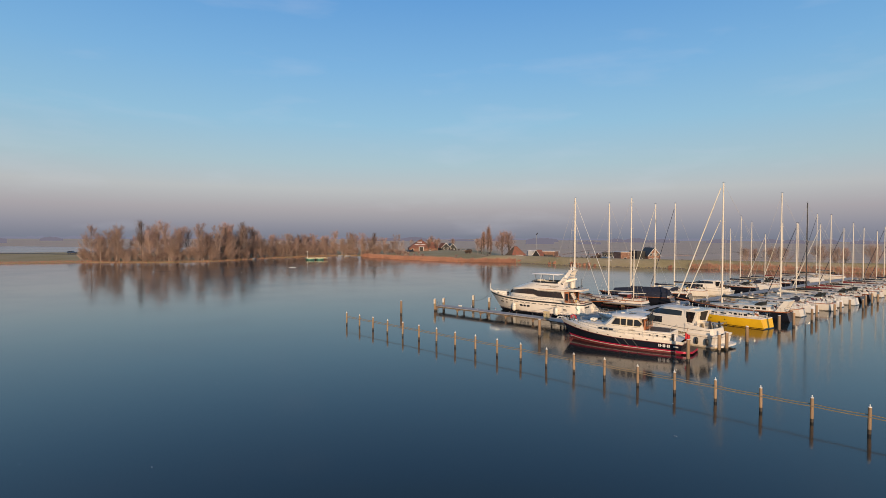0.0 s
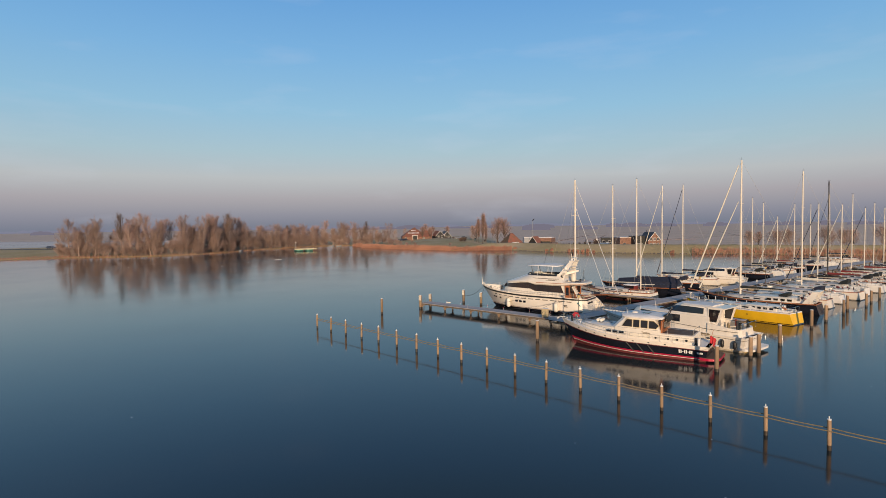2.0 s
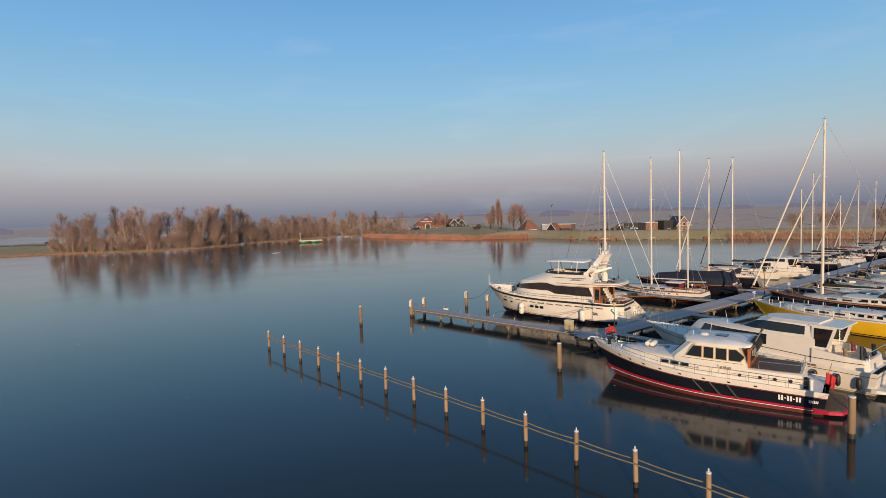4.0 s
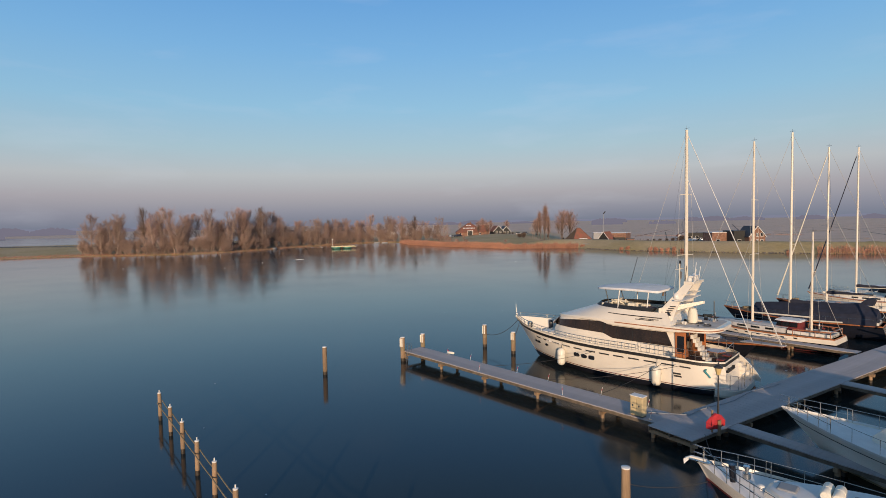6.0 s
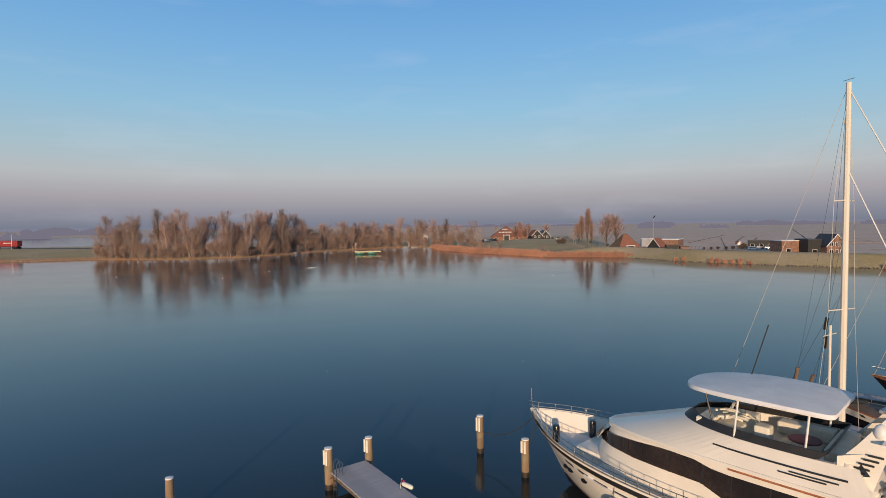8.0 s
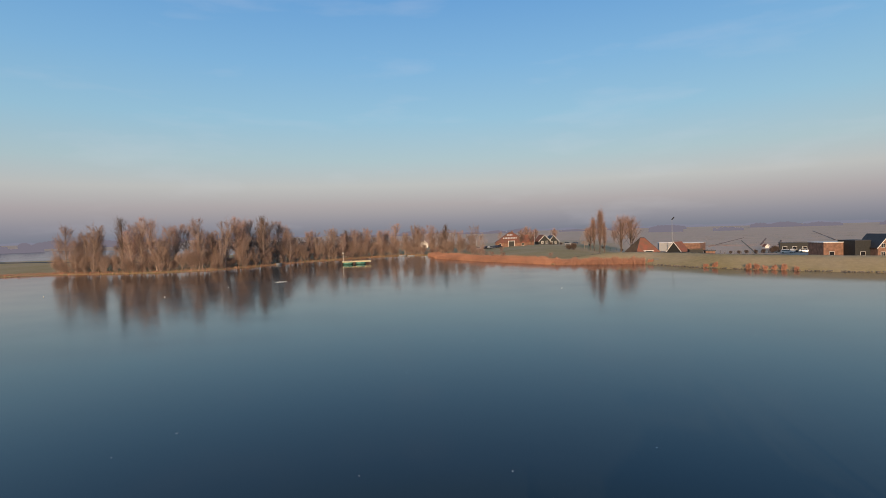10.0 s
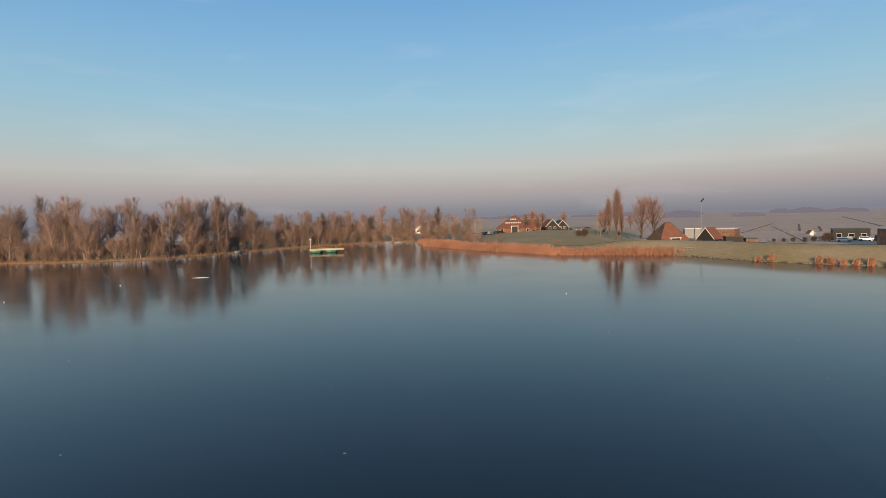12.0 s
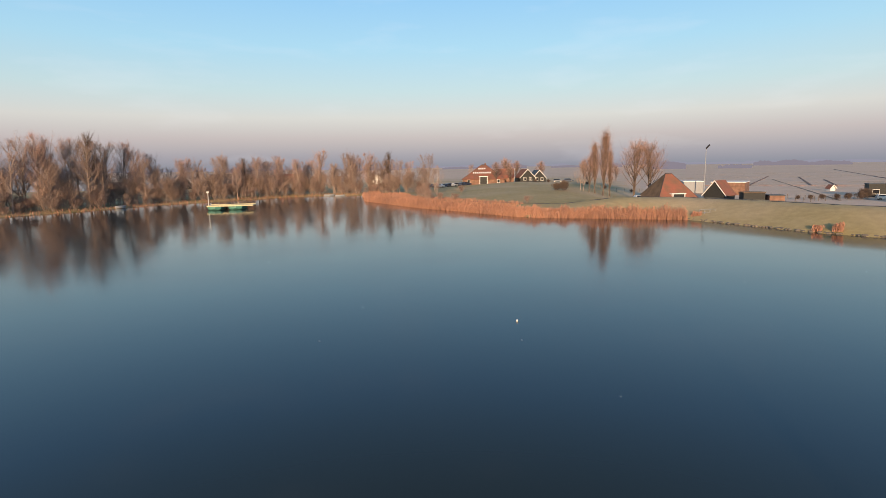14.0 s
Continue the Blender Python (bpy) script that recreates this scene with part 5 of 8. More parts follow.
    part("cockpit_roof", bm, "gelcoat", uph)
    for side in (1, -1):
        bm = B()
        slab(bm, [(3.3 * k, side * 1.5, 2.4), (2.35 * k, side * 1.5, 2.4), (1.95 * k, side * 1.46, 3.8), (3.3 * k, side * 1.46, 3.8)], 0.05)
        part("shelter_side", bm, "gelcoat", uph)
        # Dark sheet standing in for the shaded inside of the open shelter.
        bm = B()
        slab(bm, [(3.16 * k, side * 1.5, 2.5), (2.48 * k, side * 1.5, 2.5), (2.14 * k, side * 1.47, 3.7), (3.16 * k, side * 1.47, 3.7)], 0.065)
        part("shelter_opening_shade", bm, "glass", uph)
    bm = B()
    ck = [(0.3, 1.2), (0.5, 1.65), (1.5, 1.82), (3.2 * k, 1.82)]
    zc = lambda x: 1.98 + 0.12 * x
    skin(bm, [ring(ck, 1.35), ring([(x + 0.1 if x < 1 else x, w - 0.06) for x, w in ck], zc), ring([(x + 0.25 if x < 1 else x, w - 0.2) for x, w in ck], zc), ring([(x + 0.25 if x < 1 else x, w - 0.2) for x, w in ck], 1.4)])
    part("cockpit_coaming", bm, "gelcoat", c)
    for side in (1, -1):
        bm = B()
        tube(bm, [(x, side * (w + 0.02), 1.82) for x, w in ck[1:]] + [(x, side * (w * 0.985 + 0.02), 1.82 + 0.04 * (x - 3.2 * k)) for x, w in lower[1:3]], 0.022, 5)
        part("pinstripe", bm, "black", c)
    for i, (x, yy, hh, mt) in enumerate(((0.7, 1.3, 0.9, "black"), (0.7, -0.9, 0.7, "dark_cover"), (1.7, 0.9, 0.5, "rope"), (1.9, -1.2, 0.6, "darkred"), (0.9, 0.2, 0.55, "dark_cover"))):
        bm = B()
        tube(bm, [(x, yy, 1.9), (x + 0.1, yy - 0.12, 1.95 + hh)], 0.16, 8, 0.11)
        part("cockpit_gear", bm, mt, c, smooth=True)
    bm = B()
    pl = [(-0.95, 1.2), (-0.8, 1.7), (-0.2, 1.95), (0.4, 1.9)]
    skin(bm, [ring(pl, 0.25), ring(pl, 0.45)])
    part("swim_platform", bm, "white", c)
    rail(c, h, 0.40, 0.86, 0.6, 7, rows=(1.0,), inset=0.1, r=0.013)
    pulpit(c, h, 0.85, 0.62, 0.015)
    if full:
        for s in (0.63, 0.665):
            bm = B()
            q = h.point(s, 0.6, 1)
            pts = [q + Vector((0.2 * math.cos(t), 0.03, 0.1 * math.sin(t))) for t in (2 * math.pi * i / 12 for i in range(12))]
            skin(bm, [[p - Vector((0, 0.1, 0)) for p in pts], pts])
            part("porthole", bm, "black", hull)
        for i in range(6):
            bm = B()
            h.wall_panel(bm, 0.19 + 0.018 * i, 0.19 + 0.018 * i + 0.012, 0.88, 0.98, 1, 0.07, 1)
            part("lettering_bar", bm, "rope", hull)
        for s in (0.05, 0.12, 0.2):
            bm = B()
            fender_shape(bm, 0.16, 0.8)
            o = part("fender", bm, "black", c, smooth=True)
            o.location = h.point(s, 0.55, 1, 0.18) - Vector((0, 0, 0.5))
        bm = B()
        tube(bm, [(9.0, 0.9, 2.5), (9.3, 0.9, 4.0)], 0.014, 5)
        part("antenna", bm, "white", c)
        bm = B()
        tube(bm, [(1.9, 1.4, 2.95), (1.9, 1.4, 3.8)], 0.025, 5)
        tube(bm, [(0.3, 1.6, 2.0), (0.3, 1.6, 2.6), (0.3, -1.6, 2.6), (0.3, -1.6, 2.0)], 0.025, 5)
        part("stern_rail", bm, "steel", c)
    return c


white_cruiser(at(23.78, 65.96, 0, 133.5), L=16.4, label="white motor cruiser with long dark windows and frosted decks")


# ---- sailing boats ----
def sailboat(m, L, label, hullmat="white", mast=15.0, mast_x=None, mastmat="alu", cover="blue_cover", furl="sail", tent=None, stripe="navy", group="", zb=1.55, hood="blue_cover", boom=True, sprit=0.0, mizzen=0.0, furls=None, wheelhouse=False, mr=0.095):
    c = thing("sailing_boat", m, label, "sailboat", group)
    beam = 1.1 + L * 0.205
    h = Hull(L, beam, zb, zb * 0.74, zb * 0.76, rake=L * 0.11, srake=-0.35, tw=0.72, p=1.9, pw=1.6, wl=0.84)
    bm = B()
    h.strip(bm, -0.6, 1.0, n=22, rows=6)
    hull = part("hull", bm, hullmat, c, smooth=True)
    bm = B()
    h.strip(bm, -0.25, 0.10, n=22, rows=1, out=0.012)
    part("boot_stripe", bm, stripe, hull, smooth=True)
    bm = B()
    h.strip(bm, 0.97, 1.05, n=22, rows=1, out=0.02)
    part("toe_rail", bm, "teak" if hullmat in ("navy", "gelcoat") else "white", hull, smooth=True)
    bm = B()
    h.deck(bm, 1.0, 0.02, 0.99, n=18, inset=0.02, camber=0.1)
    part("deck", bm, "teakdeck" if hullmat == "navy" else "grey_shade_deck", c, "frosted deck" if hullmat != "navy" else "weathered dark deck")
    z = zb * 0.74
    w = beam / 2
    cr = [(0.30 * L, w * 0.60), (0.45 * L, w * 0.66), (0.6 * L, w * 0.58), (0.7 * L, w * 0.42), (0.76 * L, w * 0.2)]
    bm = B()
    skin(bm, [ring(cr, z), ring([(x - 0.03, b * 0.95) for x, b in cr], lambda x: z + 0.42 - 0.1 * max(0, x / L - 0.5)), ring([(x - 0.15, b * 0.75) for x, b in cr], lambda x: z + 0.52 - 0.1 * max(0, x / L - 0.5))])
    roof = part("coachroof", bm, "grey_shade_deck" if hullmat not in ("yellow", "gelcoat") else "gelcoat", c, smooth=True)
    rc = random.Random(int(L * 100 + mast * 10))
    for x in (0.5, 0.62):
        bm = B()
        box(bm, x * L - 0.28, x * L + 0.28, -0.27, 0.27, z + 0.42, z + 0.56, bevel=0.04)
        part("deck_hatch", bm, "glass" if x > 0.55 else "teak", roof)
    for k in range(4):
        bm = B()
        x, b = (0.08 + 0.055 * k) * L, rc.uniform(-0.55, 0.55) * w
        tube(bm, [(x, b - 0.2, z + 0.42), (x + rc.uniform(-0.1, 0.3), b + 0.25, z + 0.5 + 0.2 * rc.random())], rc.uniform(0.06, 0.16), 7)
        part("deck_gear", bm, rc.choice(("rope", "dark_cover", "red_cover", "teak", "blue_cover", "white")), c, smooth=True)
    bm = B()
    wheel = [(0.13 * L, 0.42 * math.cos(t), z + 0.85 + 0.42 * math.sin(t)) for t in (2 * math.pi * k / 14 for k in range(15))]
    tube(bm, wheel, 0.022, 5)
    tube(bm, [(0.13 * L + 0.12, 0, z), (0.13 * L + 0.1, 0, z + 0.95)], 0.09, 7)
    part("steering_wheel", bm, "steel", c)
    bm = B()
    tube(bm, [(0.82 * L, -0.3, z + 0.5), (0.86 * L, 0.35, z + 0.52)], 0.14, 8)
    part("folded_sail_bag", bm, rc.choice(("dark_cover", "sail", "rope", "blue_cover")), c, smooth=True)
    for side in (1, -1):
        for x in (0.36, 0.45, 0.54):
            bm = B()
            b0 = float(np.interp(x * L, [p[0] for p in cr], [p[1] for p in cr]))
            b1 = float(np.interp((x + 0.05) * L, [p[0] for p in cr], [p[1] for p in cr]))
            slab(bm, [(x * L, side * b0 * 0.985, z + 0.16), ((x + 0.055) * L, side * b1 * 0.985, z + 0.16), ((x + 0.055) * L, side * b1 * 0.965, z + 0.33), (x * L, side * b0 * 0.965, z + 0.33)], 0.03)
            part("cabin_window", bm, "glass", roof)
    # cockpit well
    ck = [(0.05 * L, w * 0.48), (0.15 * L, w * 0.54), (0.29 * L, w * 0.56)]
    bm = B()
    skin(bm, [ring(ck, z), ring(ck, z + 0.3), ring([(x, b - 0.16) for x, b in ck], z + 0.3), ring([(x, b - 0.16) for x, b in ck], z + 0.06)])
    part("cockpit_coaming", bm, "white", c)
    if hood:
        bm = B()
        rings = []
        for i in range(6):
            t = i / 5 * math.pi * 0.55
            x = 0.31 * L - 0.9 + 1.25 * math.cos(t) * 0.9
            rings.append([(x + 0.2, -w * 0.55, z + 0.35 + 0.15 * math.sin(t)), (x, -w * 0.42, z + 0.45 + 0.75 * math.sin(t)), (x, w * 0.42, z + 0.45 + 0.75 * math.sin(t)), (x + 0.2, w * 0.55, z + 0.35 + 0.15 * math.sin(t))])
        skin(bm, rings)
        part("sprayhood", bm, hood, c, smooth=True)
    if wheelhouse:
        wh = [(0.23 * L, 0.75), (0.33 * L, 0.8), (0.365 * L, 0.66)]
        bm = B()
        skin(bm, [ring(wh, z), ring(wh, z + 0.5)])
        skin(bm, [ring([(x + 0.02, b * 0.97) for x, b in wh], z + 0.5), ring([(x - 0.02, b * 0.9) for x, b in wh], z + 1.02)])
        k = part("wheelhouse", bm, "red_cover", c, "dark red wheelhouse")
        bm = B()
        skin(bm, [ring([(x + (0.12 if x > 0.3 * L else -0.12), b * 1.12) for x, b in wh], z + 1.02), ring([(x, b * 0.95) for x, b in wh], z + 1.14)])
        part("roof", bm, "frost_deck", k)
        for side in (1, -1):
            for x0, x1 in ((0.24, 0.28), (0.285, 0.325), (0.33, 0.36)):
                bm = B()
                w0, w1 = 0.77 if x0 < 0.32 else 0.78, 0.79 if x0 < 0.32 else 0.66
                slab(bm, [(x0 * L, side * w0, z + 0.56), (x1 * L, side * w1, z + 0.56), (x1 * L, side * w1 * 0.945, z + 0.95), (x0 * L, side * w0 * 0.945, z + 0.95)], 0.04)
                part("window", bm, "glass", k)
        # white bulwark with dark freeing slots, and teak stern rail
        bm = B()
        h.strip(bm, 0.66, 0.97, n=22, rows=2, out=0.03)
        bw = part("bulwark", bm, "gelcoat", hull, "white painted bulwark", True)
        for i in range(9):
            for side in (1, -1):
                bm = B()
                h.wall_panel(bm, 0.2 + 0.075 * i, 0.22 + 0.075 * i, 0.80, 0.90, side, 0.045, 1)
                part("freeing_port", bm, "black", bw)
        bm = B()
        up2 = [h.point(s, 1.0, sd, -0.05) + Vector((0, 0, 0.55)) for sd, ss in ((1, (0.22, 0.1, 0.02)), (-1, (0.02, 0.1, 0.22))) for s in ss]
        tube(bm, up2, 0.05, 6)
        for v in up2:
            tube(bm, [v - Vector((0, 0, 0.55)), v], 0.035, 5)
        part("stern_rail_teak", bm, "teak", c, "varnished teak stern rail")
    mx = mast_x if mast_x is not None else 0.6 * L
    if mast:
        mast_parts(c, mx, z + 0.4, mast, mr, mastmat, beam=w * 0.85, fore=(L + sprit - 0.1, zb + 0.1), aft=(0.1, z + 0.1), furl=(0.085, furl) if furl else None, boom=0.36 * L if boom else 0.0, cover=cover, boom_z=0.95)
    if furls:
        for fx, fr, tf in furls:
            a, b = Vector((mx + 0.2, 0, z + 0.4 + (mast - z) * tf)), Vector((fx, 0, zb + 0.5))
            bm = B()
            tube(bm, [b, b.lerp(a, 0.06), b.lerp(a, 0.5), b.lerp(a, 0.97)], fr, 8, fr * 0.55)
            part("furled_headsail", bm, "sail", c, "thick rolled white headsail", True)
    if mizzen:
        mast_parts(c, 0.18 * L, z + 0.2, mizzen, mr * 0.8, mastmat, spreaders=(0.6,), span=0.5, beam=w * 0.7, boom=2.2, cover=cover, boom_z=1.0)
    if tent:
        bm = B()
        rings = []
        for i in range(8):
            t = i / 7
            x = 0.06 * L + (0.72 * L) * t
            ww = w * (0.9 - 0.35 * max(0, t - 0.5))
            hh = 1.75 - 0.75 * max(0, t - 0.15) - 0.5 * max(0, 0.15 - t) * 6 + 0.06 * math.sin(i * 2.6)
            rings.append([(x, -ww, z + 0.1), (x, -ww * 0.75, z + 0.1 + hh * 0.5), (x, 0, z + 0.1 + hh), (x, ww * 0.75, z + 0.1 + hh * 0.5), (x, ww, z + 0.1)])
        skin(bm, rings)
        part("winter_tent", bm, tent, c, "dark blue winter cover over the deck")
    if sprit:
        bm = B()
        tube(bm, [(L - 0.6, 0, zb - 0.05), (L + sprit, 0, zb + 0.25)], 0.09, 8, 0.06)
        part("bowsprit", bm, "teak", c, smooth=True)
    for side in (1, -1):
        bm = B()
        tube(bm, h.line(1.0, 0.05, 0.94, side, 12, -0.06, 0.6), 0.010, 4)
        for i in range(8):
            p = h.point(0.05 + 0.89 * i / 7, 1.0, side, -0.06)
            tube(bm, [p, p + Vector((0, 0, 0.6))], 0.014, 4)
        part("guard_rail", bm, "steel", c)
    bm = B()
    p0, p1 = h.point(0.02, 1.0, 1, -0.1), h.point(0.02, 1.0, -1, -0.1)
    up = Vector((0, 0, 0.62))
    tube(bm, [p0, p0 + up, (p0 + p1) / 2 + up + Vector((-0.1, 0, 0)), p1 + up, p1], 0.018, 5)
    part("stern_rail", bm, "steel", c)
    bm = B()
    q = [h.point(0.93, 1.0, s, -0.05) + Vector((0, 0, 0.6)) for s in (1, -1)]
    tip = Vector((L + 0.1, 0, zb + 0.62))
    tube(bm, [q[0] - Vector((0, 0, 0.6)), q[0], tip, q[1], q[1] - Vector((0, 0, 0.6))], 0.018, 5)
    part("bow_rail", bm, "steel", c)
    return c, h


PD, PN = Vector((0.723, 0.691, 0)), Vector((-0.691, 0.723, 0))   # along the pier, and across it away from the open water


def berth(s, n):
    p = PD * s + PN * n
    return p.x, p.y


# the yellow boat
yc, yh = sailboat(at(35.05, 79.25, 0, 127.6), 14.3, "bright yellow wooden boat with low cabin and white stanchions", "yellow", 0.0, 8.1, "alu", "dark_cover", None, stripe="navy", zb=1.75, hood=None, boom=False)
for k in range(5):
    bm = B()
    yh.wall_panel(bm, 0.80 + 0.012 * k, 0.97, 0.78 - 0.09 * k, 0.80 - 0.09 * k, 1, 0.012, 4)
    part("bow_stripe", bm, "teak", yc)
for s in (0.35, 0.5, 0.62, 0.74):
    bm = B()
    q = yh.point(s, 0.62, 1)
    skin(bm, [[q + Vector((0.07 * math.cos(t), d, 0.07 * math.sin(t))) for t in (2 * math.pi * i / 10 for i in range(10))] for d in (-0.06, 0.03)])
    part("porthole", bm, "black", yc)
for side in (1, -1):
    for k in range(7):
        p = yh.point(0.3 + 0.09 * k, 1.0, side, -0.1)
        bm = B()
        tube(bm, [p, p + Vector((0, 0, 0.62))], 0.035, 6)
        part("stanchion", bm, "white", yc, "white wooden stanchion", True)
bm = B()
box(bm, 1.9, 5.6, -1.15, 1.15, 1.25, 1.95, bevel=0.12)
dk = part("deckhouse", bm, "gelcoat", yc, smooth=True)
for side in (1, -1):
    for x in (2.5, 3.2, 3.9, 4.6):
        bm = B()
        box(bm, x - 0.22, x + 0.22, side * 1.15 - 0.03, side * 1.15 + 0.03, 1.5, 1.75, bevel=0.02)
        part("cabin_window", bm, "glass", dk)

# the tall boat with two rolled headsails beside it
hc, hh = sailboat(at(41.64, 86.31, 0, 138), 15.0, "tall dark-hulled sailing boat with two rolled white headsails", "navy", 20.6, 9.7, "alu", "dark_cover", None, zb=1.8, hood="dark_cover", sprit=1.9,
                  furls=((16.6, 0.125, 0.97), (15.3, 0.10, 0.70)), mr=0.14)
bm = B()
skin(bm, [ring([(2.6, 1.35), (4.5, 1.45), (6.8, 1.35), (8.2, 0.8)], 1.3), ring([(2.7, 1.25), (4.5, 1.35), (6.6, 1.2), (7.7, 0.7)], 1.95), ring([(3.0, 1.0), (4.5, 1.05), (6.2, 0.95), (7.0, 0.5)], 2.05)])
dk = part("deckhouse", bm, "gelcoat", hc, "cream deckhouse", True)
for side in (1, -1):
    for x in (3.3, 4.1, 4.9, 5.7):
        bm = B()
        box(bm, x - 0.26, x + 0.26, side * 1.37 - 0.05, side * 1.37 + 0.03, 1.52, 1.8, bevel=0.02)
        part("cabin_window", bm, "glass", dk)
bm = B()
for side in (1, -1):
    skin(bm, [[(1.9, side * 1.5, 1.35), (0.9, side * 1.5, 1.35), (0.9, side * 1.35, 1.35), (1.9, side * 1.35, 1.35)], [(0.8, side * 1.35, 2.9), (0.1, side * 1.35, 2.9), (0.1, side * 1.2, 2.9), (0.8, side * 1.2, 2.9)]])
box(bm, 0.1, 0.85, -1.4, 1.4, 2.88, 3.02, bevel=0.04)
part("stern_arch", bm, "gelcoat", hc, "cream arch over the stern")

# boats on the landward side of the pier
ka, kh = sailboat(at(8.27, 104.6, 0, -54), 13.8, "dark ketch with tall cream mast and bowsprit towards the pier", "navy", 18.75, 7.2, "alu", "dark_cover", None, zb=1.7, sprit=2.0, hood="dark_cover", mr=0.16)
for k, (a, q) in enumerate(((0.30, 0.55), (0.42, 0.7), (0.22, 0.35), (0.55, 0.85), (0.15, 0.25), (0.36, 0.9))):
    side = 1 if k % 2 else -1
    p0, p1 = Vector((5.4 - 0.3 * k, side * 1.4, 1.4)), Vector((7.1, 0, (17.8, 12.0, 9.0)[k // 2]))
    c = p0.lerp(p1, a * 0.7 if k < 2 else a)
    d = (p1 - p0).normalized() * 0.32
    bm = B()
    tube(bm, [c - d, c + d], 0.085, 8)
    part("baggywrinkle", bm, "teakdeck", ka, "brown chafing gear on a backstay", True)
    bm = B()
    tube(bm, [p0, p1], 0.007, 4)
    part("running_backstay", bm, "darkrope", ka)
bm = B()
skin(bm, [[(xx, -hw, zz), (xx, hw, zz), (xx, hw, zz + 0.07), (xx, -hw, zz + 0.07)] for xx, hw, zz in ((12.7, 0.42, 1.76), (14.2, 0.36, 1.86), (15.9, 0.26, 1.98))])
plk = part("sprit_platform", bm, "plank", ka, "weathered plank platform on the bowsprit")
for side in (1, -1):
    bm = B()
    tube(bm, [(12.8, side * 0.7, 1.75), (12.8, side * 0.7, 2.4), (14.4, side * 0.45, 2.5), (16.0, side * 0.1, 2.6), (15.9, 0, 2.02)], 0.02, 5)
    tube(bm, [(12.8, side * 0.7, 2.1), (14.4, side * 0.45, 2.2), (15.9, side * 0.15, 2.3)], 0.012, 5)
    tube(bm, [(14.4, side * 0.4, 1.9), (14.4, side * 0.45, 2.5)], 0.018, 5)
    part("pulpit_rail", bm, "steel", plk, smooth=True)
for xx, zt in ((15.7, 18.3), (13.4, 14.6)):
    bm = B()
    tube(bm, [(xx, 0, 2.0 if xx > 14 else 1.85), (7.3, 0, zt)], 0.028, 6)
    part("forestay", bm, "white", ka, "pale thick forestay", True)
bm = B()
tube(bm, [(6.9, -0.45, 1.8), (6.9, -0.45, 7.4)], 0.06, 8)
tube(bm, [(6.9, -0.95, 6.9), (6.9, 0.05, 7.0)], 0.02, 5)
part("radar_pole", bm, "alu", ka, smooth=True)
sailboat(at(24.65, 98.8, 0, 140), 13.4, "dark-hulled ketch with white bulwark and red wheelhouse", "navy", 18.1, 7.14, "alu", None, None, stripe="darkred", zb=1.62, mizzen=9.95, wheelhouse=True, hood=None, mr=0.125)
sailboat(at(30.9, 104.7, 0, 146), 14.0, "sailing boat under a navy blue winter tent", "navy", 19.5, 7.82, "alu", "blue_cover", None, tent="blue_cover", zb=1.7, hood="blue_cover", mr=0.125)
sailboat(at(36.9, 113.1, 0, 146), 12.0, "dark-hulled sailing boat with blue covers and pale mast", "navy", 18.8, 7.06, "alu", "blue_cover", "sail", hood="blue_cover", mr=0.12)
sailboat(at(42.4, 119.6, 0, 146), 11.6, "cream sailing boat with a blue sail cover", "gelcoat", 19.3, 6.66, "alu", "blue_cover", "blue_cover", hood="blue_cover", mr=0.12)
white_cruiser(at(47.6, 121.0, 0, 146) @ Matrix.Diagonal((1.15, 1, 0.8, 1)), 12.0, 3.8, "white motor cruiser with raised rear arch on the pier", full=False)
rng = random.Random(11)
row = "sailing boats along the pier"
LAB = {"white": "white sailing boat with covered mainsail moored to the pier", "navy": "dark-hulled sailing boat moored to the pier", "gelcoat": "cream sailing boat moored to the pier"}
for s, n, ln, mh, hm, cov in ((130.4, 54.3, 10.0, 14.2, "navy", "blue_cover"), (136.9, 54.3, 10.8, 17.1, "white", "dark_cover"), (142.8, 54.3, 11.0, 16.0, "gelcoat", "blue_cover"),
                              (149.5, 54.3, 10.0, 13.0, "navy", "red_cover"), (160.8, 54.3, 10.5, 16.1, "navy", "blue_cover"), (171.6, 54.3, 10.4, 16.1, "white", "dark_cover"), (188.4, 54.3, 11.8, 19.2, "gelcoat", "blue_cover")):
    x, y = berth(s, n)
    sailboat(at(x, y, 0, 138 + rng.uniform(-3, 3)), ln, LAB[hm], hm, mh, None, "alu", cov, rng.choice(("sail", "blue_cover", None)), group=row, hood=rng.choice(("blue_cover", "dark_cover", None)))
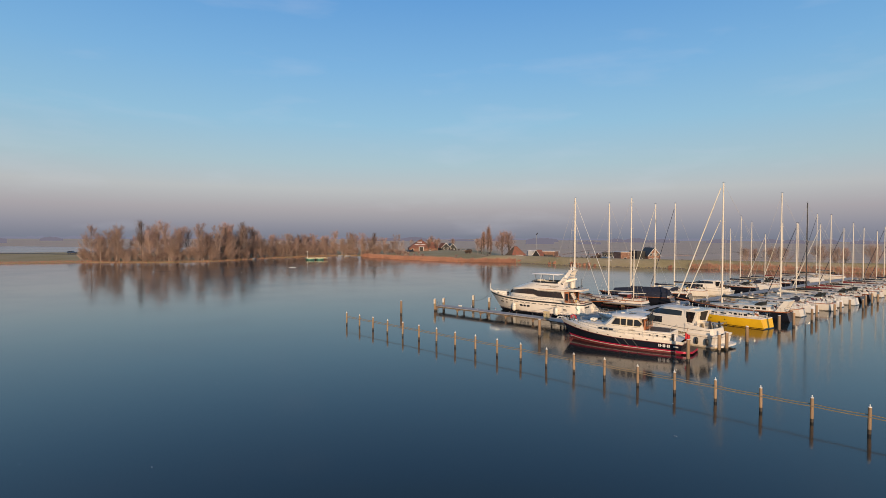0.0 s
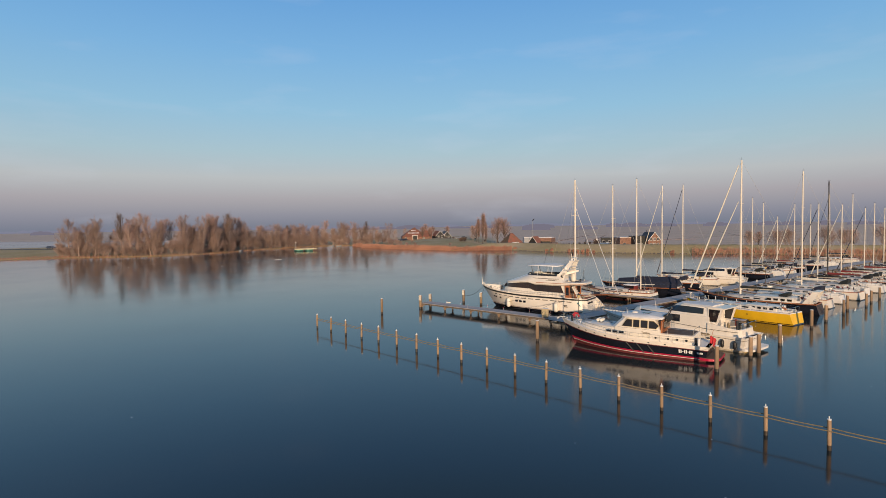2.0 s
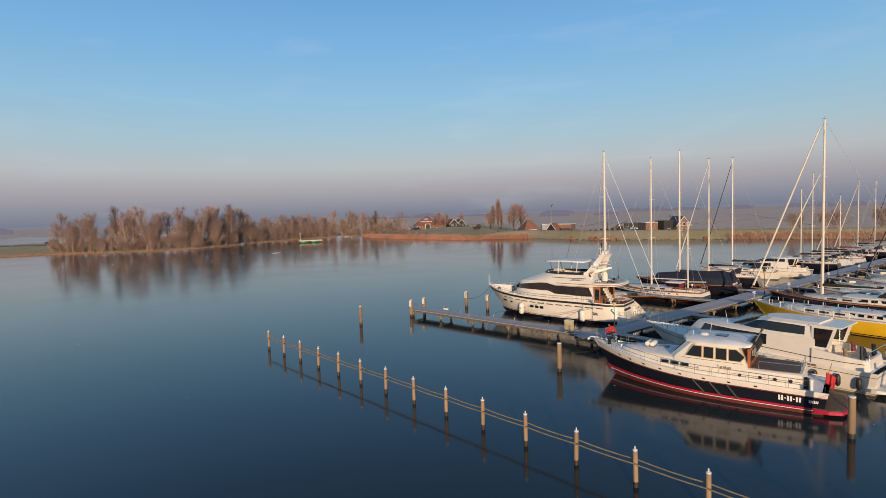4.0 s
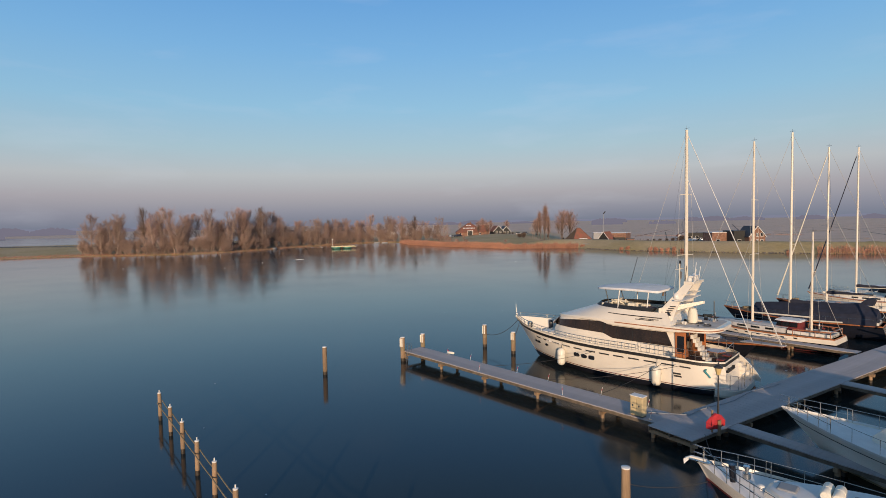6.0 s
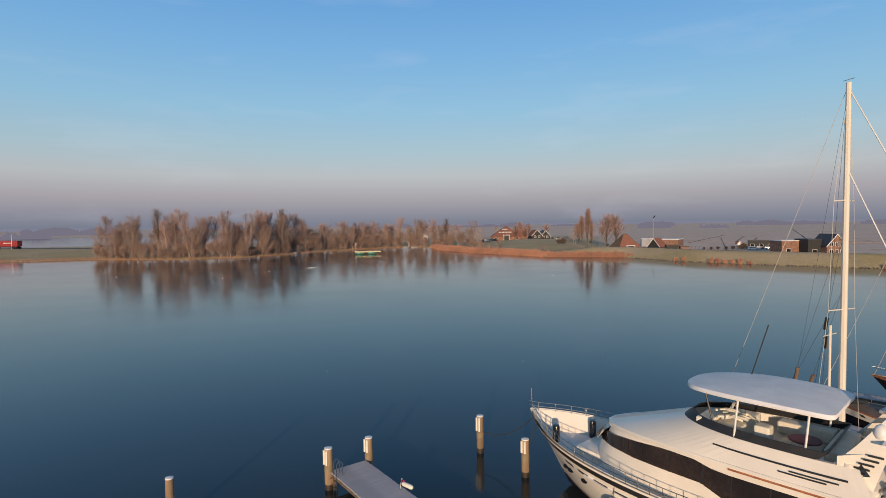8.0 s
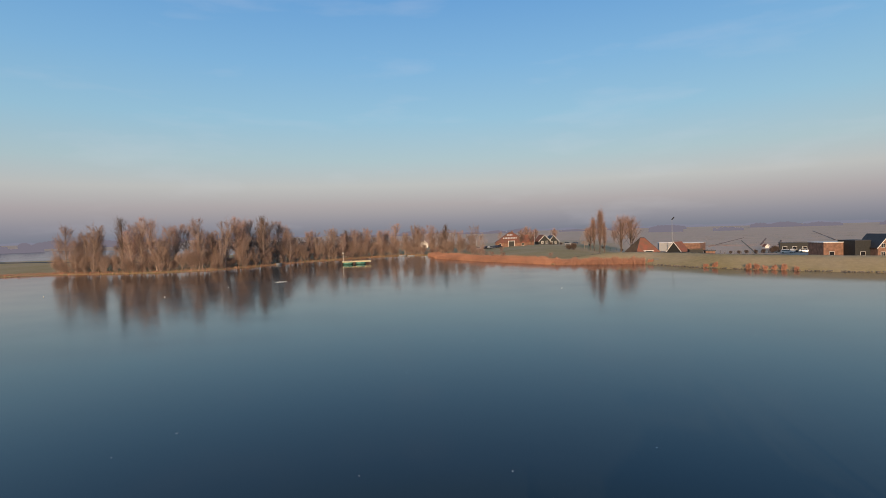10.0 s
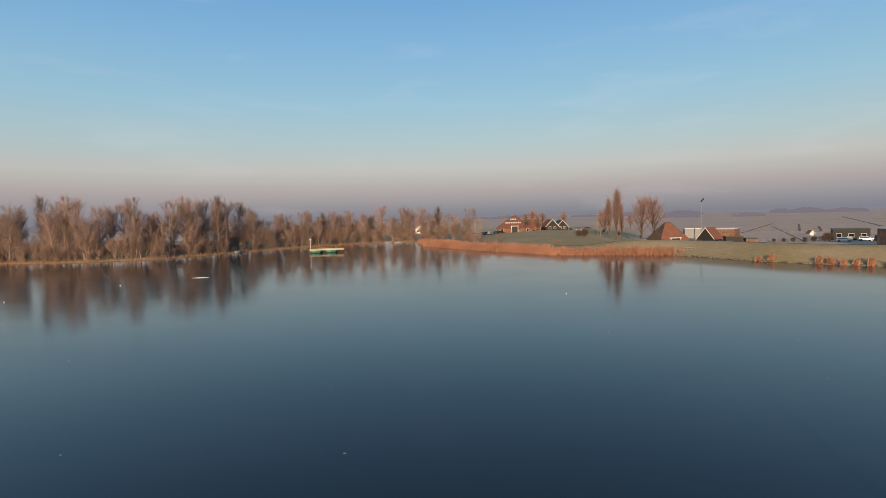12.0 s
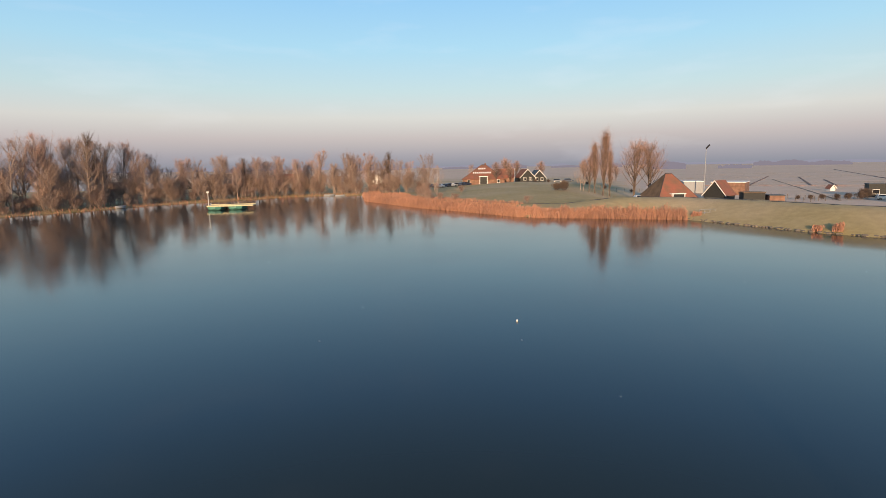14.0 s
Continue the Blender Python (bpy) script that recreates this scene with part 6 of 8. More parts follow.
# boats on the open-water side, sterns out
for s, ln, mh, hm, cov, mm in ((96.6, 12.5, 0.0, "gelcoat", "dark_cover", "alu"), (102.6, 12.0, 0.0, "white", "blue_cover", "alu"), (108.6, 13.8, 20.0, "gelcoat", "sail", "alu"),
                               (114.8, 12.0, 14.8, "white", "dark_cover", "alu"), (121.0, 13.6, 18.8, "white", "red_cover", "darkspar"), (127.2, 12.2, 14.8, "navy", "red_cover", "alu"), (133.0, 12.0, 16.8, "navy", "dark_cover", "alu"),
                               (141.0, 11.5, 14.3, "gelcoat", "red_cover", "alu"), (147.6, 11.6, 15.4, "gelcoat", "blue_cover", "alu"), (155.0, 11.8, 14.5, "white", "dark_cover", "alu"), (165.0, 11.0, 13.8, "navy", "blue_cover", "alu"),
                               (171.6, 11.0, 15.0, "white", "dark_cover", "alu"), (178.0, 11.0, 13.4, "white", "red_cover", "alu"), (185.0, 11.0, 14.2, "navy", "dark_cover", "alu")):
    x, y = berth(s, 33.6 + (14.6 - ln) * 0.4)
    sailboat(at(x, y, 0, 133.7 + rng.uniform(-2, 2)), ln, LAB[hm], hm, mh, None, mm, cov, rng.choice((None, None, "sail", "blue_cover")), group=row, hood=rng.choice(("blue_cover", "dark_cover", None)), zb=1.55 if ln < 14 else 1.8, mr=0.13 if mh > 18 else 0.1)


# ---- jetty, pier and piles ----
def pile_mesh(r, hgt, cap=None):
    bm = B()
    prof = [(r, 0.22), (r * 1.02, hgt * 0.5), (r * 0.97, hgt - 0.03), (r * 0.9, hgt)]
    lathe(bm, prof, 12)
    return bm


def make_pile(name, x, y, r, hgt, label, group, cap="frost_deck"):
    t = thing(name, at(x, y), label, "mooring post", group)
    part("shaft", pile_mesh(r, hgt), "pile", t, smooth=True)
    bm = B()
    lathe(bm, [(r * 1.01, -1.6), (r * 1.02, 0.26)], 12)
    part("wet_foot", bm, "wetpile", t, "dark wet foot at the waterline", True)
    if cap:
        bm = B()
        lathe(bm, [(r * 0.98, hgt - 0.012), (r * 1.0, hgt + 0.035), (r * 0.45, hgt + 0.06)], 12)
        part("cap", bm, cap, t, "frosted top", True)
    return t


FENCE = [(-21.27 + 2.267 * k, 76.3 - 1.955 * k) for k in range(27)]
first = None
for k, (x, y) in enumerate(FENCE):
    if first is None:
        first = make_pile("fence_post", x, y, 0.105, 1.62, "weathered wooden post with white cap in the water", "posts of the wave fence", "white")
        bm = B()
        tube(bm, [(0, 0, 1.66), (0, 0, 1.8)], 0.03, 6)
        part("cap_pin", bm, "white", first)
    else:
        copy_thing(first, pose(x, y, random.uniform(-0.05, 0.05), random.uniform(-1, 1), random.uniform(-1, 1), random.uniform(0, 360)))
rail_t = thing("fence_rail", at(0, 0), "two slack grey lines strung between wooden posts", "rope")
for (xa, ya), (xb, yb) in zip(FENCE, FENCE[1:]):
    for z, sag, oy in ((1.16, 0.05, 0.13), (1.06, 0.03, -0.13)):
        bm = B()
        a, b = Vector((xa, ya, z)), Vector((xb, yb, z))
        nrm = Vector((-(b - a).y, (b - a).x, 0)).normalized() * oy
        tube(bm, [a.lerp(b, i / 4) + nrm + Vector((0, 0, -sag * 4 * (i / 4) * (1 - i / 4))) for i in range(5)], 0.03, 6)
        part("line", bm, "rope", rail_t)

make_pile("mooring_pile", -15.55, 86.80, 0.17, 2.1, "single weathered wooden pile standing in open water", "mooring piles")
make_pile("mooring_pile", 4.25, 69.75, 0.17, 2.1, "stout wooden pile near the black cruiser", "mooring piles")
for x, y, hgt in ((-4.8, 97.35, 2.0), (-2.05, 95.15, 1.85), (-10.8, 91.5, 1.95), (-9.55, 93.3, 1.9)):
    p = make_pile("mooring_pile", x, y, 0.19, hgt, "pale banded wooden pile by the jetty", "mooring piles")
    bm = B()
    lathe(bm, [(0.2, 0.85), (0.205, 1.0), (0.2, 1.15)], 12)
    part("rope_band", bm, "rope", p, smooth=True)
    for ax, ay in ((0.0, -1.0), (-0.8, -0.6)):
        bm = B()
        tube(bm, [(0.2 * ax, 0.2 * ay, 1.22), (0.2 * ax, 0.2 * ay, hgt - 0.05)], 0.055, 6)
        part("rubbing_strip", bm, "fender", p, "white rubbing strip", True)
for x, y, hgt in ((17.65, 58.45, 2.1), (22.35, 63.05, 1.9), (23.55, 64.15, 1.95), (27.4, 68.2, 2.0), (35.3, 77.2, 2.05), (39.2, 81.3, 2.0)):
    make_pile("mooring_pile", x, y, 0.17, hgt, "weathered wooden mooring pile behind a boat's stern", "mooring piles")
for s in (92.0, 95.8, 101.0, 106.0, 111.5, 114.7, 119.5, 124.5, 128.0, 133.5, 137.5, 142.0, 147.0, 152.5, 158.0, 163.5, 169.0, 175.0, 181.0, 187.0):
    x, y = berth(s, 31.6 + 1.2 * random.random())
    make_pile("mooring_pile", x, y, 0.16, 1.7 + 0.4 * random.random(), "weathered wooden mooring pile behind a boat's stern", "mooring piles")


def deck_run(name, a, b, width, z, label, plank, gap, beams, group="", overhang=0.0, thick=0.05):
    """A boarded walkway on bents, from a to b: stringers, cross beams, posts; boards are laid last."""
    a, b = Vector((*a, 0)), Vector((*b, 0))
    d = (b - a).normalized()
    length = (b - a).length
    ang = math.degrees(math.atan2(d.y, d.x))
    t = thing(name, at(a.x, a.y, 0, ang), label, "jetty", group)
    for yy in (-width / 2 + 0.04, 0, width / 2 - 0.04):
        bm = B()
        box(bm, 0, length, yy - 0.04, yy + 0.04, z - 0.24, z - thick - 0.002)
        part("stringer", bm, "beam", t)
    n = max(1, round(length / beams))
    for i in range(n + 1):
        x = min(max(0.25, i * length / n), length - 0.25)
        bm = B()
        box(bm, x - 0.08, x + 0.08, -width / 2 - 0.12, width / 2 + 0.1, z - 0.42, z - 0.24)
        part("cross_beam", bm, "pile", t)
        for yy in (-width / 2 + 0.12, width / 2 - 0.12):
            bm = B()
            lathe(bm, [(0.11, 0.15), (0.11, z - 0.42)], 10, (x, yy, 0))
            leg = part("support_post", bm, "pile", t, smooth=True)
            bm = B()
            lathe(bm, [(0.113, -1.4), (0.113, 0.2)], 10, (x, yy, 0))
            part("wet_foot", bm, "wetpile", leg, smooth=True)
    return t, length, width, z, plank, gap, thick


DECKS = []
JA, JB = (-10.2, 92.3), (8.39, 77.99)
DECKS.append(deck_run("jetty", JA, JB, 1.85, 0.85, "frosted grey boarded finger jetty on wooden posts", 0.18, 0.003, 4.6))
DECKS.append(deck_run("pier", berth(58.2, 50.65), berth(190, 52.4), 2.4, 0.857, "long frosted boarded pier with boats on both sides", 0.42, 0.012, 5.0))
for s, n1 in ((61.7, 34.0), (74.2, 37.0), (87.5, 38.0), (100.2, 39.0), (113.4, 40.0), (126.8, 40.0), (140.2, 40.0), (153.4, 41.0), (166.8, 41.0)):
    DECKS.append(deck_run("finger_jetty", berth(s, 50.3), berth(s, n1 - 0.5), 0.9, 0.82, "narrow frosted boarded finger jetty between berths", 0.3, 0.012, 5.0, "finger jetties"))
for a, b in (((13.5, 105.1), (24.3, 95.9)), ((17.5, 110.8), (33.0, 103.0)),):
    DECKS.append(deck_run("finger_jetty", b, a, 0.95, 0.8, "narrow frosted boarded finger jetty between berths", 0.3, 0.012, 5.0, "finger jetties"))

# fittings on the jetty
jd = (Vector((*JB, 0)) - Vector((*JA, 0))).normalized()
jn = Vector((-jd.y, jd.x, 0))
jang = math.degrees(math.atan2(jd.y, jd.x))


def on_jetty(along, across):
    p = Vector((*JA, 0)) + jd * along + jn * across
    return p.x, p.y


for al, ac in ((3.5, 0.8), (6.2, 0.78), (8.8, -0.82), (10.9, 0.8), (13.6, 0.8), (16.0, -0.8), (17.6, 0.8), (20.6, 0.8), (21.6, -0.8)):
    x, y = on_jetty(al, ac)
    t = thing("marker_rod", at(x, y, 0.851, jang), "thin pale rod with a red band on the boards", "marker rod", "rods on the jetty")
    bm = B()
    lean = (0.10 if al % 2 else -0.06)
    tube(bm, [(0, 0, 0), (lean * 0.5, 0.02, 0.28), (lean, 0.05, 0.50)], 0.012, 6)
    part("rod", bm, "white", t, smooth=True)
    bm = B()
    tube(bm, [(lean * 0.52, 0.022, 0.3), (lean * 0.8, 0.035, 0.42)], 0.017, 6)
    part("red_band", bm, "red", t)
    bm = B()
    box(bm, -0.1, 0.1, -0.06, 0.06, 0, 0.02)
    part("base", bm, "steel", t)
t = thing("fender", at(-6.65, 90.95, 0.95, jang + 12), "white fender with a red eye lying on the jetty boards", "fender")
bm = B()
lathe(bm, [(0.02, -0.34), (0.07, -0.31), (0.10, -0.24), (0.10, 0.24), (0.07, 0.31), (0.02, 0.34)], 12)
bmesh.ops.rotate(bm, cent=(0, 0, 0), matrix=Matrix.Rotation(math.pi / 2, 3, "Y"), verts=bm.verts[:])
part("body", bm, "fender", t, smooth=True)
bm = B()
lathe(bm, [(0.03, 0), (0.07, 0.05), (0.06, 0.16), (0.02, 0.2)], 10, (-0.3, 0.05, -0.05))
part("eye", bm, "red", t, "red eye", True)
x, y = on_jetty(0.45, -0.95)
t = thing("ladder", at(x, y, 0.2, jang), "steel bathing ladder at the jetty's end", "ladder")
for dx in (0, 0.32):
    bm = B()
    tube(bm, [(dx, 0, -0.3), (dx, 0, 1.2), (dx, 0.15, 1.35), (dx, 0.3, 1.2), (dx, 0.3, 0.66)], 0.022, 6)
    part("stile", bm, "steel", t, smooth=True)
for k in range(4):
    bm = B()
    tube(bm, [(0, 0, 0.0 + 0.28 * k), (0.32, 0, 0.0 + 0.28 * k)], 0.018, 6)
    part("rung", bm, "steel", t)
# supply cabinet
x, y = on_jetty(20.9, -0.68)
t = thing("power_cabinet", at(x, y, 0.852, jang), "cream metal supply cabinet on the jetty", "cabinet")
bm = B()
box(bm, -0.36, 0.36, -0.22, 0.22, 0.06, 1.08, bevel=0.03)
part("body", bm, "cream_box", t)
bm = B()
box(bm, -0.385, 0.385, -0.25, 0.25, 1.08, 1.12, bevel=0.015)
part("lid", bm, "frost_deck", t, "frosted lid")
for xx in (-0.175, 0.175):
    bm = B()
    box(bm, xx - 0.155, xx + 0.155, -0.242, -0.216, 0.14, 0.98, bevel=0.01)
    dr = part("door", bm, "cream_box", t)
    bm = B()
    box(bm, xx - 0.03, xx + 0.03, -0.265, -0.238, 0.55, 0.65)
    part("latch", bm, "steel", dr)
for xx in (-0.29, 0.29):
    bm = B()
    box(bm, xx - 0.04, xx + 0.04, -0.2, 0.2, 0, 0.07)
    part("foot", bm, "beam", t)


def pier_lamp(x, y, z0, hgt):
    t = thing("pier_lamp", at(x, y, z0), "black lantern post with amber glass standing on the pier", "lamp post", "pier lamps")
    bm = B()
    lathe(bm, [(0.11, 0), (0.11, 0.06), (0.055, 0.12), (0.05, 0.6), (0.035, 0.75), (0.03, hgt - 0.5)], 10)
    part("post", bm, "darkspar", t, smooth=True)
    bm = B()
    lathe(bm, [(0.08, hgt - 0.5), (0.1, hgt - 0.47), (0.19, hgt - 0.12), (0.18, hgt - 0.1)], 8)
    part("lantern_glass", bm, "lampglass", t)
    bm = B()
    lathe(bm, [(0.24, hgt - 0.12), (0.22, hgt - 0.06), (0.06, hgt + 0.05), (0.02, hgt + 0.16)], 8)
    part("lantern_hood", bm, "darkspar", t)
    return t


pier_lamp(9.98, 79.43, 0.86, 2.75)
for s in (91.3, 116.6):
    x, y = berth(s, 49.7 + 0.0133 * (s - 58.2))
    pier_lamp(x, y, 0.86, 2.95)
pedestal = None
for s in (88.3, 98.4, 112.5, 126.0):
    x, y = berth(s, 49.62 + 0.0133 * (s - 58.2))
    m = at(x, y, 0.858, 43.7)
    if pedestal:
        copy_thing(pedestal, m)
        continue
    pedestal = thing("power_pedestal", m, "small white supply pedestal on the pier's edge", "pedestal", "supply pedestals")
    bm = B()
    box(bm, -0.06, 0.06, -0.05, 0.05, 0, 0.42)
    part("post", bm, "grey", pedestal)
    bm = B()
    box(bm, -0.2, 0.2, -0.11, 0.11, 0.40, 0.74, bevel=0.03)
    head = part("housing", bm, "white", pedestal)
    for xx in (-0.1, 0.1):
        bm = B()
        box(bm, xx - 0.05, xx + 0.05, -0.135, -0.105, 0.5, 0.62, bevel=0.01)
        part("socket", bm, "blue_cover", head)
# red lifebuoy cover
t = thing("lifebuoy_stand", at(9.25, 77.05, 0.86, 40), "lifebuoy in a red triangular cover on a wooden stand", "lifebuoy")
bm = B()
rings = []
for k in range(7):
    u = k / 6
    rings.append([(-0.55 + 1.1 * u, -0.13 + 0.06 * math.sin(u * 9), 0.28 + 0.1 * abs(u - 0.5)), (-0.5 + 1.0 * u, -0.16, 0.62), (-0.34 + 0.68 * u, -0.05, 1.0 - 0.25 * abs(u - 0.5)), (-0.34 + 0.68 * u, 0.05, 1.0 - 0.25 * abs(u - 0.5)), (-0.5 + 1.0 * u, 0.16, 0.62), (-0.55 + 1.1 * u, 0.13, 0.28 + 0.1 * abs(u - 0.5))])
skin(bm, rings)
part("cover", bm, "redflag", t, "red canvas cover")
for yy, w, z1 in ((-0.2, 0.11, 0.72), (0.19, 0.05, 1.1)):
    bm = B()
    box(bm, -w, w, yy - 0.03, yy + 0.03, 0, z1, bevel=0.015)
    part("stand", bm, "pile", t)
# hose and cables along the junction
bm = B()
pts = [Vector((*on_jetty(20.8, -0.1), 0.89))]
for k in range(10):
    pts.append(Vector((8.6 + 0.75 * k, 79.45 + 0.76 * k + 0.2 * math.sin(k * 1.3), 0.89)))
tube(bm, pts, 0.022, 6)
solid("water_hose", bm, "grey", "grey hose lying along the pier boards", "hose", smooth=True)


def mooring(a, b, sag, label="dark mooring rope in a slack curve", mat="darkrope", r=0.022):
    a, b = Vector(a), Vector(b)
    bm = B()
    tube(bm, [a.lerp(b, i / 10) - Vector((0, 0, 4 * sag * (i / 10) * (1 - i / 10))) for i in range(11)], r, 6)
    return solid("mooring_rope", bm, mat, label, "rope", group="mooring ropes", smooth=True)


mooring((-4.8, 97.35, 1.2), (-1.7, 96.0, 2.75), 0.55)
mooring((-2.05, 95.15, 1.2), (-1.55, 95.7, 2.55), 0.1)
mooring((*on_jetty(8.8, 0.8), 0.95), (4.3, 88.5, 2.0), 0.2, r=0.014)
mooring((*on_jetty(17.6, 0.8), 0.95), (8.4, 86.2, 1.9), 0.15, r=0.014)
mooring((*on_jetty(13.6, 0.8), 0.95), (9.4, 85.7, 1.9), 0.2, r=0.014)
mooring((8.7, 76.8, 0.9), (7.6, 70.6, 2.2), 0.2, r=0.016)
mooring((17.65, 58.45, 1.4), (18.2, 61.6, 1.4), 0.1, r=0.016)
mooring((4.25, 69.75, 1.5), (7.9, 70.2, 1.9), 0.3, r=0.014)
mooring((14.0, 81.7, 0.9), (13.0, 77.4, 2.0), 0.1, r=0.016)
mooring((-10.8, 91.5, 1.0), (-9.55, 93.3, 0.9), 0.25, r=0.02)


# ---- trees ----
def tri_mesh(name, V, mat):
    """A mesh of loose thin triangles, three points each."""
    me = bpy.data.meshes.new(name)
    n = len(V) // 3
    me.from_pydata(V.tolist(), [], np.arange(n * 3).reshape(-1, 3).tolist())
    me.materials.append(M[mat])
    return me


def twig_cloud(rng, starts, dirs, lens, width):
    """Thin tapering twigs from points along directions."""
    n = len(starts)
    side = np.cross(dirs, rng.normal(size=(n, 3)))
    side /= np.linalg.norm(side, axis=1)[:, None] + 1e-9
    w = (width * rng.uniform(0.7, 1.3, n))[:, None]
    V = np.empty((n, 3, 3))
    V[:, 0], V[:, 1] = starts - side * w, starts + side * w
    V[:, 2] = starts + dirs * lens[:, None]
    return V.reshape(-1, 3)


def grow_tree(seed, H, spread_, upright, trunk_r, stems=1, low=0.22, limbs=16, twigs=3600, width=0.022, tl=1.1):
    """Trunk with limbs (one mesh) and a crown of fine bare twigs (another)."""
    rng = np.random.default_rng(seed)
    bm = B()
    pts, ds = [], []
    for st in range(stems):
        lean = rng.normal(0, 0.03 if stems == 1 else 0.07, 2)
        base = np.array([*(rng.normal(0, 0.45 if stems > 1 else 0.0, 2)), 0.0])
        h = H * (1 if st == 0 else rng.uniform(0.8, 1.0))
        spine = [base + np.array([lean[0] * h * t + 0.12 * math.sin(5 * t + seed), lean[1] * h * t + 0.12 * math.cos(4 * t + st), h * t]) for t in np.linspace(0, 0.92, 8)]
        tube(bm, spine, trunk_r / math.sqrt(stems), 6, 0.025)
        for k in range(max(4, limbs // stems)):
            t = low + (0.86 - low) * (k + rng.uniform(0, 0.9)) / max(4, limbs // stems)
            i = t / 0.92 * 7
            p = spine[int(i)] + (spine[min(7, int(i) + 1)] - spine[int(i)]) * (i - int(i))
            a = rng.uniform(0, 2 * math.pi)
            up = min(0.95, max(0.3, upright + rng.normal(0, 0.09)))
            d = np.array([math.cos(a) * (1 - up), math.sin(a) * (1 - up), up * (0.85 + 0.5 * t)])
            d /= np.linalg.norm(d)
            # as far as the crown's oval outline, widest below its middle
            c0, ax = np.array([base[0] + lean[0] * h * 0.5, base[1] + lean[1] * h * 0.5, h * (0.5 + 0.5 * low)]), np.array([spread_, spread_, h * (0.5 - 0.5 * low)])
            o, v = (p - c0) / ax, d / ax
            qa, qb, qc = v @ v, o @ v, o @ o - 1
            ln = (-qb + math.sqrt(max(0.0, qb * qb - qa * qc))) / qa * rng.uniform(0.7, 1.0)
            ln = max(0.6, min(ln, h * 0.5))
            limb = [p, p + d * ln * 0.5, p + d * ln * 0.8 + np.array([0, 0, ln * 0.06]), p + d * ln + np.array([0, 0, ln * 0.15])]
            tube(bm, limb, trunk_r * 0.34 * (1 - t * 0.6) + 0.012, 4, 0.013)
            for q in range(10):
                u = rng.uniform(0.2, 1.0)
                j = u * 3
                s0 = limb[int(min(2, j))] + (limb[min(3, int(min(2, j)) + 1)] - limb[int(min(2, j))]) * (j - int(min(2, j)))
                dd = d * 0.6 + rng.normal(0, 0.45, 3) + np.array([0, 0, 0.4])
                dd /= np.linalg.norm(dd)
                l2 = ln * rng.uniform(0.25, 0.5)
                tube(bm, [s0, s0 + dd * l2], 0.022, 3, 0.007)
                pts.append(np.stack([s0, s0 + dd * l2])), ds.append(dd)
            pts.append(np.stack([limb[1], limb[3]])), ds.append(d)
        pts.append(np.stack([spine[5], spine[7] + np.array([0, 0, 0.03 * h])])), ds.append(np.array([0, 0, 1.0]))
    P, D = np.array(pts), np.array(ds)
    idx = rng.integers(0, len(P), twigs)
    u = rng.uniform(0.1, 1.05, twigs)[:, None]
    S = P[idx, 0] * (1 - u) + P[idx, 1] * u + rng.normal(0, 0.26, (twigs, 3))
    T = D[idx] * 0.7 + rng.normal(0, 0.5, (twigs, 3)) + np.array([0, 0, 0.42])
    T /= np.linalg.norm(T, axis=1)[:, None]
    V = twig_cloud(rng, S, T, rng.uniform(0.4, 1.1, twigs) * tl * (1 - 0.5 * np.clip(S[:, 2] / H, 0, 1) ** 3), width)
    return bm, V


TREE_KINDS = {}


def tree(kind, m, label, group):
    """One bare tree; the first of a kind is built, later ones are copies of it."""
    if kind in TREE_KINDS:
        c = copy_thing(TREE_KINDS[kind], m)
        return tagged(c, label, "tree", group)
    seed, H, sp, up, r, stems, low, limbs, tw, mat, wd, tl = SPEC[kind]
    bm, V = grow_tree(seed, H, sp, up, r, stems, low, limbs, tw, wd, tl)
    t = thing("tree" if H > 5 else "shrub", m, label, "tree" if H > 5 else "shrub", group)
    part("trunk", bm, "bark_dark" if kind in ("poplar", "broad", "slim", "bush") else "bark", t)
    cr = new("crown", tri_mesh("crown", V, mat))
    cr.parent = t
    TREE_KINDS[kind] = t
    return t


#            seed  H    spread up   r    stems low limbs twigs material width length
SPEC = {
    "alder_a": (1, 19.0, 3.60, 0.50, 0.26, 1, 0.26, 52, 7983, "twig", 0.0065, 1.15),
    "alder_b": (2, 18.0, 3.80, 0.46, 0.22, 2, 0.20, 56, 8553, "olive", 0.0065, 1.15),
    "alder_c": (3, 19.5, 3.00, 0.55, 0.24, 2, 0.24, 52, 7128, "twig", 0.0065, 1.15),
    "alder_d": (14, 19.0, 3.50, 0.50, 0.25, 3, 0.16, 60, 8268, "shrub", 0.0065, 1.15),
    "slim": (4, 18.0, 2.50, 0.70, 0.19, 1, 0.28, 40, 2200, "dark_shrub", 0.009, 1.0),
    "willow": (5, 9.0, 3.6, 0.55, 0.13, 5, 0.10, 36, 2600, "olive", 0.008, 1.4),
    "poplar": (6, 16.2, 1.70, 0.84, 0.22, 1, 0.10, 70, 9000, "farm_twig", 0.0095, 1.1),
    "broad": (7, 17.0, 4.60, 0.60, 0.30, 2, 0.20, 60, 11000, "farm_twig", 0.0085, 1.1),
    "bush": (15, 3.2, 2.8, 0.5, 0.05, 7, 0.04, 36, 7000, "dark_shrub", 0.011, 0.9),
    "shrub_a": (8, 3.4, 2.0, 0.5, 0.04, 6, 0.05, 34, 2400, "shrub", 0.008, 1.0),
    "shrub_b": (9, 4.4, 2.3, 0.55, 0.05, 6, 0.05, 34, 2600, "olive", 0.008, 1.1),
}
